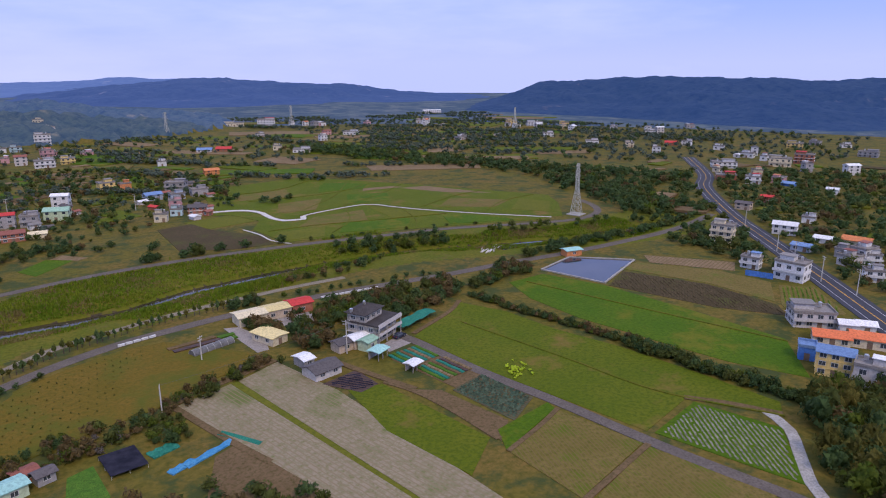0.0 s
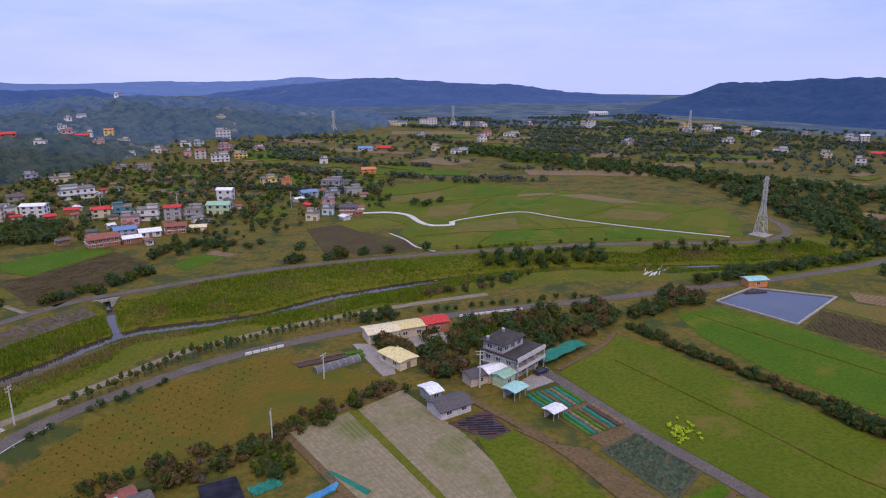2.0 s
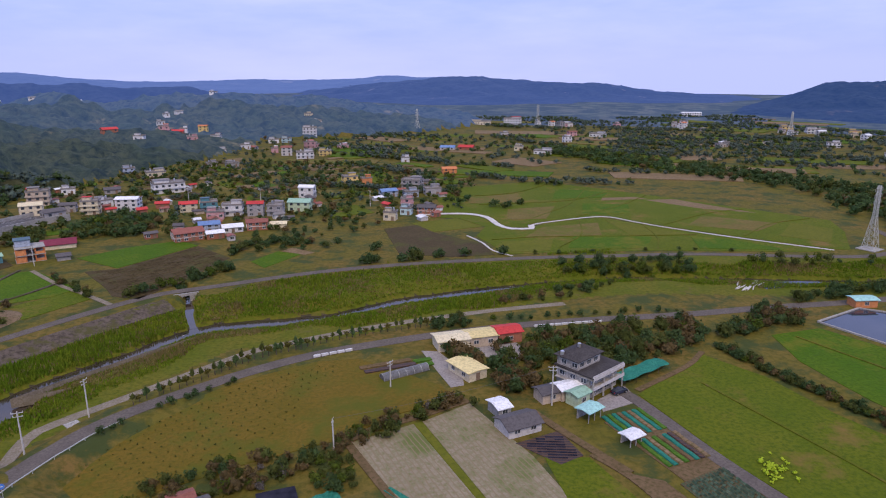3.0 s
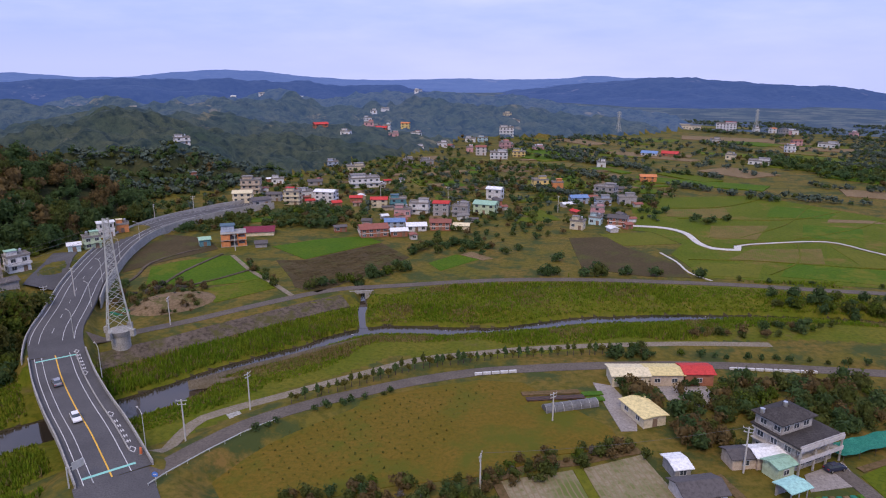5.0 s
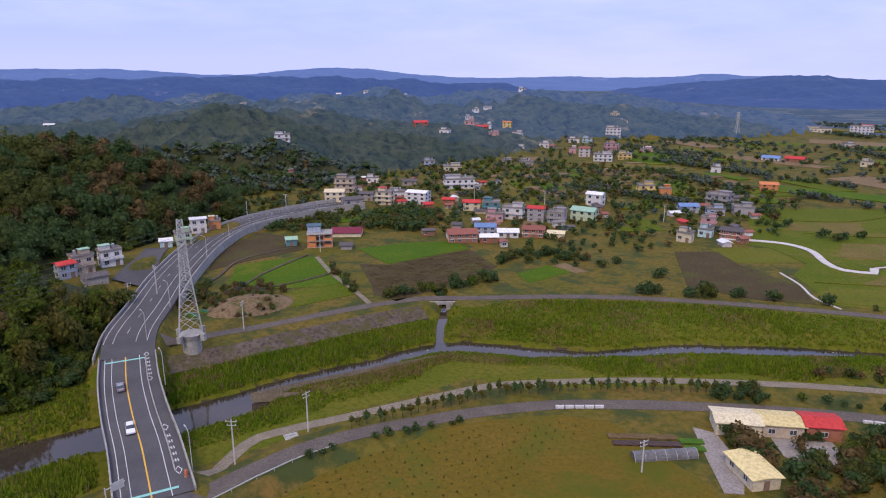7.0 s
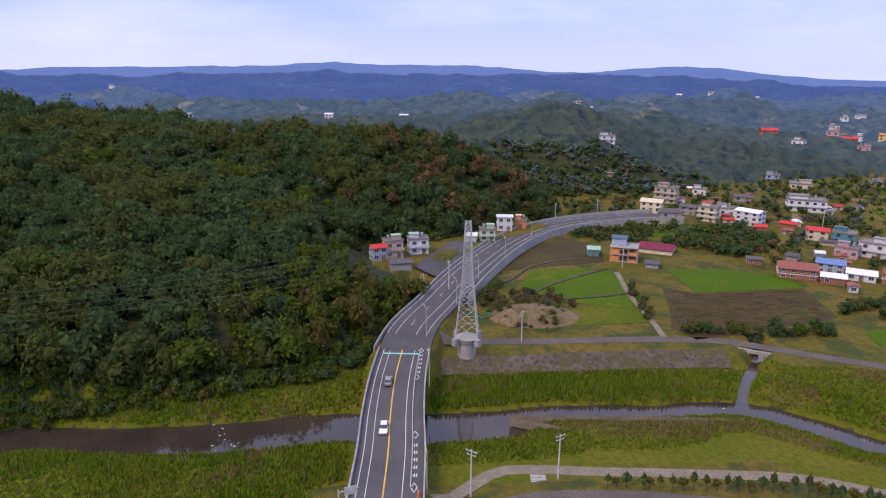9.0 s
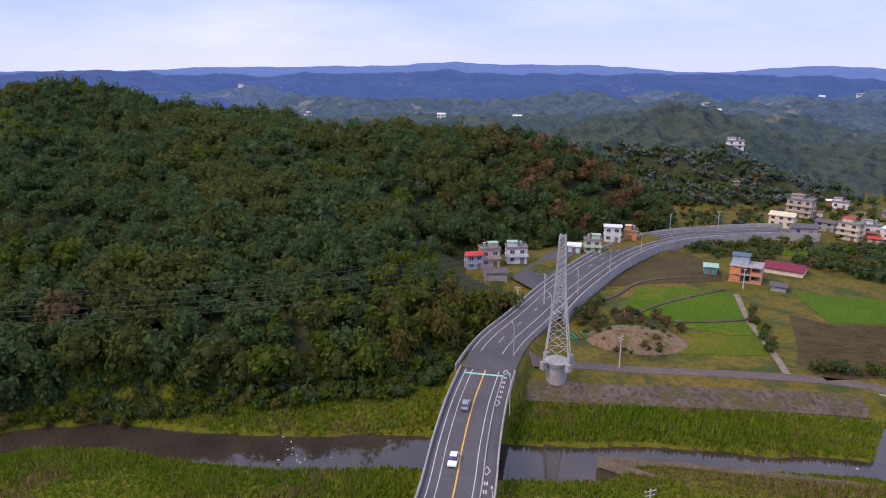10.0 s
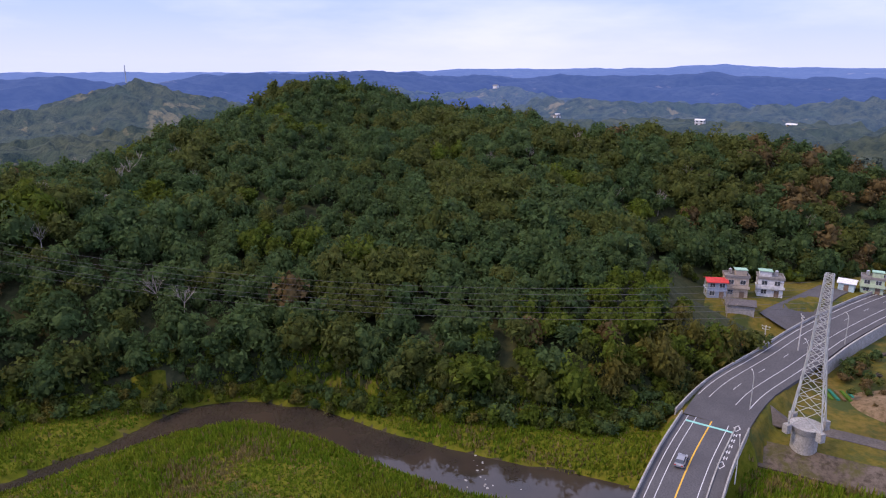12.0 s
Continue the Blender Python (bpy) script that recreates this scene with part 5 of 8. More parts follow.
def house(x, y, w, d, h, turn, kind, wall, roof, z=None, label=None):
    w, d, h = w * 0.86, d * 0.86, h * 0.9
    if kind == "flat" and h > 4.5:
        h -= 1.5
    storeys = max(1, min(5, round(h / 2.8)))
    near = math.hypot(x, y - 10) < 330
    th = new("house")
    word = WALL_WORDS.get(wall, wall)
    rword = {"flat": "flat-roofed house with rooftop shed", "gable": "house with " + roof.replace("_metal", " metal").replace("_tile", " tiled") + " pitched roof", "hall": "hall with a white sheet-metal roof", "box": "container-like shed"}[kind]
    tagged(th, label or f"{word} {WORDS[storeys]} {rword}", "house", group="houses of the valley")
    th.matrix_world = pose(x, y, land1(x, y) if z is None else z, 0, 0, turn)
    if kind == "gable" or kind == "hall":
        rise = min(1.6, d * 0.16) if kind == "gable" else d * 0.10
        part("wall", wall_gable(w, d, h - rise * 0.6, rise), "wall_" + wall, th)
        part("roof", gable_roof(w, d, h - rise * 0.6, rise), "roof_" + roof, th)
        top = h - rise * 0.6
    else:
        part("wall", boxm(-w / 2, -d / 2, -1.5, w / 2, d / 2, h - 0.1), "wall_" + wall, th)
        bm = boxm(-w / 2 - 0.25, -d / 2 - 0.25, h - 0.1, w / 2 + 0.25, d / 2 + 0.25, h + 0.12)
        for a in ((-w / 2 - 0.25, -d / 2 - 0.25, w / 2 + 0.25, -d / 2), (-w / 2 - 0.25, d / 2, w / 2 + 0.25, d / 2 + 0.25), (-w / 2 - 0.25, -d / 2, -w / 2, d / 2), (w / 2, -d / 2, w / 2 + 0.25, d / 2)):
            box(bm, a[0], a[1], h + 0.12, a[2], a[3], h + 0.75)
        part("roof", bm, "roof_grey" if kind == "flat" else "roof_" + roof, th)
        top = h
        if kind == "flat":
            sx = house_rng.choice((-1, 1)) * w * 0.2
            hut = part("rooftop_shed", boxm(sx - w * 0.24, -d * 0.1, h + 0.12, sx + w * 0.24, d * 0.4, h + 1.9), "wall_" + wall, th)
            part("shed_roof", boxm(sx - w * 0.28, -d * 0.16, h + 1.9, sx + w * 0.28, d * 0.46, h + 2.05), "roof_" + roof, hut)
            if near or house_rng.random() < 0.4:
                bm = bmesh.new()
                cone(bm, -sx * 1.2, d * 0.2, h + 0.6, h + 1.9, 0.55, 0.55, 10)
                cone(bm, -sx * 1.2, d * 0.2, h + 1.9, h + 2.1, 0.5, 0.1, 10)
                part("water_tank", bm, "steel", th, "steel rooftop water tank")
    sh = top / storeys
    for s in range(1, storeys):
        part("floor_band", boxm(-w / 2 - 0.3, -d / 2 - (0.9 if kind == "flat" else 0.12), s * sh - 0.12, w / 2 + 0.3, d / 2 + 0.12, s * sh + 0.10), "wall_" + ("white" if wall == "brick" else wall), th)
        if kind == "flat":
            part("balcony_rail", boxm(-w / 2 - 0.3, -d / 2 - 0.9, s * sh + 0.1, w / 2 + 0.3, -d / 2 - 0.8, s * sh + 0.85), "wall_" + wall, th)
    faces = [(-d / 2, w, 0), (-w / 2, d, 90), (-w / 2, d, -90)]
    for off, length, a in faces:
        n = max(1, int(length / (2.7 if near else 3.4)))
        for s in range(storeys):
            if top < 2.2:
                continue
            for i in range(n):
                u = (i + 0.5) / n * length - length / 2
                ww, wh = min(1.5, length / n * 0.6), min(1.3, sh * 0.5)
                if s == 0 and a == 0 and i == n // 2:
                    me = cached_mesh(("door",), lambda: boxm(-0.7, -0.06, 0, 0.7, 0.02, 2.1), ["door_paint"])
                    child("door", me, th, pose(0, 0, 0, 0, 0, -a) @ pose(u, off, 0.05))
                    continue
                add_window(th, ww, wh, pose(0, 0, 0, 0, 0, -a) @ pose(u, off - 0.01, s * sh + sh * 0.35), near)
    return th


house(-89.4, 368.4, 13.4, 9.4, 8.0, -8, "hall", "white", "white_metal")
house(-77.4, 421.1, 21.4, 12.0, 8.4, 20, "flat", "white", "grey")
house(-96.6, 489.2, 14.9, 10.4, 5.4, 18, "flat", "cream", "grey")
house(-116.6, 501.2, 9.3, 6.5, 6.4, 17, "flat", "bluegrey", "grey")
house(-46.8, 358.3, 10.3, 7.2, 7.2, 9, "flat", "teal", "dark_metal")
house(-57.3, 358.4, 10.3, 7.2, 5.7, 7, "gable", "cream", "red_metal")
house(-41.2, 335.4, 9.7, 6.8, 4.5, 2, "flat", "pink", "grey")
house(-33.1, 343.2, 11.8, 8.3, 8.1, -2, "flat", "white", "grey")
house(-21.1, 339.0, 9.4, 6.6, 8.2, -7, "gable", "grey", "red_metal")
house(-10.9, 337.5, 9.4, 6.6, 7.7, -12, "flat", "grey", "grey")
house(1.9, 346.5, 13.5, 9.5, 6.8, -17, "gable", "palegreen", "green_metal")
house(6.6, 385.4, 10.3, 7.2, 7.7, -20, "gable", "white", "white_metal")
house(35.0, 425.9, 10.9, 7.6, 7.5, 13, "flat", "yellow", "grey")
house(45.8, 424.1, 7.9, 5.5, 6.1, 9, "flat", "orange", "orange_tile")
house(-49.4, 293.5, 14.8, 10.3, 5.4, 20, "gable", "brick", "brown_tile")
house(-37.5, 293.7, 8.9, 6.2, 3.7, 15, "gable", "brick", "white_metal")
house(-30.7, 305.4, 10.7, 7.5, 3.6, 11, "gable", "white", "white_metal")
house(-41.5, 308.6, 10.8, 7.6, 4.9, 10, "gable", "bluegrey", "blue_metal")
house(-19.3, 308.1, 11.2, 7.9, 5.0, 3, "gable", "brick", "brown_tile")
house(-9.3, 309.2, 8.5, 5.9, 2.9, -2, "gable", "cream", "cream_metal")
house(60.1, 345.0, 7.7, 5.5, 6.7, -15, "flat", "pink", "grey")
house(67.5, 325.1, 10.9, 7.6, 4.7, -20, "gable", "brick", "grey_tile")
house(56.3, 324.6, 6.8, 5.5, 3.9, -21, "flat", "cyan", "grey")
house(46.3, 313.4, 7.3, 5.5, 4.6, -23, "flat", "cream", "grey")
house(73.3, 404.6, 14.1, 9.9, 7.2, -28, "flat", "grey", "grey")
house(53.8, 377.4, 11.1, 7.8, 4.7, 11, "gable", "bluegrey", "blue_metal")
house(66.8, 373.2, 9.8, 6.9, 5.4, 6, "flat", "bluegrey", "grey")
house(80.8, 377.1, 11.2, 7.8, 6.2, 2, "flat", "grey", "grey")
house(108.4, 453.9, 11.8, 8.3, 5.0, -3, "gable", "orange", "orange_tile")
house(87.2, 519.7, 7.5, 5.5, 4.3, -2, "flat", "white", "grey")
house(26.2, 574.9, 12.1, 8.5, 5.0, 1, "flat", "yellow", "grey")
house(9.2, 562.8, 16.7, 11.7, 7.5, -0, "flat", "white", "grey")
house(18.0, 729.2, 16.8, 11.8, 12.1, -4, "flat", "white", "grey")
house(-18.8, 684.6, 11.7, 8.2, 4.2, -4, "flat", "white", "grey")
house(-6.4, 685.7, 10.6, 7.4, 4.8, -8, "flat", "cyan", "grey")
house(-127.2, 728.9, 18.8, 12.0, 6.9, -2, "flat", "grey", "grey")
house(-91.2, 737.7, 10.3, 7.2, 6.1, -7, "gable", "yellow", "orange_tile")
house(-105.8, 668.2, 13.1, 9.1, 3.4, -9, "gable", "brick", "red_metal")
house(-124.8, 590.1, 9.9, 6.9, 4.3, -9, "flat", "white", "grey")
house(-151.4, 606.1, 14.0, 9.8, 3.8, 30, "gable", "brick", "red_metal")
house(-47.1, 525.3, 10.8, 7.5, 3.1, 19, "flat", "grey", "grey")
house(-43.4, 631.3, 10.3, 7.2, 5.8, 15, "flat", "white", "grey")
house(-62.6, 529.4, 8.8, 6.2, 3.2, 14, "flat", "grey", "grey")
house(-63.3, 612.7, 10.5, 7.4, 3.7, 10, "flat", "white", "grey")
house(-87.1, 619.9, 10.7, 7.5, 3.7, 9, "flat", "pink", "grey")
house(236.8, 840.9, 32.0, 12.0, 6.2, -16, "flat", "cream", "grey")
house(276.7, 828.6, 25.3, 12.0, 10.5, -22, "flat", "white", "red_metal")
house(211.9, 540.3, 17.6, 12.0, 5.5, -28, "flat", "white", "grey")
house(138.5, 591.2, 15.1, 10.6, 3.8, -23, "gable", "white", "blue_metal")
house(154.8, 586.4, 15.5, 10.9, 4.3, -27, "gable", "brick", "red_metal")
house(199.8, 570.8, 8.5, 5.9, 4.4, -35, "flat", "cream", "grey")
house(318.3, 662.1, 18.0, 12.0, 5.7, -44, "flat", "white", "grey")
house(572.4, 899.5, 33.1, 12.0, 6.4, -14, "hall", "white", "white_metal")
house(80.4, 410.0, 10.0, 7.0, 4.1, -8, "gable", "grey", "grey_tile")
house(-110.6, 425.3, 10.5, 7.3, 3.7, 13, "gable", "grey", "grey_tile")
house(-136.5, 428.7, 8.9, 6.2, 3.7, 13, "flat", "white", "grey")
house(-72.7, 371.2, 7.9, 5.6, 3.7, 4, "gable", "brick", "red_metal")
house(-56.5, 316.8, 5.0, 5.5, 2.6, -0, "gable", "grey", "grey_tile")
house(253.7, 132.1, 11.0, 7.7, 10.5, -67, "flat", "cream", "grey")
house(227.2, 99.7, 8.0, 5.6, 6.5, -73, "flat", "white", "blue_metal")
house(226.5, 82.3, 12.4, 8.7, 9.3, -79, "flat", "white", "grey")
house(187.3, 52.4, 13.9, 9.8, 7.0, -43, "flat", "greywhite", "grey")
house(189.8, 42.4, 5.7, 5.5, 4.1, -49, "gable", "white", "white_metal")
house(194.6, 39.3, 5.6, 5.5, 3.7, -53, "gable", "white", "white_metal")
house(178.0, 40.8, 11.0, 7.7, 3.6, -54, "gable", "cream", "orange_metal")
house(184.9, 33.5, 11.4, 7.9, 3.9, -59, "gable", "cream", "orange_metal")
house(161.5, 38.4, 5.0, 5.5, 4.3, -58, "box", "blue", "blue_metal")
house(157.7, 28.8, 9.9, 6.9, 7.9, -63, "gable", "yellow", "blue_metal")
house(157.0, 19.1, 9.1, 6.3, 8.7, -69, "flat", "greywhite", "white_metal")
house(292.0, 125.5, 12.1, 8.5, 6.0, -65, "gable", "white", "white_metal")
house(323.7, 132.1, 7.0, 5.5, 3.4, -69, "flat", "white", "grey")
house(295.8, 93.8, 13.1, 9.1, 4.5, -76, "gable", "cream", "orange_tile")
house(290.5, 105.5, 9.2, 6.4, 3.2, -76, "gable", "white", "white_metal")
house(268.9, 103.3, 8.9, 6.2, 3.5, -78, "gable", "bluegrey", "blue_metal")
house(273.9, 87.2, 8.4, 5.9, 3.9, -84, "flat", "grey", "grey")
house(272.0, 76.6, 8.4, 5.9, 4.7, -48, "flat", "white", "grey")
house(249.7, 64.4, 7.6, 5.5, 4.7, -52, "flat", "white", "grey")
house(454.5, 276.8, 21.0, 12.0, 6.5, -44, "flat", "white", "grey")
house(404.7, 238.9, 14.9, 10.4, 5.8, -47, "flat", "brick", "red_metal")
house(407.2, 219.7, 10.9, 7.7, 6.9, -52, "flat", "white", "red_metal")
house(497.0, 256.6, 18.7, 12.0, 8.8, -57, "flat", "cream", "grey")
house(622.7, 319.8, 16.5, 11.5, 6.6, -61, "flat", "yellow", "grey")
house(528.0, 255.0, 16.7, 11.7, 10.0, -64, "flat", "brick", "red_metal")
house(614.6, 248.1, 17.6, 12.0, 6.4, -71, "flat", "grey", "grey")
house(412.9, 168.8, 7.6, 5.5, 4.3, -72, "gable", "white", "white_metal")
house(354.1, 174.9, 7.5, 5.5, 4.7, -71, "gable", "brick", "red_metal")
house(325.9, 170.8, 9.2, 6.5, 4.7, -73, "gable", "tan", "grey_tile")
house(419.0, 201.6, 10.6, 7.4, 2.7, -79, "gable", "blue", "blue_metal")
house(554.3, 670.8, 14.3, 10.0, 7.8, -20, "flat", "yellow", "grey")
house(564.2, 635.9, 22.7, 12.0, 7.6, -25, "flat", "white", "grey")
house(491.4, 524.9, 12.6, 8.8, 6.5, -29, "flat", "white", "grey")
house(601.5, 620.5, 13.6, 9.5, 6.3, -34, "flat", "yellow", "grey")
house(482.2, 448.1, 14.2, 9.9, 5.8, -39, "flat", "white", "grey")
house(494.8, 410.5, 9.8, 6.8, 4.7, -45, "flat", "cream", "grey")
house(479.3, 364.2, 8.7, 6.1, 7.9, -50, "flat", "white", "grey")
house(609.9, 485.6, 12.3, 8.6, 6.1, -52, "flat", "white", "grey")
house(541.1, 398.6, 13.3, 9.3, 4.1, -57, "gable", "brick", "red_metal")
house(553.5, 389.9, 10.7, 7.5, 4.7, -61, "flat", "white", "grey")
house(548.8, 349.7, 10.3, 7.2, 4.0, -66, "flat", "white", "grey")
house(522.1, 301.7, 12.0, 8.4, 4.5, -72, "flat", "white", "grey")
house(660.5, 321.5, 11.5, 8.0, 4.2, -79, "flat", "grey", "grey")
house(666.7, 295.1, 10.3, 7.2, 5.1, -44, "flat", "white", "grey")
house(-171.9, 199.5, 6.6, 5.5, 6.3, 63, "gable", "bluegrey", "red_metal")
house(-170.2, 205.6, 8.1, 5.6, 9.0, 59, "flat", "tan", "green_metal")
house(-167.2, 216.5, 8.6, 6.0, 8.1, 53, "flat", "white", "green_metal")
house(-159.7, 198.5, 9.1, 6.4, 2.8, 52, "gable", "grey", "grey_tile")
house(-158.6, 250.0, 7.4, 5.5, 6.9, 41, "flat", "palegreen", "green_metal")
house(-163.4, 269.0, 7.6, 5.5, 7.4, 37, "hall", "white", "white_metal")
house(-160.6, 277.6, 5.9, 5.5, 5.7, 32, "flat", "orange", "cream_metal")
house(-162.8, 244.4, 5.4, 5.5, 3.6, 34, "gable", "cyan", "white_metal")
house(-102.7, 292.5, 15.5, 10.8, 3.2, 15, "gable", "cream", "maroon_metal")
house(-132.5, 353.4, 11.9, 8.3, 9.7, 13, "gable", "cream", "cream_metal")
house(-141.5, 392.6, 13.2, 9.2, 11.2, 9, "flat", "tan", "grey")
house(-120.6, 371.5, 9.3, 6.5, 5.2, 4, "gable", "grey", "grey_tile")
house(-107.0, 362.6, 10.0, 7.0, 9.7, -1, "flat", "cream", "red_metal")
house(-105.5, 382.0, 9.7, 6.8, 5.9, 35, "flat", "white", "grey")
house(-121.3, 348.6, 11.6, 8.1, 4.3, 36, "gable", "grey", "grey_tile")
house(-184.2, 405.2, 8.2, 5.7, 4.4, 38, "flat", "brick", "grey")
house(-208.2, 447.8, 11.2, 7.8, 4.8, 35, "flat", "white", "grey")
house(-80.3, 354.4, 5.6, 5.5, 4.1, 20, "gable", "brick", "red_metal")
house(-119.7, 269.9, 5.2, 5.5, 3.9, 30, "gable", "teal", "green_metal")
house(-94.6, 270.1, 5.6, 5.5, 2.6, 22, "gable", "grey", "grey_tile")
house(-200.1, 263.0, 5.7, 5.5, 3.6, 39, "gable", "white", "blue_metal")

far_house = random.Random(5)
for cx, cy, n in ((60, 800, 5), (330, 790, 6), (470, 720, 5), (560, 620, 5), (640, 520, 5), (420, 560, 3), (250, 650, 3), (-60, 640, 5), (20, 640, 4), (560, 330, 5), (450, 210, 5), (380, 110, 5), (330, 70, 4)):
    for _ in range(n):
        house(cx + far_house.gauss(0, 28), cy + far_house.gauss(0, 24), far_house.uniform(7, 12), far_house.uniform(6, 9), far_house.choice((3.2, 5.8, 6.2, 8.6)), far_house.uniform(-40, 40), far_house.choice(("flat", "flat", "gable")),
              far_house.choice(("white", "white", "cream", "grey", "pink", "greywhite")), far_house.choice(("grey", "brown_tile", "white_metal", "grey_tile", "orange_tile")))

for _ in range(400):  # single farmhouses in the wooded hills
    if len([1 for o in bpy.data.objects if o.name.startswith("house")]) > 214:
        break
    x, y = far_house.uniform(-900, 60), far_house.uniform(150, 950)
    if not inside(np.array([x]), np.array([y]), HILL_COUNTRY)[0] or not 480 < math.hypot(x, y) < 960:
        continue
    house(x, y, far_house.uniform(6, 11), far_house.uniform(5.5, 7), far_house.choice((3.0, 3.4, 5.6)), far_house.uniform(-20, 70), far_house.choice(("flat", "gable", "gable")), far_house.choice(("white", "white", "cream")),
          far_house.choice(("grey", "grey", "white_metal", "white_metal")), z=land1(x, y))

shed_rng = random.Random(31)
village = [(o.matrix_world.translation.x, o.matrix_world.translation.y) for o in bpy.data.objects if o.name.startswith("house") and o.parent is None]
village = [p for p in village if -160 < p[0] < 100 and 285 < p[1] < 430]
lean = 0
while lean < 46:
    cx, cy = shed_rng.choice(village)
    a, q = shed_rng.uniform(0, 6.283), shed_rng.uniform(7.5, 14)
    x, y = cx + q * math.cos(a), cy + q * math.sin(a)
    if min(math.hypot(x - p[0], y - p[1]) for p in village) < 7.2 or to_line(np.array([x]), np.array([y]), MAIN_ROAD)[0][0] < 12 or y < 283:
        continue
    house(x, y, shed_rng.uniform(3.6, 7.0), shed_rng.uniform(3.0, 4.6), shed_rng.uniform(2.3, 3.4), shed_rng.choice((20, 110)) + shed_rng.uniform(-14, 14), "gable", shed_rng.choice(("grey", "brick", "greywhite", "tan", "white")),
          shed_rng.choice(("grey_tile", "brown_tile", "white_metal", "red_metal", "grey", "brown_tile", "grey_tile")), label=shed_rng.choice(("low outbuilding crowded between the village houses", "small lean-to under a worn sheet roof in the village")))
    village.append((x, y))
    lean += 1

# ---------------------------------------------------------------- plants on the valley floor
veg = {"places": [], "species": []}
VEG_MATS = ["leaf_dark", "leaf_olive", "leaf_bright", "leaf_brown", "leaf_grey", "leaf_hazed", "leaf_bamboo"]


def near_road(x, y, gap=2.6):
    d = np.full(np.shape(x), 1e9)
    for line, half in ((LEVEE_S, 2.6), (PATH_S, 1.5), (LEVEE_N, 2.4), (FARM_LANE, 1.7), (HIGHWAY, 5.5), (SIDE_LANE, 2), (VILLAGE_PATH, 1.6), (MAIN_ROAD, 7.4), (ROAD_BACK, 6.6), (DECK, 7.3)):
        d = np.minimum(d, to_line(x, y, line)[0] - half)
    return d < gap


HOUSE_SPOTS = np.array([(o.matrix_world.translation.x, o.matrix_world.translation.y) for o in bpy.data.objects if o.name.startswith("house")])


def near_house(x, y, gap):
    if len(x) == 0:
        return np.zeros(0, bool)
    return np.hypot(x[:, None] - HOUSE_SPOTS[:, 0], y[:, None] - HOUSE_SPOTS[:, 1]).min(1) < gap


def plant(x, y, r0, r1, weights, tall=(0.8, 1.2), lift=0.55, clear=2.0):
    """Adds bushes or trees of radius r0 to r1 at the places; weights share out the kinds of leaf."""
    x, y = np.atleast_1d(np.asarray(x, float)), np.atleast_1d(np.asarray(y, float))
    ok = ~near_road(x, y, clear) & ~near_house(x, y, 6.0) & ~((np.hypot(x, y) > 445) & (ridge_height(x, y, RIDGES_NEAR) > 1.2))
    x, y = x[ok], y[ok]
    if not len(x):
        return
    r = rng.uniform(r0, r1, len(x))
    p = np.array(weights, float) / sum(weights)
    veg["places"].append(np.stack([x, y, land(x, y) + r * lift, r, rng.uniform(*tall, len(x))], 1))
    veg["species"].append(rng.choice(len(p), len(x), p=p))


def belt(pts, half, step, r0, r1, weights, **kw):
    """Plants along a line, within half of it."""
    line = curve_points(pts, step)
    n = max(1, int(half * 2 / step))
    xs, ys = [], []
    for _ in range(n):
        q = line[:, :2] + rng.uniform(-half, half, (len(line), 2))
        xs.append(q[:, 0]), ys.append(q[:, 1])
    plant(np.concatenate(xs), np.concatenate(ys), r0, r1, weights, **kw)


def grove(poly, step, r0, r1, weights, share=1.0, **kw):
    xs, ys = [p[0] for p in poly], [p[1] for p in poly]
    x, y = jitter_grid(min(xs), max(xs), min(ys), max(ys), step)
    ok = inside(x, y, poly) & (rng.rand(len(x)) < share)
    plant(x[ok], y[ok], r0, r1, weights, **kw)


MIXED, DARK, DRY = (5, 3, 1, 1), (7, 2, 0.5, 0.5), (2, 4, 1, 4, 0.5)
belt([(227, 560), (265, 462), (306, 395), (321, 311), (301, 238), (294, 201), (280, 178)], 24, 6, 2.4, 4.6, DARK)
belt([(330, 330), (360, 290), (370, 255)], 18, 7, 3, 5, DARK)
belt([(138, 150), (160, 158.5), (184.6, 164), (212, 164), (242, 167), (258, 175)], 3.5, 3.0, 1.6, 3.0, DARK, clear=1.0)
belt([(117, 139), (132, 143), (153, 145.5)], 4, 2.6, 1.5, 2.8, (4, 3, 0.5, 2))
belt([(114, 131), (118, 112), (123, 94), (127.3, 72)], 1.8, 1.2, 0.8, 1.5, (4, 4, 1, 2))
belt([(127.3, 72), (129.5, 58), (131.5, 47), (134.5, 34), (136, 22)], 2.6, 1.5, 1.3, 2.3, (6, 3, 1, 0.5))
grove([(57, 131), (62, 129), (70, 128.5), (80, 125), (92, 128), (104, 132), (116, 136), (116, 150), (96, 153), (74, 153), (60, 150)], 3.2, 1.5, 3.1, (4, 5, 1, 4), share=0.8)
grove([(45.5, 117), (57, 115), (61, 128), (60, 141), (50, 139), (46.5, 128)], 2.9, 1.6, 2.9, (2, 4, 0.5, 5), share=0.85)
grove([(38, 133), (46, 132), (47, 142), (38, 144)], 2.9, 1.8, 2.8, (3, 2, 0, 4))
belt([(60, 146), (50, 143), (43, 138)], 2.5, 3, 1.4, 2.4, (5, 3, 1, 2))
belt([(36, 115.5), (28, 114), (18, 109.5), (5, 100.5), (-8, 94), (-18, 91), (-30, 88)], 3.0, 1.9, 0.8, 1.8, (1.5, 5, 1, 5, 1))
belt([(-8, 96), (-20, 94), (-34, 90)], 5.0, 2.8, 1.2, 2.4, (2, 5, 1, 3))
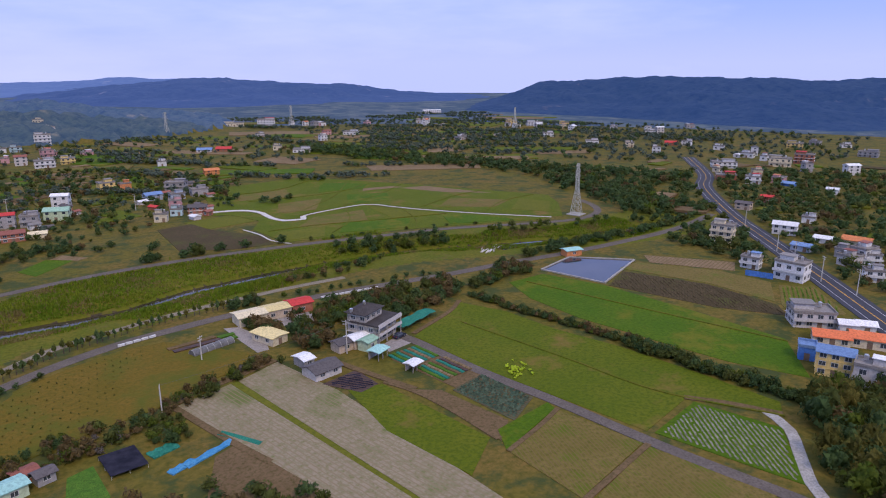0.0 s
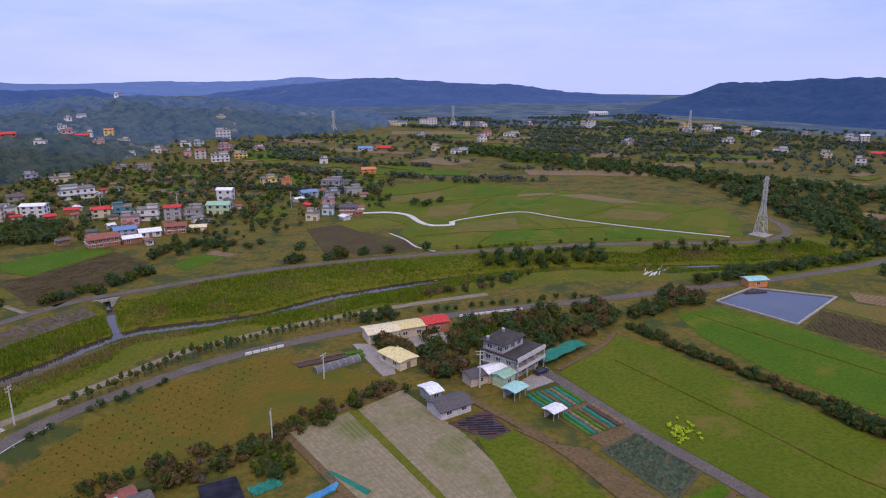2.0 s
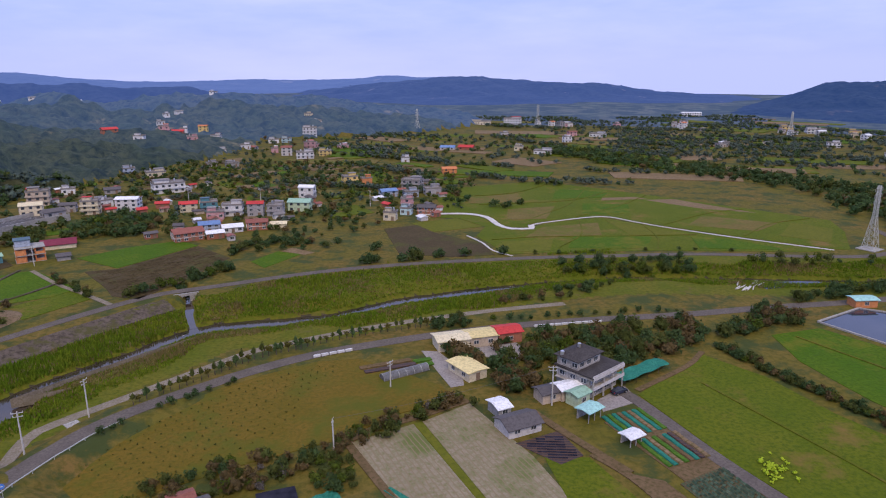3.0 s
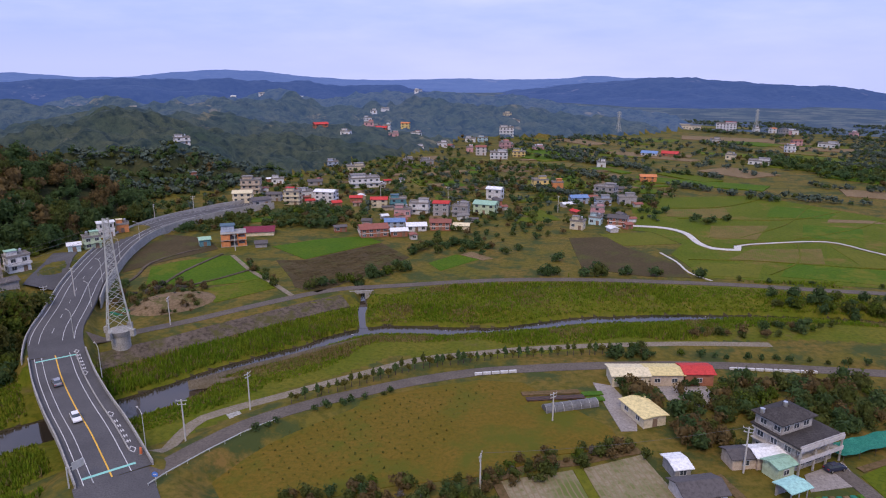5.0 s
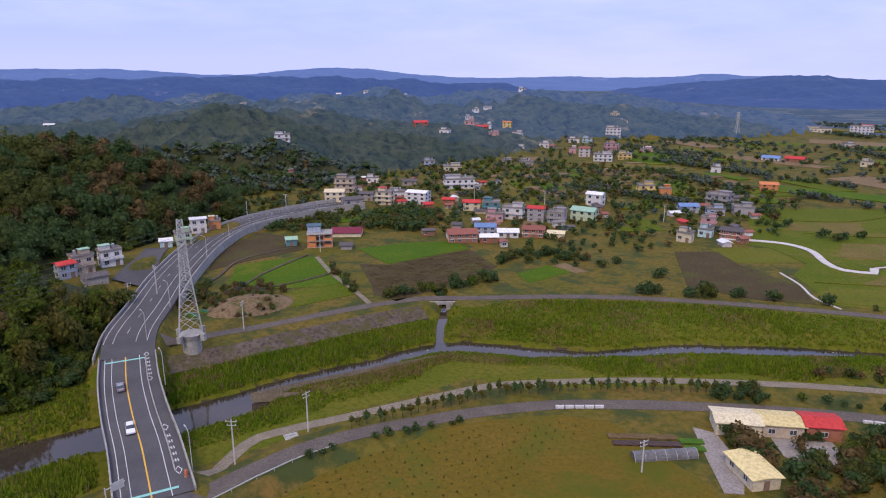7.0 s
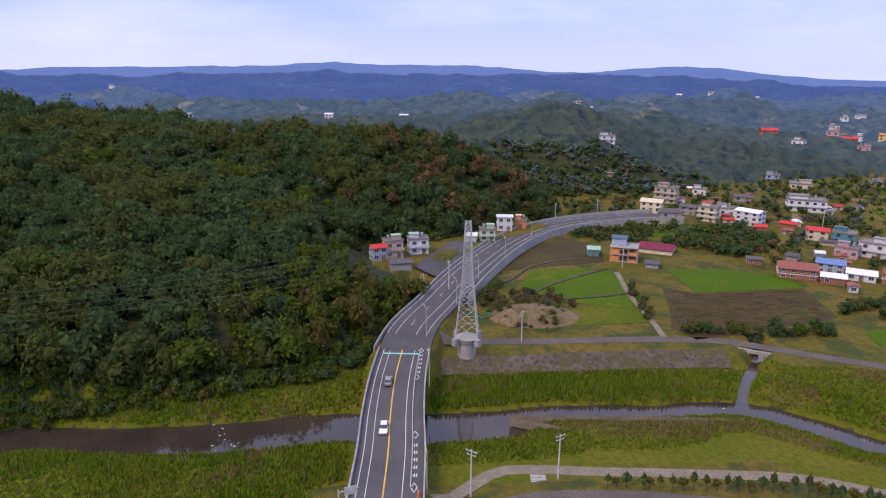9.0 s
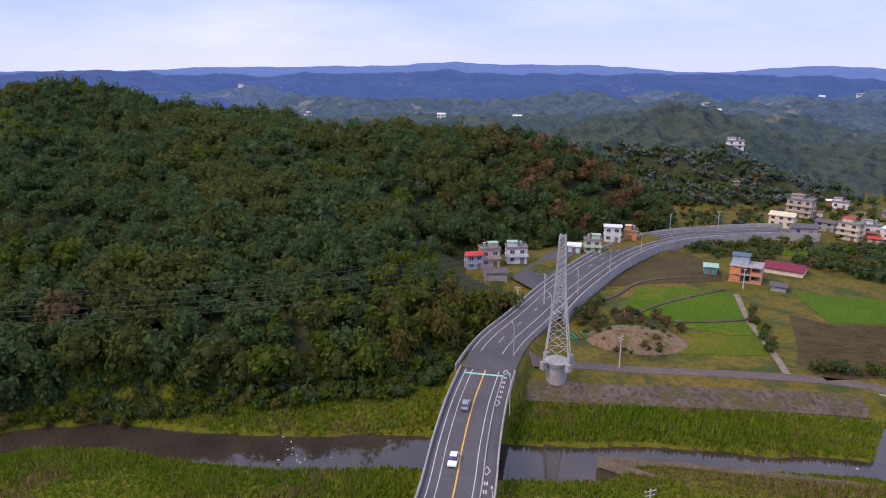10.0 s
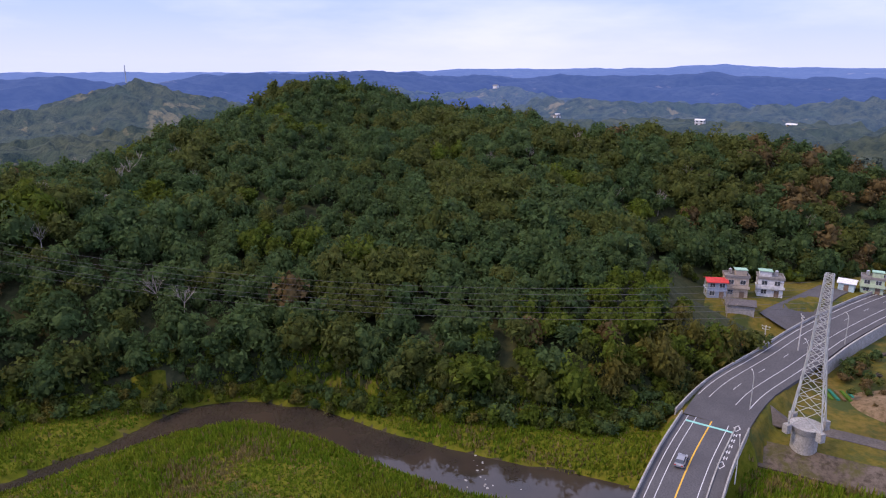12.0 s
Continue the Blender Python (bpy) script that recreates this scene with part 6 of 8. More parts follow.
grove([(141, 24), (158, 14), (150, -10), (112, -20), (104.5, -2), (117, 10.5), (123, 17)], 3.6, 2.0, 4.0, (3, 5, 1, 1, 0, 0, 4), tall=(1.1, 1.6), lift=0.9)
belt([(267, 170), (252, 145), (240, 130)], 8, 4, 1.8, 3.4, MIXED)
for x, y in ((28, 237), (45, 240), (39.4, 236.5), (45.5, 237), (54.5, 238.5), (31, 256), (25, 236), (113, 330), (106, 333), (122, 335), (110, 327), (82, 237), (66, 238)):
    plant([x, x + 1.8], [y, y + 0.8], 2.2, 3.2, (8, 2))
belt([(98, 236), (130, 230), (165, 225), (200, 213)], 2, 7, 0.8, 1.6, (4, 4))
grove([(100, 208), (128, 200), (150, 200), (150, 214), (120, 218), (95, 219)], 4.2, 1.6, 3.0, (6, 3, 1))
grove([(165, 206), (210, 190), (240, 186), (255, 196), (215, 198), (180, 210)], 5, 1.4, 2.6, (3, 4, 3), share=0.5)
belt([(-92, 245), (-84, 234), (-76, 224), (-70, 214.5)], 2.0, 2.2, 1.0, 2.0, (5, 4, 0, 1))
belt([(-56, 213), (-47, 223), (-38, 231), (-27, 241)], 3.5, 2.6, 1.6, 2.8, (7, 3, 0.5))
belt([(-27, 262), (-22, 274), (-11, 276), (2, 272)], 4, 3.2, 1.5, 2.8, (5, 4, 0.5, 0.5))
grove([(-104, 303), (-70, 305), (-66, 326), (-74, 345), (-92, 352), (-102, 340)], 4.0, 2.0, 3.8, (7, 3, 0.5, 0.5))
grove([(-111, 183), (-115, 207), (-100, 213), (-86, 191), (-86, 184), (-96, 180)], 2.4, 0.7, 1.5, (2, 2, 0, 5, 1), share=0.45, lift=1.6)
belt([(-113, 196), (-112, 207), (-103, 213), (-95, 209)], 3, 2.2, 0.9, 1.8, (1, 2, 0, 6, 2), lift=1.0)
belt([(-117, 193), (-122, 202), (-127, 212)], 2.5, 2.4, 1.4, 2.6, (5, 4, 0, 1))
belt([(-80, 190), (-72, 198), (-64, 206)], 1.6, 2.2, 1.2, 2.0, (6, 3))
belt([(-54.5, 103), (-45.1, 114), (-35.7, 124.5), (-26, 132.5), (-17.5, 138.5)], 1.0, 2.2, 0.8, 1.5, (6, 3), clear=0.4)
belt([(44, 166), (56, 169), (68, 178), (80, 182), (95, 186), (108, 190)], 4.5, 3.2, 1.2, 2.3, (5, 3, 1, 2), clear=0.8)
belt([(40, 163.5), (46, 165)], 2.5, 2.0, 1.6, 2.4, (8, 1), clear=0.5)
belt([(62, 164), (90, 163.5), (118, 161)], 1.2, 4, 0.8, 1.5, (5, 3), clear=0.5)
grove([(-6, 70), (8, 66), (30, 45), (36, 25), (0, 30), (-22, 60)], 3.6, 1.0, 2.6, (5, 4, 1, 2), share=0.5)
grove([(-2, 90), (6, 98), (10, 92), (6, 84)], 2.4, 0.9, 1.8, (4, 4, 3))
grove([(-150, 292), (-146, 318), (-120, 330), (-112, 300), (-128, 288)], 4, 1.6, 3.2, (6, 3, 0.5, 1))
# woods among the houses
grove([(-180, 330), (-60, 300), (90, 330), (120, 420), (60, 520), (-100, 560), (-240, 460)], 5.4, 1.3, 3.3, (5, 4, 1.0, 1.4, 0, 2), share=0.55)
grove([(-30, 262), (12, 262), (40, 300), (20, 350), (-20, 330)], 5.5, 1.0, 2.4, (6, 4, 0.8, 1.2), share=0.6)
# sixth weight: leaves with haze in their colour, heaviest far out
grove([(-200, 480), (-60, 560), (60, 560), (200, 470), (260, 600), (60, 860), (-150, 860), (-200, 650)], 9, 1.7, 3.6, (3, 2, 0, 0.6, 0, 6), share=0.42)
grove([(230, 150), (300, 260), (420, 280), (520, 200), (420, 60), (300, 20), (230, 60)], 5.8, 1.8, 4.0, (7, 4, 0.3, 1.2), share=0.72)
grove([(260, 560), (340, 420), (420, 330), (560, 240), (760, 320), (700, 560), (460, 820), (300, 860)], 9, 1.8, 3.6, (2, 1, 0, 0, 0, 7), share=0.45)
for k in range(70):  # lines of trees between the far fields
    x, y = rng.uniform(60, 650), rng.uniform(380, 900)
    a = rng.normal(2.4, 0.25)
    n = rng.uniform(40, 110)
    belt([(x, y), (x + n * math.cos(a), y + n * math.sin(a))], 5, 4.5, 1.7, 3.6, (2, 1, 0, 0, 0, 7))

pl, spc = np.vstack(veg["places"]), np.concatenate(veg["species"])
close = np.hypot(pl[:, 0], pl[:, 1] - 40) < 260
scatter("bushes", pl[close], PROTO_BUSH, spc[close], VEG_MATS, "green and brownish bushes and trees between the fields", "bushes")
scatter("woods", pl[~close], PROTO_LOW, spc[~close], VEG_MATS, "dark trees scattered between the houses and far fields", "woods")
print("plants", len(pl))

# young trees in a row beside the river path, each one by itself
tree_protos = []
for kind, leaf in ((0, "leaf_dark"), (1, "leaf_bamboo"), (0, "leaf_olive")):
    th = tagged(new("young_tree"), "young conical evergreen tree planted beside the path" if kind == 0 else "small round yellow-green shrub tree beside the path", "tree", group="row of young trees")
    th.location = (0, 0, -60)
    bm = bmesh.new()
    cone(bm, 0, 0, -0.2, 0.9, 0.10, 0.06, 6)
    part("trunk", bm, "bark", th)
    v, f = crown(rng, 60, 5, 1.5 if kind == 0 else 0.9, ICO1, 0.22, 0.45)
    v = v * (0.95 if kind == 0 else 1.05)
    if kind == 0:
        v[:, :2] *= np.clip(1.25 - (v[:, 2:3] + 1) * 0.4, 0.25, 1.2)
    v[:, 2] += 1.5 if kind == 0 else 1.1
    ob = new("crown", big_mesh("crown", v, f, [leaf]))
    ob.parent = th
    tree_protos.append(th)
young = curve_points([(-40, 129), (-35.1, 133.2), (-26, 141.2), (-13.4, 150.9), (0.7, 156.8), (15.5, 161.6), (30.4, 164.0), (40, 165)], 1.9)
for i, (x, y) in enumerate(young):
    p = tree_protos[1] if i % 3 == 1 else tree_protos[rng.choice([0, 2])]
    s = rng.uniform(1.05, 1.6)
    o = copy_thing(p, pose(x + rng.uniform(-0.3, 0.3), y + rng.uniform(-0.3, 0.3), land1(x, y), 0, 0, rng.uniform(0, 360)))
    o.scale = (s, s, s * rng.uniform(0.9, 1.2))
for p in tree_protos:
    for o in (*p.children_recursive, p):
        bpy.data.objects.remove(o)

# saplings of the orchard in their grid
sap = [crown(rng, 10, 3, 1.0, ICO1, 0.4) for _ in range(4)]
ORCHARD = [(-47, 101), (-40, 115), (-30, 125), (-18, 133.5), (-5, 141), (12, 143.5), (0, 128), (-5, 112), (-25, 97)]
a = radians(38)
u, v = np.meshgrid(np.arange(-45, 45, 2.6), np.arange(-45, 45, 2.6))
sx, sy = (-18 + u * math.cos(a) - v * math.sin(a)).ravel(), (120 + u * math.sin(a) + v * math.cos(a)).ravel()
ok = inside(sx, sy, ORCHARD)
sx, sy = sx[ok] + rng.uniform(-0.2, 0.2, ok.sum()), sy[ok] + rng.uniform(-0.2, 0.2, ok.sum())
scatter("saplings", np.stack([sx, sy, np.full(len(sx), 0.35), rng.uniform(0.16, 0.32, len(sx)), np.ones(len(sx))], 1), sap, rng.randint(0, 2, len(sx)), ["leaf_bamboo", "leaf_olive"], "rows of small orchard saplings in the meadow", "saplings")

# ---------------------------------------------------------------- reeds and tall grass on the river banks


def blades(x, y, z, h, w, lean=0.35):
    """Three bent blades of grass a tuft, as joined triangles."""
    n = len(x)
    vs, fs = [], []
    for k in range(4):
        a = rng.uniform(0, 6.283, n)
        hh, ww = h * rng.uniform(0.6, 1.1, n), w * rng.uniform(0.7, 1.3, n)
        ox, oy = x + rng.uniform(-0.5, 0.5, n), y + rng.uniform(-0.5, 0.5, n)
        dx, dy = np.cos(a), np.sin(a)
        base1, base2 = np.stack([ox - dy * ww, oy + dx * ww, z - 0.2], 1), np.stack([ox + dy * ww, oy - dx * ww, z - 0.2], 1)
        tip = np.stack([ox + dx * hh * lean, oy + dy * hh * lean, z + hh], 1)
        vs.append(np.stack([base1, base2, tip], 1).reshape(-1, 3))
    vs = np.vstack(vs)
    return vs, np.arange(len(vs)).reshape(-1, 3)


def tufts(name, x, y, h, w, mats, kinds, label):
    v, f = blades(x, y, land(x, y), h, w)
    ob = new(name, big_mesh(name, v, f, mats, np.tile(kinds, 4)))
    return tagged(ob, label, "grass", kind="stuff")


x, y = jitter_grid(-166, 250, -12, 240, 0.62)
d, k = to_line(x, y, RIVER)
d -= np.interp(k, np.arange(len(RIVER)), RIVER[:, 2])
ds = to_line(x, y, STREAM)[0]
dn, ds2, dp = to_line(x, y, LEVEE_N)[0], to_line(x, y, LEVEE_S)[0], to_line(x, y, PATH_S)[0]
flat = inside(x, y, REED_FLAT)
reach = 15 + 7 * fbm(x, y, 30, 2, 41) + 16 * ((dn < ds2) & (x > -40) & (x < 130))
margin = inside(x, y, [(-160, 60), (-142, 66), (-126, 80), (-108, 98), (-98, 118), (-104, 136), (-122, 141), (-124, 124), (-134, 110), (-144, 97), (-158, 78)])
wedge = margin | inside(x, y, [(-166, 36), (-165, 0), (-100, -10), (-62, 60), (-75, 92), (-112, 90), (-140, 66)])
ok = (((d > 1.2) & (d < reach)) | (wedge & (d > 0.8)) | (flat & (d > 0.8))) & (ds > 1.9) & (dn > 4.0) & (ds2 > 3.2) & (dp > 2.0) & ~near_road(x, y, 1.2) & (ridge_height(x, y, NEAR_HILL) < 4)
SAND = [(-66, 143), (-58, 151), (-44, 163.5), (-32, 175), (-14, 178), (-10, 172), (-30, 160), (-52, 144)]
ok &= (rng.rand(len(x)) < 0.85 - 0.3 * (y > 200))
x, y = x[ok], y[ok]
kinds = np.where((fbm(x, y, 14, 3, 51) + rng.normal(0, 0.25, len(x)) > 0.8) | (inside(x, y, SAND) & (rng.rand(len(x)) < 0.8)) | (rng.rand(len(x)) < 0.07), 1, 0)
print("tufts", len(x))
tufts("reeds", x, y, 0.9 + 0.7 * np.clip(fbm(x, y, 20, 2, 61) + 0.5, 0, 1.2) * smooth((to_line(x, y, RIVER)[0] - 4) / 7) + 0.5 * inside(x, y, REED_FLAT) - 0.35, 0.24, ["reed", "reed_dry"], kinds, "tall yellow-green reeds and grass along the river banks")

# ---------------------------------------------------------------- the farmhouse and its yard


def hip_roof(x0, y0, x1, y1, z, rise, over=0.7):
    """A low tent roof with deep eaves."""
    bm = bmesh.new()
    x0, y0, x1, y1 = x0 - over, y0 - over, x1 + over, y1 + over
    cx, cy = (x0 + x1) / 2, (y0 + y1) / 2
    k = max(0.0, (x1 - x0) - (y1 - y0)) / 2
    lo = [bm.verts.new((x, y, z)) for x, y in ((x0, y0), (x1, y0), (x1, y1), (x0, y1))]
    up = [bm.verts.new((x, y, z + 0.2)) for x, y in ((x0, y0), (x1, y0), (x1, y1), (x0, y1))]
    a, b1 = bm.verts.new((cx - k - 0.05, cy, z + rise)), bm.verts.new((cx + k + 0.05, cy, z + rise))
    bm.faces.new(lo[::-1])
    for i in range(4):
        j = (i + 1) % 4
        bm.faces.new((lo[i], lo[j], up[j], up[i]))
    bm.faces.new((up[0], up[1], b1, a))
    bm.faces.new((up[1], up[2], b1))
    bm.faces.new((up[2], up[3], a, b1))
    bm.faces.new((up[3], up[0], a))
    return bm


MAT["villa_roof"] = material("villa_roof", (0.055, 0.05, 0.05), (0.085, 0.078, 0.076), (0.04, 0.037, 0.037), scale=0.4, fine=2.5, bump=0.3)
MAT["villa_wall"] = material("villa_wall", (0.36, 0.34, 0.31), (0.44, 0.42, 0.385), (0.22, 0.205, 0.19), scale=0.35, fine=1.2, bump=0.1)
villa = tagged(new("farmhouse"), "weathered grey three-storey farmhouse with dark tent roof and balconies", "house")
villa.matrix_world = pose(67.6, 117.6, 0.1, 0, 0, 30) @ Matrix.Diagonal((1, 1, 0.94, 1))
W, D = 11.2, 9.8
part("wall", boxm(-W / 2, -D / 2, -0.4, W / 2, D / 2, 6.0), "villa_wall", villa)
part("upper_wall", boxm(-W / 2, -D / 2 + 3.6, 6.3, W / 2 - 2.2, D / 2, 8.8), "villa_wall", villa)
part("roof", hip_roof(-W / 2, -D / 2 + 3.6, W / 2 - 2.2, D / 2, 8.8, 1.9), "villa_roof", villa, "dark grey hipped tile roof")
part("terrace", boxm(-W / 2 - 0.7, -D / 2 - 1.5, 5.98, W / 2 + 0.7, D / 2 + 0.5, 6.3), "villa_roof", villa, "dark flat terrace above the second storey")
for z0 in (2.9, 5.5):
    part("balcony", boxm(-W / 2 - 0.7, -D / 2 - 1.6, z0, W / 2 + 0.7, -D / 2, z0 + 0.18), "villa_wall", villa)
    part("parapet", boxm(-W / 2 - 0.7, -D / 2 - 1.72, z0 + 0.0, W / 2 + 0.7, -D / 2 - 1.58, z0 + 0.95), "wall_greywhite", villa)
    part("band", boxm(-W / 2 - 0.75, -D / 2, z0, -W / 2 - 0.02, D / 2, z0 + 0.2), "villa_wall", villa)
part("terrace_rail", boxm(-W / 2 - 0.7, -D / 2 - 1.5, 6.3, W / 2 + 0.7, -D / 2 - 1.35, 6.75), "wall_greywhite", villa)
for x in (-W / 2 - 0.4, -1.8, 1.8, W / 2 + 0.4):
    part("post", boxm(x - 0.16, -D / 2 - 1.55, 0, x + 0.16, -D / 2 - 1.25, 5.98), "villa_wall", villa)
for z0 in (0.9, 3.8):
    for i in range(4):
        add_window(villa, 1.9, 1.4, pose(-4.0 + i * 2.7, -D / 2 - 0.01, z0), True)
    for i in range(3):
        add_window(villa, 1.4, 1.2, pose(0, 0, 0, 0, 0, -90) @ pose(-3.2 + i * 3.2, -W / 2 - 0.01, z0), True)
for i in range(3):
    add_window(villa, 1.5, 1.1, pose(-4.1 + i * 2.8, -D / 2 + 3.59, 7.0), True)
for i in range(2):
    add_window(villa, 1.4, 1.1, pose(0, 0, 0, 0, 0, -90) @ pose(-2.8 + i * 3.2, -W / 2 - 0.01, 7.0), True)
bm = cone(bmesh.new(), -1.2, 1.8, 10.4, 11.6, 0.45, 0.45, 10)
part("water_tank", bm, "steel", villa, "steel water tank on the roof")
bm = cone(bmesh.new(), -5.5, 3.5, 9.1, 10.2, 0.5, 0.5, 10)
part("water_tank", bm, "steel", villa, "steel water tank on the roof")


def shed(x, y, w, d, h, turn, wall, roof, label, rise=0.5, open_front=False):
    """A low lean building with pitched sheet roof; posts in place of a front wall where it is open."""
    th = tagged(new("shed"), label, "shed")
    th.matrix_world = pose(x, y, land1(x, y), 0, 0, turn)
    if open_front:
        for sx in (-1, 0, 1):
            for sy in (-1, 1):
                part("post", boxm(sx * (w / 2 - 0.2) - 0.08, sy * (d / 2 - 0.2) - 0.08, -0.2, sx * (w / 2 - 0.2) + 0.08, sy * (d / 2 - 0.2) + 0.08, h), "wall_grey", th)
        part("back_wall", boxm(-w / 2, d / 2 - 0.15, -0.2, w / 2, d / 2, h), wall, th)
    else:
        part("wall", wall_gable(w, d, h, rise), wall, th)
        for i in range(max(1, int(w / 4))):
            add_window(th, 1.3, 1.0, pose(-w / 2 + (i + 0.5) * w / max(1, int(w / 4)), -d / 2 - 0.01, 1.0), True)
        part("door", boxm(w / 2 - 0.02, -0.6, 0, w / 2 + 0.05, 0.6, 2.0), "door_paint", th)
    part("roof", gable_roof(w, d, h, rise), roof, th)
    return th


shed(44.4, 101.1, 8.2, 6.2, 2.2, 14, "wall_greywhite", "roof_grey_tile", "low farm cottage under a mottled grey tile roof", 1.1)
shed(42.5, 108.8, 3.2, 5.0, 2.4, 14, "wall_grey", "roof_white_metal", "small lean-to shed with pale metal roof")
shed(55.8, 112.8, 5.5, 4.2, 2.6, 12, "wall_tan", "roof_grey_tile", "plaster outbuilding with an old grey roof", 0.7)
shed(60.9, 113.3, 6.0, 4.2, 2.9, 12, "wall_tan", "roof_white_metal", "outbuilding under a bright white metal roof", 0.6)
shed(61.9, 109.5, 4.4, 3.6, 2.9, 28, "wall_palegreen", "roof_green_metal", "pale green sheet-metal shed beside the farmhouse", 0.5)
shed(61.6, 102.2, 4.6, 3.4, 2.6, 28, "wall_grey", "roof_aqua_metal", "open shelter with an aqua metal roof", 0.3, True)
shed(65.9, 90.3, 3.6, 2.8, 2.2, 20, "wall_tan", "roof_white_metal", "small garden shelter with white roof", 0.25, True)
shed(40.2, 148.5, 9.0, 6.5, 3.0, 4, "wall_cream", "roof_cream_metal", "long farm barn under a pale yellow roof", 0.6)
shed(49.0, 149.5, 8.5, 6.0, 3.0, 4, "wall_tan", "roof_yellow_metal", "long farm barn under a rusty cream roof", 0.6)
shed(57.2, 150.2, 7.0, 6.0, 3.2, 4, "wall_brick", "roof_red_metal", "farm barn under a bright red metal roof", 0.7)
shed(40.4, 130.4, 9.2, 5.6, 2.5, -68, "wall_cream", "roof_yellow_metal", "low farm building under a yellow metal roof", 0.25)
shed(-26.0, 83.0, 5.0, 4.0, 2.6, 20, "wall_palegreen", "roof_aqua_metal", "small hut with a pale green metal roof", 0.4)
shed(-20.3, 85.3, 3.4, 2.6, 2.2, 20, "wall_grey", "roof_grey_tile", "small grey garden hut", 0.5)
shed(-23.5, 87.9, 4.0, 3.0, 2.0, 20, "wall_brick", "roof_brown_tile", "low red-brown garden hut", 0.4)
field("farm_yard", [(31.5, 147), (36, 145.5), (39.5, 133), (38, 124), (34.5, 123.5), (33, 134)], "yard", "pale concrete farm track", "yard")
field("farm_yard", [(47, 146), (59, 147), (60, 140), (55, 136), (48, 139)], "yard", "pale farm yard behind the trees", "yard")

# poly tunnel and seed beds beside the orchard
MAT["film"] = material("film", (0.13, 0.13, 0.135), (0.20, 0.20, 0.20), (0.09, 0.09, 0.09), scale=0.5, fine=2, rough=0.35, bump=0.1)
MAT["net_green"] = material("net_green", (0.02, 0.16, 0.11), (0.04, 0.22, 0.15), (0.015, 0.12, 0.09), scale=0.5, fine=3, bump=0.2)
MAT["tarp_blue"] = material("tarp_blue", (0.05, 0.22, 0.42), (0.10, 0.30, 0.48), (0.04, 0.18, 0.34), scale=0.6, fine=3)
MAT["net_black"] = material("net_black", (0.012, 0.013, 0.022), (0.03, 0.03, 0.045), None, scale=0.4, bump=0.1)
MAT["veg_green"] = material("veg_green", (0.05, 0.13, 0.015), (0.09, 0.18, 0.02), (0.04, 0.09, 0.012), scale=0.6, fine=3)
MAT["rapeseed"] = material("rapeseed", (0.30, 0.42, 0.02), (0.42, 0.50, 0.03), (0.22, 0.34, 0.02), scale=0.8, fine=3)
tunnel = tagged(new("poly_tunnel"), "long low seedling tunnel under grey plastic film", "greenhouse")
tunnel.matrix_world = pose(24.6, 133.6, 0.1, 0, 0, 19)
bm = bmesh.new()
arcs = [[bm.verts.new((x, 1.5 * math.cos(t), 1.5 * math.sin(t))) for t in np.linspace(0, math.pi, 9)] for x in np.linspace(-6.5, 6.5, 13)]
for r0, r1 in zip(arcs, arcs[1:]):
    for i in range(8):
        bm.faces.new((r0[i], r1[i], r1[i + 1], r0[i + 1]))
bm.faces.new(arcs[0][::-1])
bm.faces.new(arcs[-1])
part("film_cover", bm, "film", tunnel)
for x in np.linspace(-6.5, 6.5, 7):
    bm = bmesh.new()
    q = [(x, 1.53 * math.cos(t), 1.53 * math.sin(t)) for t in np.linspace(0, math.pi, 9)]
    for a, c in zip(q, q[1:]):
        bar(bm, a, c, 0.04)
    part("hoop", bm, "galv", tunnel)
for x, y, l, m in ((21.5, 137.6, 14, "black_film"), (20.5, 140.2, 14, "dug_soil"), (30.5, 140.5, 5, "veg_green"), (31, 137.8, 4, "veg_green")):
    bed = tagged(new("garden_bed"), "low garden bed beside the seedling tunnel", "garden bed")
    bed.matrix_world = pose(x, y, 0.1, 0, 0, 10)
    part("soil", boxm(-l / 2, -0.9, 0, l / 2, 0.9, 0.35), m, bed)

# vegetable garden: beds, green nets and films lying beside one another
ax = np.array((0.985, 0.17))
kinds = ("net_green", "veg_green", "net_green", "dug_soil", "net_green", "tan_field", "net_green", "veg_green")
kinds2 = ("veg_green", "net_green", "tan_field", "veg_green", "dug_soil", "net_green", "black_film", "tan_field")
for row, (o, ks, ln) in enumerate((((65.6, 97.0), kinds, 9.5), ((68.4, 85.5), kinds2, 10.5))):
    for i, m in enumerate(ks):
        p = np.array(o) + ax * (i * 1.36)
        bed = tagged(new("garden_bed"), {"net_green": "garden bed covered with green shade net", "veg_green": "garden bed of green vegetables", "black_film": "garden bed under black film"}.get(m, "garden bed of bare soil"), "garden bed",
                     group="beds of the vegetable garden")
        bed.matrix_world = pose(p[0], p[1], 0.16, 0, 0, -80)
        bm = bmesh.new()
        n = 7
        rows = [[bm.verts.new((-ln / 2 + ln * j / n, w, z + (0.06 * math.sin(j * 1.7 + i) if z > 0 else 0))) for w, z in ((-0.55, 0), (-0.42, 0.28), (0.42, 0.28), (0.55, 0))] for j in range(n + 1)]
        for r0, r1 in zip(rows, rows[1:]):
            for k in range(3):
                bm.faces.new((r0[k], r1[k], r1[k + 1], r0[k + 1]))
        bm.faces.new([r for r in rows[0]])
        bm.faces.new([r for r in rows[-1]][::-1])
        part("cover", bm, m, bed)
nets = tagged(new("shade_net"), "green shade netting on poles beside the farmhouse", "net")
nets.matrix_world = pose(83.4, 119.9, 0, 0, 0, 24)
bm = bmesh.new()
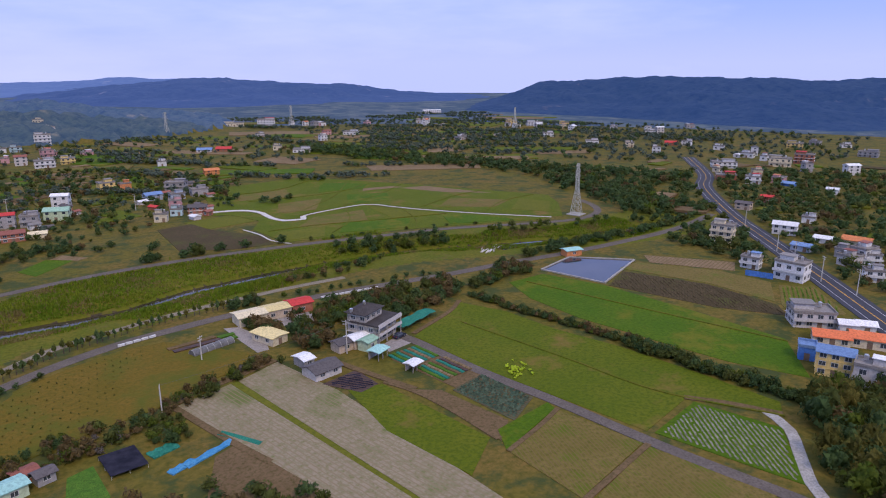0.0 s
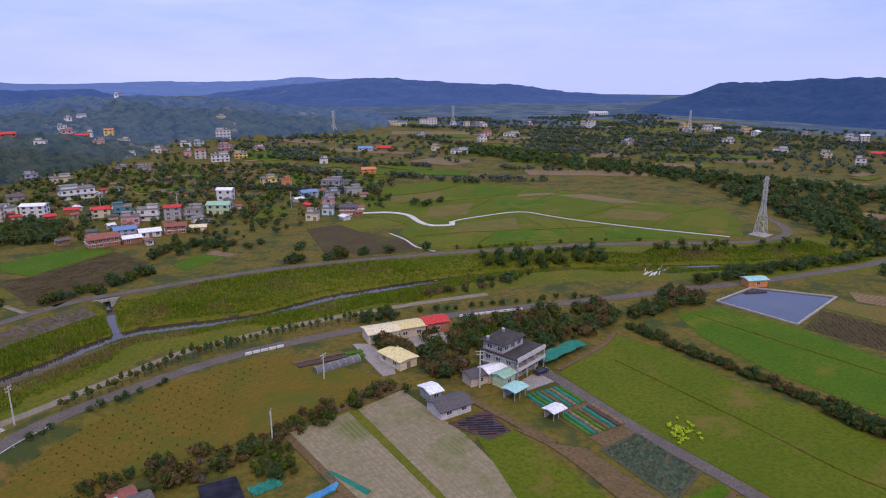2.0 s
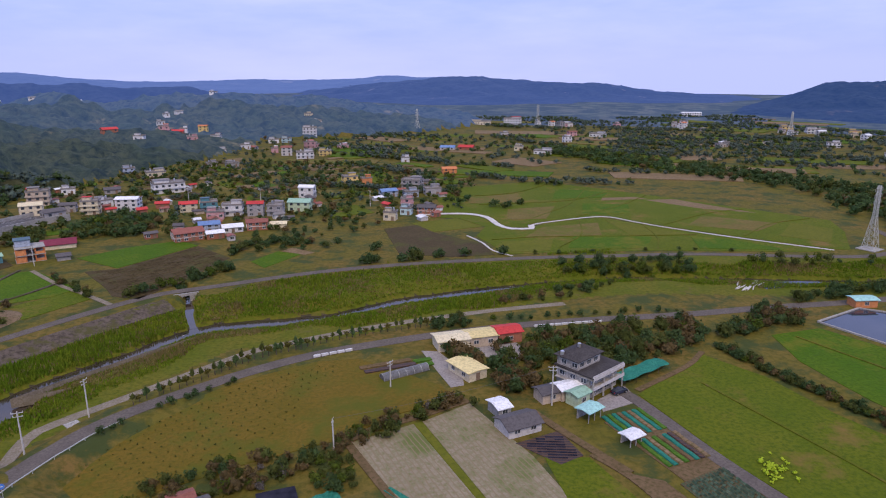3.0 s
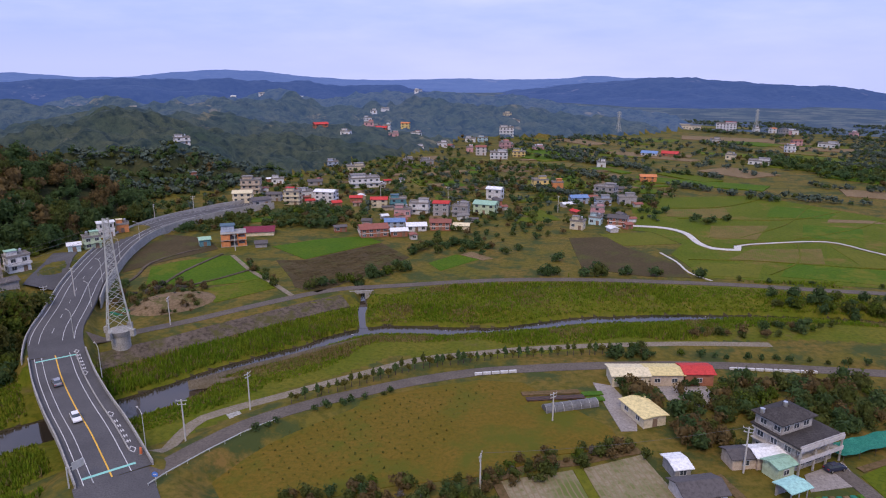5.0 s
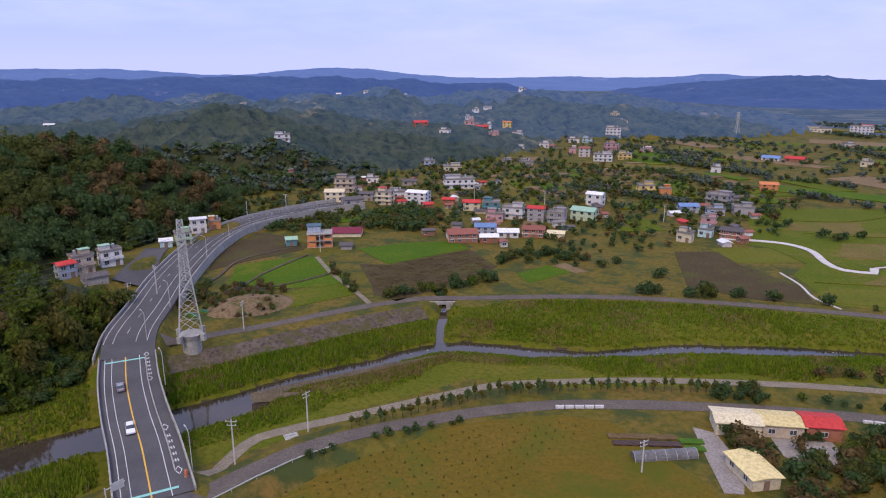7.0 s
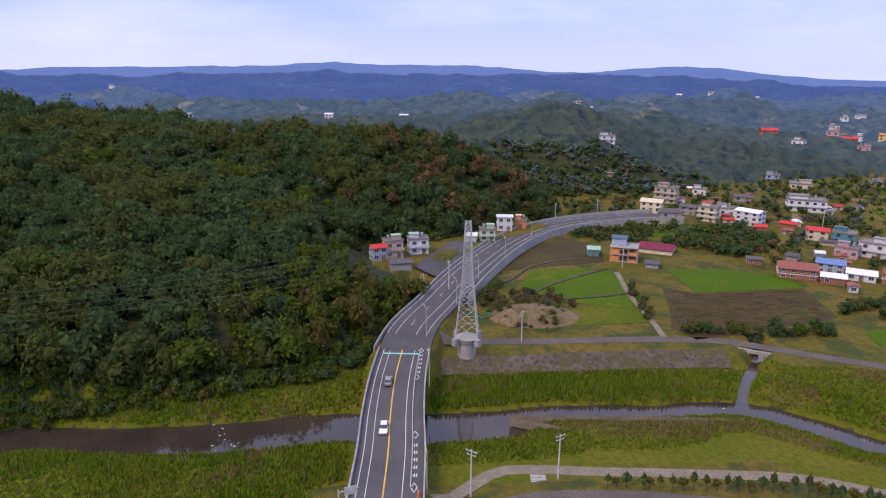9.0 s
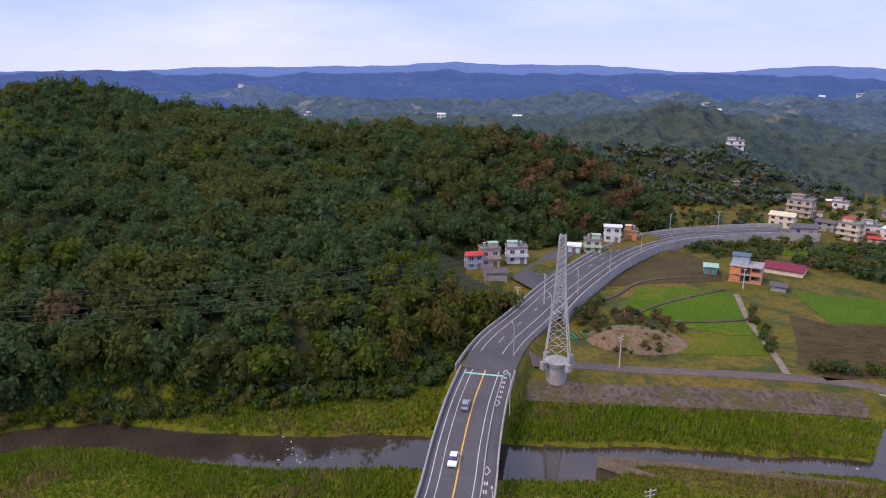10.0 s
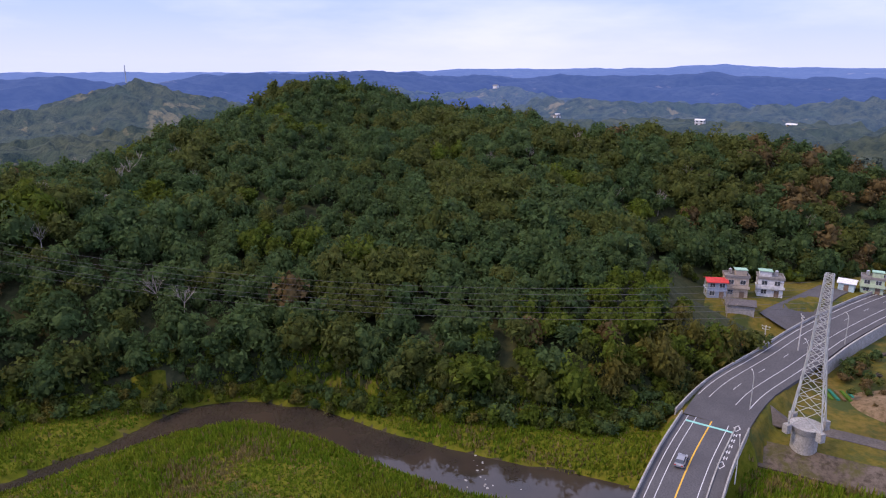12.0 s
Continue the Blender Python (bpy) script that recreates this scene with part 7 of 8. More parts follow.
g2 = [[bm.verts.new((x, y, 1.7 + 0.25 * math.sin(x * 0.9) * math.cos(y))) for y in np.linspace(-2.4, 2.4, 5)] for x in np.linspace(-9, 9, 15)]
for r0, r1 in zip(g2, g2[1:]):
    for i in range(4):
        bm.faces.new((r0[i], r1[i], r1[i + 1], r0[i + 1]))
part("netting", bm, "net_green", nets)
for x in (-8.8, -4.4, 0, 4.4, 8.8):
    for y in (-2.3, 2.3):
        part("pole", bar(bmesh.new(), (x, y, -0.5), (x, y, 1.75), 0.05), "bark", nets)

# bright flowering crop patch in the paddy
bx, by = 88.0, 75.1
pts = [(bx + rng.normal(0, 1.6), by + rng.normal(0, 1.9)) for _ in range(46)]
MAT["leaf_rape"] = MAT["rapeseed"]
scatter("flowering_crop", np.array([(x, y, 0.35, rng.uniform(0.4, 0.8), 0.8) for x, y in pts]), sap, np.zeros(46, int), ["leaf_rape"], "patch of bright yellow-green flowering crop", "crop")

# garden corner by the thicket: black netted frame, green plot, tarps
frame_th = tagged(new("net_frame"), "black shade net stretched over a low frame", "net")
frame_th.matrix_world = pose(-6.4, 83.6, 0.0, 0, 0, 8)
part("netting", boxm(-3.6, -4.6, 0.9, 3.6, 4.6, 0.96), "net_black", frame_th)
for sx in (-3.5, 0, 3.5):
    for sy in (-4.5, 0, 4.5):
        part("pole", bar(bmesh.new(), (sx, sy, -0.2), (sx, sy, 0.95), 0.05), "galv", frame_th)
field("vegetable_plot", [(-16.6, 84), (-11.7, 86), (-10.2, 73), (-13, 66), (-18, 72)], "veg_green", "green vegetable plot with a board edge", "plot")
for x, y, l, w, a, m, lab in ((1.5, 84.5, 3.0, 1.6, 20, "net_green", "green net cage in the garden"), (9.5, 78.0, 6.0, 0.9, 25, "tarp_blue", "strip of blue tarpaulin on the ground"), (3.5, 76.0, 3.0, 1.0, 25, "tarp_blue", "strip of blue tarpaulin on the ground"),
                              (16.5, 80.5, 0.8, 5.5, 35, "net_green", "green net fence beside the field")):
    th = tagged(new("tarpaulin"), lab, "tarpaulin")
    th.matrix_world = pose(x, y, 0.02, 0, 0, a)
    bm = bmesh.new()
    g2 = [[bm.verts.new((u, v, 0.25 + 0.18 * math.sin(u * 3 + v * 2))) for v in np.linspace(-w, w, 5)] for u in np.linspace(-l, l, 9)]
    for r0, r1 in zip(g2, g2[1:]):
        for i in range(4):
            bm.faces.new((r0[i], r1[i], r1[i + 1], r0[i + 1]))
    ret = bmesh.ops.extrude_face_region(bm, geom=bm.faces[:])
    for e in ret["geom"]:
        if isinstance(e, bmesh.types.BMVert):
            e.co.z = -0.05
    part("sheet", bm, m, th)
field("bare_ground", [(10, 76), (18, 80), (26, 62), (34, 40), (20, 36), (4, 60)], "dug_soil", "bare ochre earth between garden trees", "plot")

# ---------------------------------------------------------------- cars
MAT["paint_white"] = material("paint_white", (0.72, 0.73, 0.75), (0.76, 0.77, 0.79), None, scale=1, rough=0.25, bump=0, spec=0.6)
MAT["paint_grey"] = material("paint_grey", (0.22, 0.23, 0.25), (0.26, 0.27, 0.29), None, scale=1, rough=0.25, bump=0, spec=0.6)
MAT["paint_dark"] = material("paint_dark", (0.02, 0.025, 0.05), (0.03, 0.035, 0.06), None, scale=1, rough=0.2, bump=0, spec=0.6)
MAT["tyre"] = material("tyre", (0.02, 0.02, 0.02), (0.03, 0.03, 0.03), None, scale=1, bump=0)
MAT["lamp_red"] = material("lamp_red", (0.35, 0.02, 0.02), (0.4, 0.03, 0.03), None, scale=1, bump=0, rough=0.3)


def car(x, y, z, turn, paint, label):
    th = tagged(new("car"), label, "car")
    th.matrix_world = pose(x, y, z, 0, 0, turn)
    outline = [(-2.15, 0.45), (-2.2, 0.75), (-2.05, 0.95), (-1.2, 1.0), (1.0, 1.0), (2.0, 0.82), (2.2, 0.65), (2.18, 0.4), (2.0, 0.28), (-2.0, 0.28)]
    bm = bmesh.new()
    rings = [[bm.verts.new((px, s * (0.86 - (0.08 if pz > 0.9 else 0)), pz)) for px, pz in outline] for s in (-1, 1)]
    n = len(outline)
    for i in range(n):
        j = (i + 1) % n
        bm.faces.new((rings[0][i], rings[0][j], rings[1][j], rings[1][i]))
    bm.faces.new(rings[0][::-1])
    bm.faces.new(rings[1])
    bmesh.ops.recalc_face_normals(bm, faces=bm.faces)
    part("body", bm, paint, th)

    def cabin(grow, z0, z1):
        bm = bmesh.new()
        lo = [bm.verts.new(p) for p in ((-1.75 - grow, -0.78 - grow, z0), (1.05 + grow, -0.78 - grow, z0), (1.05 + grow, 0.78 + grow, z0), (-1.75 - grow, 0.78 + grow, z0))]
        hi = [bm.verts.new(p) for p in ((-1.25, -0.62, z1), (0.3, -0.62, z1), (0.3, 0.62, z1), (-1.25, 0.62, z1))]
        bm.faces.new(hi)
        for i in range(4):
            j = (i + 1) % 4
            bm.faces.new((lo[i], lo[j], hi[j], hi[i]))
        return bm
    part("windows", cabin(0, 0.98, 1.46), "glass_dark", th)
    part("roof", boxm(-1.3, -0.64, 1.45, 0.33, 0.64, 1.51), paint, th)
    for sx in (-1.35, 1.4):
        for sy in (-0.84, 0.84):
            bm = bmesh.new()
            bar(bm, (0, -0.1, 0), (0, 0.1, 0), 0.32, 14)
            wheel = part("wheel", bm, "tyre", th)
            wheel.location = (sx, sy, 0.32)
            rim = part("rim", bar(bmesh.new(), (0, -0.11, 0), (0, 0.11, 0), 0.18, 10), "steel", wheel)
    for sy in (-0.6, 0.6):
        part("headlight", boxm(2.05, sy - 0.18, 0.6, 2.21, sy + 0.18, 0.74), "paint_white", th)
        part("tail_light", boxm(-2.22, sy - 0.18, 0.7, -2.1, sy + 0.18, 0.85), "lamp_red", th)
    return th


car(-81.5, 112.8, DECK_Z + 0.02, -49, "paint_white", "white hatchback driving over the bridge")
car(-95.7, 128.4, DECK_Z + 0.02, 131, "paint_grey", "grey saloon car on the bridge")
car(73.5, 111.6, 0.20, 20, "paint_dark", "dark blue car parked on the concrete forecourt")

# ---------------------------------------------------------------- poles, lamps, wires
MAT["pole"] = material("pole_concrete", (0.42, 0.41, 0.38), (0.5, 0.48, 0.45), None, scale=1, bump=0)
MAT["wire"] = material("wire", (0.10, 0.10, 0.10), (0.13, 0.13, 0.13), None, scale=1, bump=0)
POLE_TOPS = []


def power_pole(x, y, h=9.5, turn=0, z=None):
    th = tagged(new("power_pole"), "grey concrete power pole with cross arms", "pole", group="power poles")
    z = land1(x, y) if z is None else z
    th.matrix_world = pose(x, y, z, 0, 0, turn)
    part("shaft", cone(bmesh.new(), 0, 0, -0.4, h, 0.19, 0.13, 8), "pole", th)
    for dz, l in ((0.4, 1.1), (1.2, 0.9)):
        part("cross_arm", boxm(-l, -0.05, h - dz, l, 0.05, h - dz + 0.12), "galv", th)
        for sx in (-l + 0.1, l - 0.1):
            part("insulator", cone(bmesh.new(), sx, 0, h - dz + 0.12, h - dz + 0.38, 0.07, 0.05, 6), "white_line", th)
    POLE_TOPS.append((x, y, z + h))
    return th


for x, y, h in ((-48.8, 126.6, 9.5), (-56.0, 109.0, 9.5), (-91.4, 176.9, 9.0), (-129.2, 190, 10), (-137.5, 187, 8), (-158.2, 303, 11), (-150.6, 330, 10), (55.5, 109.5, 10), (-103, 262, 8), (232, 74, 10), (244, 92, 10), (226, 58, 10), (258, 108, 10), (282, 140, 10),
                (4.5, 100.5, 7.5), (20.0, 127.0, 7), (-60, 380, 9), (-20, 372, 9), (40, 350, 9)):
    power_pole(x, y, h, rng.uniform(0, 180))


def street_lamp(x, y, z, turn, h=7.5):
    th = tagged(new("street_lamp"), "slim pale steel street lamp with a curved arm", "street lamp", group="street lamps")
    th.matrix_world = pose(x, y, z, 0, 0, turn)
    part("pole", cone(bmesh.new(), 0, 0, -0.3, h, 0.10, 0.07, 8), "galv", th)
    bm = bmesh.new()
    q = [(0, 0, h), (0.5, 0, h + 0.5), (1.2, 0, h + 0.75), (1.9, 0, h + 0.8)]
    for a, c in zip(q, q[1:]):
        bar(bm, a, c, 0.055, 6)
    part("arm", bm, "galv", th)
    part("lamp_head", boxm(1.7, -0.14, h + 0.72, 2.4, 0.14, h + 0.86), "wall_greywhite", th)


for x, y, a in ((-88.0, 134.0, 140), (-61.5, 103.6, 140), (-108.6, 156.0, 150), (-118.0, 180.5, 155), (-128.5, 205, 155), (-138, 234, 165), (-144.5, 262, 175)):
    street_lamp(x, y, 3.6, a)


def cable(name, p, q, sag, r=0.03, parent=None):
    cu = bpy.data.curves.new(name, "CURVE")
    cu.dimensions, cu.bevel_depth, cu.bevel_resolution = "3D", r, 0
    sp = cu.splines.new("POLY")
    n = 14
    sp.points.add(n)
    for i in range(n + 1):
        t = i / n
        v = Vector(p).lerp(Vector(q), t)
        sp.points[i].co = (v.x, v.y, v.z - 4 * sag * t * (1 - t), 1)
    cu.materials.append(MAT["wire"])
    return new(name, cu)


# conductors from the pylon over the wooded hill, and on to the next pylon
for side in (-1, 1):
    for k, dz in enumerate((36, 33.3, 30.7)):
        a = radians(35)
        p = (-97.4 + side * 2.9 * math.cos(a), 159.7 + side * 2.9 * math.sin(a), dz - 1.3)
        w = tagged(cable("power_line", p, (-212.4 + side * 2.5, -39.5 - side * 1.4, dz + 3.2), 8.2, 0.03), "thin dark power line strung from the pylon", "power line", group="power lines")
for a, c in zip(POLE_TOPS[9:13], POLE_TOPS[10:14]):
    tagged(cable("power_line", a, c, 0.6, 0.03), "thin dark power line between poles", "power line", group="power lines")
tagged(cable("power_line", (55.5, 109.5, 10), (4.5, 100.5, 7.6), 1.0, 0.03), "thin dark power line between poles", "power line", group="power lines")

# ---------------------------------------------------------------- river works and small things
LEVEE_SLOPE = curve_points([(-103.5, 147.5), (-94.5, 156.6), (-85.5, 164.5), (-76, 175), (-62, 189), (-50, 200.5), (-43.5, 205.5)], 2.5)
wall = strip("levee_wall", LEVEE_SLOPE, 3.4, -3.4, (0.22, -1.95), "levee_wall", 0.6)
tagged(wall, "stained sloping concrete levee wall above the reeds", "levee wall", kind="structure")
sand = field("sandbar", [(-70, 141), (-60, 150), (-44, 163), (-32, 172), (-24, 170), (-38, 158), (-56, 145)], "dirt_path", "sandy gravel bar in the river", "sandbar", h=-2.95)
rock_v, rock_f = ICO1
for k in range(44):
    if k < 24:
        i = rng.randint(60, 120) if len(RIVER) > 130 else rng.randint(len(RIVER) // 4, len(RIVER) // 2)
        c = RIVER[min(i, len(RIVER) - 1)]
        x, y = c[0] + rng.uniform(-1, 1) * c[2] * 0.8, c[1] + rng.uniform(-1, 1) * c[2] * 0.6
    else:
        x, y = rng.normal(-114, 5), rng.normal(96, 3)
    s = rng.uniform(0.14, 0.34)
    v = rock_v * (1 + rng.uniform(-0.25, 0.25, (len(rock_v), 1))) * s * (1.2, 1, 0.6)
    ob = new("rock", big_mesh("rock", v, rock_f, ["concrete"]))
    ob.location = (x, y, -3.05)
    tagged(ob, "pale stone lying in the shallow river", "rock", group="stones in the river")

steps = tagged(new("ramp"), "striped concrete ramp between the path and the levee road", "ramp", kind="structure")
steps.matrix_world = pose(-50.2, 122.4, 0.05, 0, 0, -52)
for i in range(7):
    part("slab", boxm(-3.6 + i * 1.03, -1.5, -0.2, -2.7 + i * 1.03, 1.5, 0.08), "concrete", steps)

# guard rail along the levee road near the junction
rail = tagged(new("guard_rail"), "low grey steel guard rail along the levee road", "guard rail")
gl = LEVEE_S[1:9]
t = np.gradient(gl[:, :2], axis=0)
t /= np.linalg.norm(t, axis=1)[:, None]
gl = gl[:, :2] - np.stack([-t[:, 1], t[:, 0]], 1) * 3.1
for p in gl:
    part("post", boxm(p[0] - 0.06, p[1] - 0.06, land1(*p) - 0.2, p[0] + 0.06, p[1] + 0.06, land1(*p) + 0.75), "galv", rail)
for p, q in zip(gl, gl[1:]):
    bm = bmesh.new()
    bar(bm, (*p, land1(*p) + 0.6), (*q, land1(*q) + 0.6), 0.12)
    part("beam", bm, "galv", rail)

# concrete mouth of the culvert where the stream passes under the levee road
culvert = tagged(new("culvert"), "weathered concrete culvert mouth under the levee road", "culvert")
culvert.matrix_world = pose(-39.6, 213.6, 0, 0, 0, 14)
for nm, dims in (("side_wall", (-4.2, -0.3, -3.6, -1.2, 0.3, 0.06)), ("side_wall", (1.2, -0.3, -3.6, 4.2, 0.3, 0.06)), ("lintel", (-1.2, -0.3, -0.9, 1.2, 0.3, 0.06))):
    part(nm, boxm(*dims), "concrete", culvert)

# signs at the near end of the bridge
post_sign = tagged(new("road_sign"), "round blue road sign on a grey post beside the junction", "road sign")
post_sign.matrix_world = pose(-53.3, 91.3, 3.6, 0, 0, 10)
part("post", cone(bmesh.new(), 0, 0, 0, 3.0, 0.05, 0.05, 8), "galv", post_sign)
part("disc", bar(bmesh.new(), (0, -0.06, 2.7), (0, -0.1, 2.7), 0.55, 18), "wall_blue", post_sign, "round blue sign plate")
part("mark", boxm(-0.28, -0.115, 2.62, 0.28, -0.1, 2.78), "white_line", post_sign, "white bar on the sign plate")
gantry = tagged(new("sign_gantry"), "grey steel sign post with a cantilever arm at the bridge end", "sign post")
gantry.matrix_world = pose(-68.5, 89.5, 1.5, 0, 0, 62)
part("post", cone(bmesh.new(), 0, 0, -1.5, 6.6, 0.16, 0.12, 10), "galv", gantry)
part("arm", bar(bmesh.new(), (0, 0, 6.2), (3.4, 0, 6.4), 0.09, 6), "galv", gantry)
part("sign_plate", boxm(1.0, -0.05, 5.4, 3.2, 0.05, 6.9), "galv", gantry, "back of a grey sign plate")
warn = tagged(new("warning_post"), "orange warning post at the end of the parapet", "post")
warn.matrix_world = pose(-61.1, 101.0, 3.9)
part("base", boxm(-0.3, -0.3, -0.6, 0.3, 0.3, 0.25), "concrete", warn)
part("drum", cone(bmesh.new(), 0, 0, 0.25, 1.5, 0.28, 0.24, 12), "roof_orange_metal", warn, "orange plastic drum")

# white guard wall segments beside the levee road
for a, c in (((2, 149.0), (13, 151.6)), ((68, 157.2), (90, 156.6))):
    th = tagged(new("guard_wall"), "low white-painted concrete guard wall by the road", "wall")
    n = int(math.hypot(c[0] - a[0], c[1] - a[1]) / 2.2)
    for i in range(n):
        f0, f1 = i / n, (i + 0.86) / n
        p, q = (a[0] + (c[0] - a[0]) * f0, a[1] + (c[1] - a[1]) * f0), (a[0] + (c[0] - a[0]) * f1, a[1] + (c[1] - a[1]) * f1)
        part("block", bar(bmesh.new(), (*p, 0.4), (*q, 0.4), 0.42), "white_line", th)

# pond bank, pump house and debris pool
bank = tagged(new("pond_bank"), "pale concrete kerb round the fish pond", "kerb", kind="structure")
pc = [(154.5, 142), (176, 149.5), (196, 131.8), (163, 116.3)]
for p, q in zip(pc, pc[1:] + pc[:1]):
    part("kerb", bar(bmesh.new(), (*p, 0.15), (*q, 0.15), 0.45), "concrete", bank)
shed(179.5, 152.0, 7.5, 4.5, 2.6, -8, "wall_orange", "roof_aqua_metal", "orange-walled pump house beside the fish pond", 0.4)
pool = strip("water", curve_points([(160, 176.5), (172, 176.8), (184, 174)], 3), 3.0, -3.0, 0.02, "pond", 0.05)
tagged(pool, "shallow pool beside the woodpile", "pool", kind="structure")
for k in range(18):
    x, y = 150 + rng.uniform(0, 14), 174 + rng.uniform(0, 8)
    a = rng.uniform(0.5, 1.0)
    th = new("timber", cached_mesh(("timber",), lambda: cone(bmesh.new(), 0, 0, -2.2, 2.2, 0.22, 0.16, 7), ["concrete_pale"]))
    th.matrix_world = pose(x, y, land1(x, y) + 0.2, 0, 90, math.degrees(a))
    tagged(th, "pale log lying beside the pool", "log", group="logs by the pool")

# small pavilion shrine at the edge of the thicket
pav = tagged(new("pavilion"), "small red pavilion with a green tent roof", "pavilion")
pav.matrix_world = pose(143.3, 22.6, 0.1, 0, 0, 30)
part("base", boxm(-1.9, -1.9, -0.3, 1.9, 1.9, 0.25), "concrete", pav)
for sx in (-1.5, 1.5):
    for sy in (-1.5, 1.5):
        part("column", cone(bmesh.new(), sx, sy, 0.2, 2.4, 0.14, 0.14, 8), "roof_red_metal", pav)
part("back_wall", boxm(-1.5, 1.3, 0.2, 1.5, 1.45, 2.3), "roof_red_metal", pav)
part("roof", hip_roof(-1.6, -1.6, 1.6, 1.6, 2.4, 1.3, 0.6), "net_green", pav)
# blue hoarding
hoard = tagged(new("hoarding"), "bright blue sheet-metal hoarding in front of the houses", "fence")
p, q = (216.0, 94.6), (219.9, 85.4)
for i in range(8):
    a = [p[j] + (q[j] - p[j]) * i / 8 for j in (0, 1)]
    c = [p[j] + (q[j] - p[j]) * (i + 0.97) / 8 for j in (0, 1)]
    part("panel", edge_wall(bmesh.new(), np.array([a, c]), 0, -0.2, 2.2, 0.06), "wall_blue", hoard)

# unfinished brick house with open floors
brickh = tagged(new("house"), "unfinished red-brick house frame with open concrete floors", "house", group="houses of the valley")
brickh.matrix_world = pose(-107.5, 272.5, 0, 0, 0, 22)
for s in range(3):
    part("floor_slab", boxm(-5.4, -4.4, s * 2.9 - 0.15, 5.4, 4.4, s * 2.9 + 0.12), "concrete", brickh)
    if s < 2:
        for sx in (-5, -1.7, 1.7, 5):
            for sy in (-4, 0, 4):
                part("column", boxm(sx - 0.22, sy - 0.22, s * 2.9 + 0.12, sx + 0.22, sy + 0.22, s * 2.9 + 2.75), "roof_orange_tile", brickh)
        part("brick_wall", boxm(-4.8, 3.8, s * 2.9 + 0.12, 4.8, 4.1, s * 2.9 + 2.75), "wall_brick", brickh)
        part("brick_wall", boxm(-4.8, -4.1, s * 2.9 + 0.12, -1.9, -3.9, s * 2.9 + 2.2), "wall_orange", brickh)
        part("brick_wall", boxm(1.9, -4.1, s * 2.9 + 0.12, 4.8, -3.9, s * 2.9 + 1.2), "wall_orange", brickh)
part("upper_room", boxm(-5.0, -1.0, 5.92, 0.5, 4.0, 8.6), "wall_bluegrey", brickh)
part("room_roof", boxm(-5.4, -1.4, 8.6, 0.9, 4.4, 8.78), "roof_dark_metal", brickh)

# ---------------------------------------------------------------- field edges, ditches and crop rows
MAT["mound_soil"] = material("mound_soil", (0.17, 0.115, 0.065), (0.23, 0.165, 0.10), (0.11, 0.08, 0.04), scale=0.2, fine=1.0, bump=0.8, contrast=0.4, patch=((0.09, 0.085, 0.025), 0.2, 0.52, 0.62))
vs, fs, na, nr = [(-99.5, 196, 2.6)], [], 40, 9
for i in range(1, nr + 1):
    for k in range(na):
        a, q = 2 * math.pi * k / na, i / nr
        x, y = -99.5 + q * (15 * math.cos(a) * math.cos(0.75) - 10.5 * math.sin(a) * math.sin(0.75)), 196 + q * (15 * math.cos(a) * math.sin(0.75) + 10.5 * math.sin(a) * math.cos(0.75))
        bumpy = float(fbm(np.array([x]), np.array([y]), 5, 2, 3)[0]) * 0.35
        vs.append((x, y, -0.4 if i == nr else 2.6 * (1 - q ** 2.2) + bumpy))
fs += [(0, 1 + k, 1 + (k + 1) % na) for k in range(na)]
for i in range(nr - 1):
    fs += [(1 + i * na + k, 1 + (i + 1) * na + k, 1 + (i + 1) * na + (k + 1) % na, 1 + i * na + (k + 1) % na) for k in range(na)]
tagged(new("mound", mesh_from("mound", vs, fs, ["mound_soil"], True)), "bare brown earth mound with dry shrubs near the pylon", "mound", kind="structure")
for pts in ([-126.3, 202.5, -126.2, 221.3, -129.5, 239.9, -124.3, 254.6, -117.2, 265.2], [-111.9, 211.0, -111.4, 230.5, -106.3, 256.0], [-103.2, 212.5, -94.3, 223.2, -87.4, 234.1]):
    q = [(pts[i], pts[i + 1]) for i in range(0, len(pts), 2)]
    tagged(strip("field_wall", curve_points(q, 3.0), 0.55, -0.55, 0.45, "levee_wall", 0.6), "low dark earth dyke between paddies", "dyke", kind="structure")
tagged(strip("dirt_path", curve_points([(-101.4, 254.4), (-86.3, 233.8), (-73.3, 219.4), (-62.2, 206.2)], 3.0), 0.9, -0.9, 0.24, "dirt_path"), "narrow pale dirt path between the fields", "path", kind="structure")
# thin earth dykes dividing the paddies
for k, pts in enumerate(([(96.2, 112.4), (105.0, 74.1), (110.8, 46.9), (125.5, 22.4)], [(139.9, 133.3), (155.1, 85.6), (167.9, 47.6)], [(118, 300), (150, 330), (178, 372)], [(140, 298), (176, 320), (205, 345)], [(100, 340), (130, 338), (160, 342), (190, 362)],
            [(176, 272), (210, 290), (236, 296)], [(200, 243), (228, 262), (255, 268)], [(110, 243), (128, 262), (140, 292)], [(150, 231), (160, 250), (166, 276)], [(85, 262), (110, 262), (140, 256), (180, 250)], [(95, 365), (130, 370), (165, 398)])):
    tagged(strip("field_dyke", curve_points(pts, 3.0), 0.3, -0.3, 0.30 + 0.01 * k, "bank_grass", 0.4), "thin earth dyke dividing a paddy", "dyke", kind="structure")
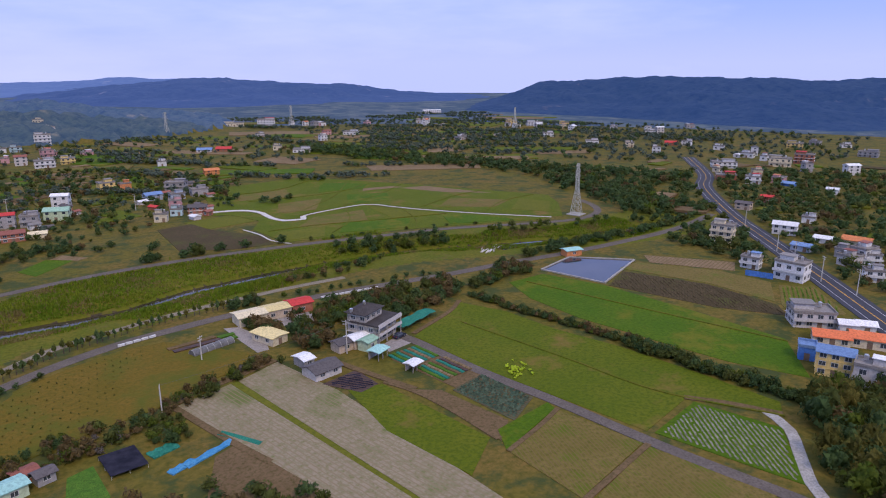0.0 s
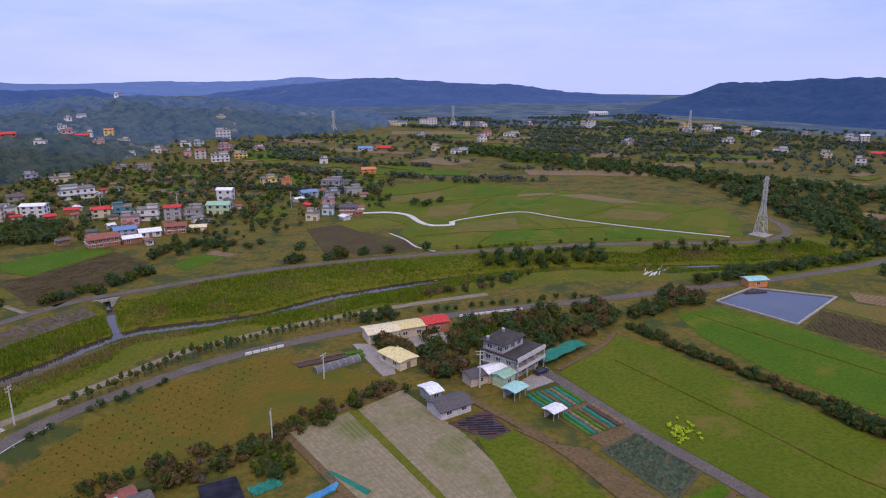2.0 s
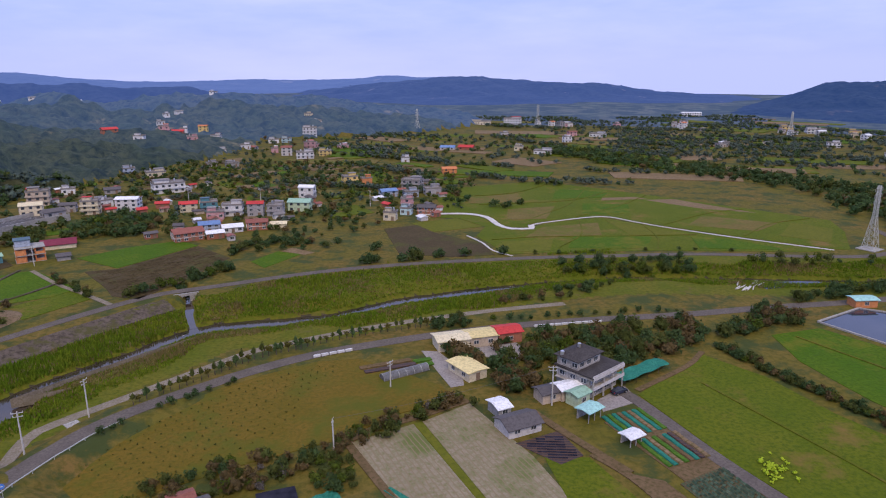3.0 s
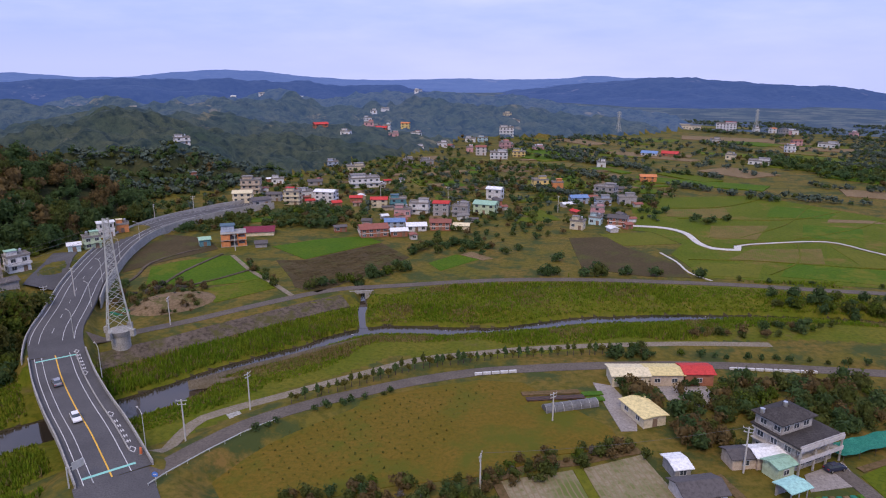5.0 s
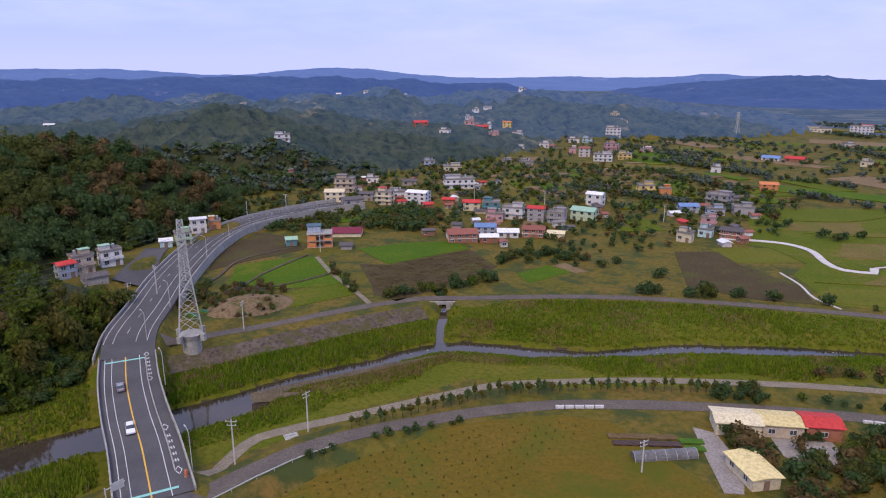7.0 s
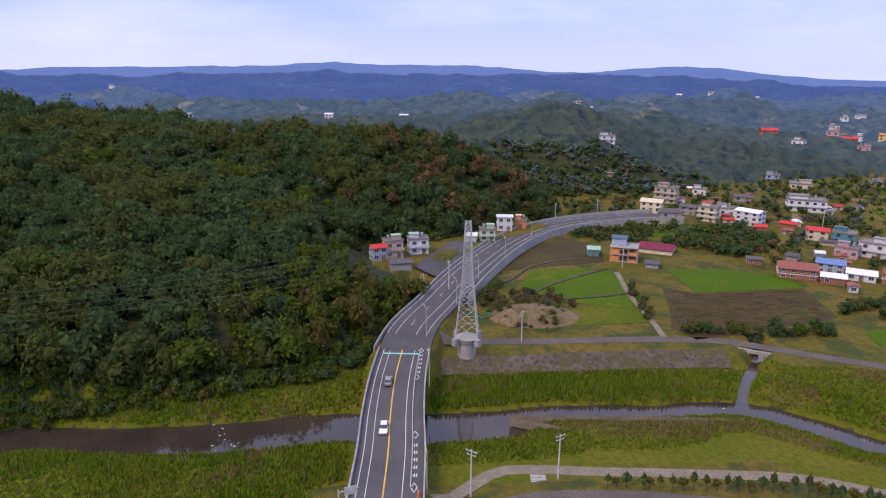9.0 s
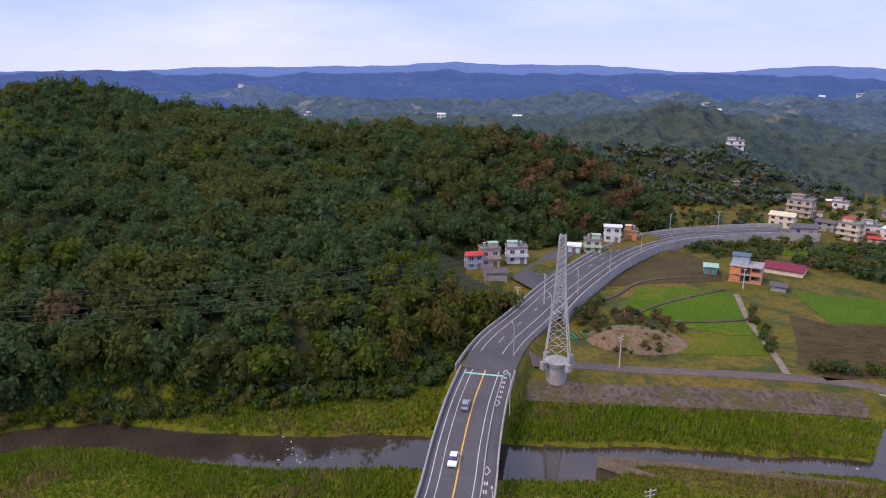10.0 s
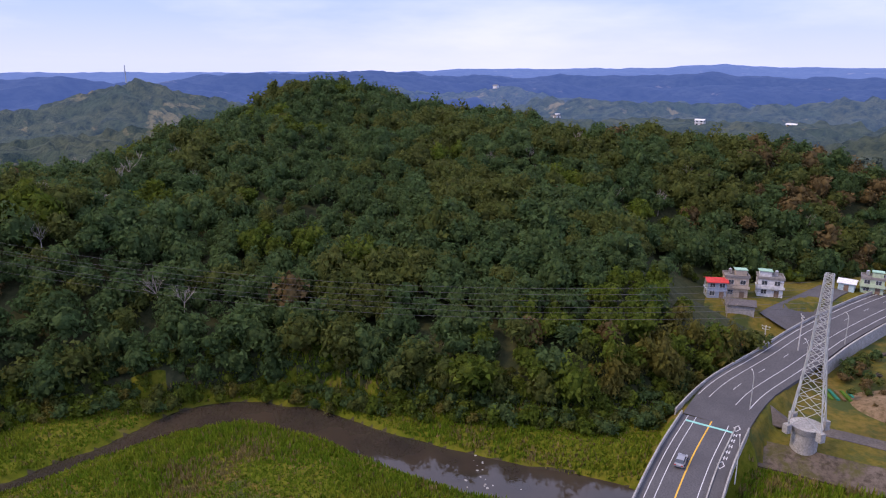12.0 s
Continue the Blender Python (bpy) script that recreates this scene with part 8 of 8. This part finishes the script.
# bare reddish strips of earth along the field edges
for k, (pts, w) in enumerate((([(7.5, 104), (15, 108.5), (23, 110.5), (30, 113.5), (37, 116)], 1.1), ([(7.5, 103), (10.5, 93), (15, 79), (19, 68)], 0.9), ([(56, 88), (60, 79), (62.5, 66), (64, 50)], 0.9), ([(78.5, 112), (98, 122), (107, 129.5)], 0.8), ([(62.5, 45), (75, 49.5), (84, 53.5)], 0.6),
               ([(64.3, 24), (77, 27.5), (89.5, 31)], 0.7), ([(113.5, 41), (120, 33), (126, 23)], 1.0), ([(60.5, 80), (53, 99), (50, 108)], 1.0))):
    tagged(strip("earth_strip", curve_points(pts, 3.0), w, -w, 0.19 + 0.012 * k, "dug_soil", 0.3), "strip of bare reddish earth along a field edge", "path", kind="structure")


def crop_rows(name, poly, angle, spacing, width, height, mat, label, gap=0.08, seg=2.0):
    """Ridges of a crop across a plot, broken and uneven."""
    xs, ys = [p[0] for p in poly], [p[1] for p in poly]
    cx, cy = sum(xs) / len(xs), sum(ys) / len(ys)
    reach = max(math.hypot(x - cx, y - cy) for x, y in poly)
    a = radians(angle)
    d, n = np.array((math.cos(a), math.sin(a))), np.array((-math.sin(a), math.cos(a)))
    us, vs_ = np.arange(-reach, reach, seg), np.arange(-reach, reach, spacing)
    U, V = (g.ravel() for g in np.meshgrid(us, vs_))
    P = np.array((cx, cy)) + U[:, None] * d + (V + rng.normal(0, spacing * 0.04, len(V)))[:, None] * n
    Q = P + d * seg * 0.98
    ok = inside(P[:, 0], P[:, 1], poly) & inside(Q[:, 0], Q[:, 1], poly) & (rng.rand(len(U)) > gap)
    P, Q = P[ok], Q[ok]
    w = width / 2 * rng.uniform(0.75, 1.2, len(P))[:, None]
    h = height * rng.uniform(0.6, 1.2, len(P))
    z0 = np.full(len(P), 0.14)
    col = lambda xy, z: np.c_[xy, z]  # noqa: E731
    V6 = np.stack([col(P - n * w, z0), col(P + n * w, z0), col(P, z0 + h), col(Q - n * w, z0), col(Q + n * w, z0), col(Q, z0 + h * rng.uniform(0.8, 1.1, len(h)))], 1).reshape(-1, 3)
    base = (np.arange(len(P)) * 6)[:, None]
    quads = np.vstack([base + np.array([[0, 3, 5, 2]]), base + np.array([[1, 2, 5, 4]])])
    ob = new(name, big_mesh(name, V6, quads, [mat]))
    return tagged(ob, label, "crop", kind="stuff")


MAT.update({
    "row_film": material("row_film", (0.19, 0.175, 0.145), (0.26, 0.24, 0.20), (0.12, 0.13, 0.07), scale=0.15, fine=1.2, rough=0.6, island=0.25),
    "row_green": material("row_green", (0.08, 0.135, 0.008), (0.125, 0.16, 0.015), (0.065, 0.11, 0.007), scale=0.1, fine=1, island=0.3),
    "row_blue": material("row_blue", (0.05, 0.085, 0.055), (0.08, 0.11, 0.07), (0.04, 0.065, 0.04), scale=0.3, fine=1.5, island=0.35),
    "row_brown": material("row_brown", (0.062, 0.045, 0.022), (0.09, 0.066, 0.034), (0.045, 0.04, 0.014), scale=0.1, fine=1, island=0.3),
})
crop_rows("film_rows", [(112.8, 37.0), (119.0, 19.0), (103.6, 5.6), (95.4, 32.6)], 57, 1.05, 0.45, 0.12, "row_film", "rows of crop under pale plastic film", 0.02, 0.8)
crop_rows("crop_rows", [(68.4, 74.4), (79.2, 77.8), (82.2, 61.4), (71.8, 55)], -80, 0.95, 0.75, 0.35, "row_blue", "rows of blue-green cabbages", 0.15, 0.6)
crop_rows("garden_rows", [(163, 113), (180, 122.8), (193.4, 95), (194.2, 68.5), (188, 61), (175.6, 78)], 60, 1.4, 0.6, 0.2, "row_brown", "tilled furrows of a brown field", 0.2)
crop_rows("garden_rows", [(-80.8, 249), (-69.2, 250), (-43.5, 278.7), (-28.8, 257), (-44.4, 226.4), (-54.6, 211.4), (-63.6, 216), (-67.4, 225)], 38, 1.6, 0.6, 0.2, "row_brown", "tilled furrows of a brown field", 0.2, 3)
crop_rows("garden_rows", [(190, 58.5), (196, 66), (214.6, 79), (223, 72), (205, 51)], 35, 1.5, 0.7, 0.3, "row_green", "rows of vegetables below the road", 0.1)
crop_rows("garden_rows", [(42.4, 95), (52.6, 97.8), (53.8, 88.3), (48.5, 86.3)], -15, 1.0, 0.6, 0.2, "net_black", "plastic film over garden rows", 0.15)

# yard of the roadside houses and the little red-roofed shed by the bend
tagged(strip("yard", curve_points([(-151, 204), (-157, 222), (-164, 241)], 3.0), 5.0, -4.0, on_land(0.3), "asphalt", 0.6), "grey yard in front of the roadside houses", "yard", kind="structure")
house(-140.7, 181.5, 4.5, 4.0, 2.8, 60, "gable", "grey", "orange_metal", label="small grey shed with an orange-red roof by the road")

# gardens and plots between the village houses
plot_rng = random.Random(77)
made = 0
spots = [(o.matrix_world.translation.x, o.matrix_world.translation.y) for o in bpy.data.objects if o.name.startswith("house")]
while made < 120:
    x, y = plot_rng.uniform(-150, 110), plot_rng.uniform(318, 560)
    if made > 92:
        x, y = plot_rng.uniform(290, 560), plot_rng.uniform(60, 330)
    if min(math.hypot(x - a, y - c) for a, c in spots) < 11 or bool(near_road(np.array([x]), np.array([y]), 9.0)[0]) or float(ridge_height(np.array([x]), np.array([y]), RIDGES_NEAR)[0]) > 0.3:
        continue
    if 60 < x < 265 and y < 410:
        continue
    a, l, w = plot_rng.gauss(0.35, 0.2) + plot_rng.choice((0, math.pi / 2)), plot_rng.uniform(5, 13), plot_rng.uniform(3, 7)
    c, s = math.cos(a), math.sin(a)
    q = [(x + c * u - s * v, y + s * u + c * v) for u, v in ((-l, -w), (l, -w * plot_rng.uniform(0.7, 1.1)), (l * 0.9, w), (-l * 0.95, w * 0.8))]
    m = plot_rng.choice(("paddy", "dug_soil", "tan_field", "paddy_dry", "yellow_green", "brown_field", "paddy_bright", "tan_field"))
    field("garden_plot", q, m, {"tan_field": "bare tan plot", "dug_soil": "dug brown plot", "brown_field": "dark tilled plot"}.get(m, "green vegetable plot") + " between the village houses", "plot", layer=made)
    made += 1

# vegetable beds at the foot of the mound
for k in range(6):
    bed = tagged(new("garden_bed"), "narrow bed of green vegetables beside the pylon road", "garden bed", group="beds beside the pylon")
    bed.matrix_world = pose(-113.5 + 0.75 * k, 183.5 + 1.1 * k, 0.02, 0, 0, 155)
    part("bed", boxm(-2.6, -0.32, 0, 2.6, 0.32, 0.35), ("veg_green", "net_green", "dug_soil")[k % 3], bed)
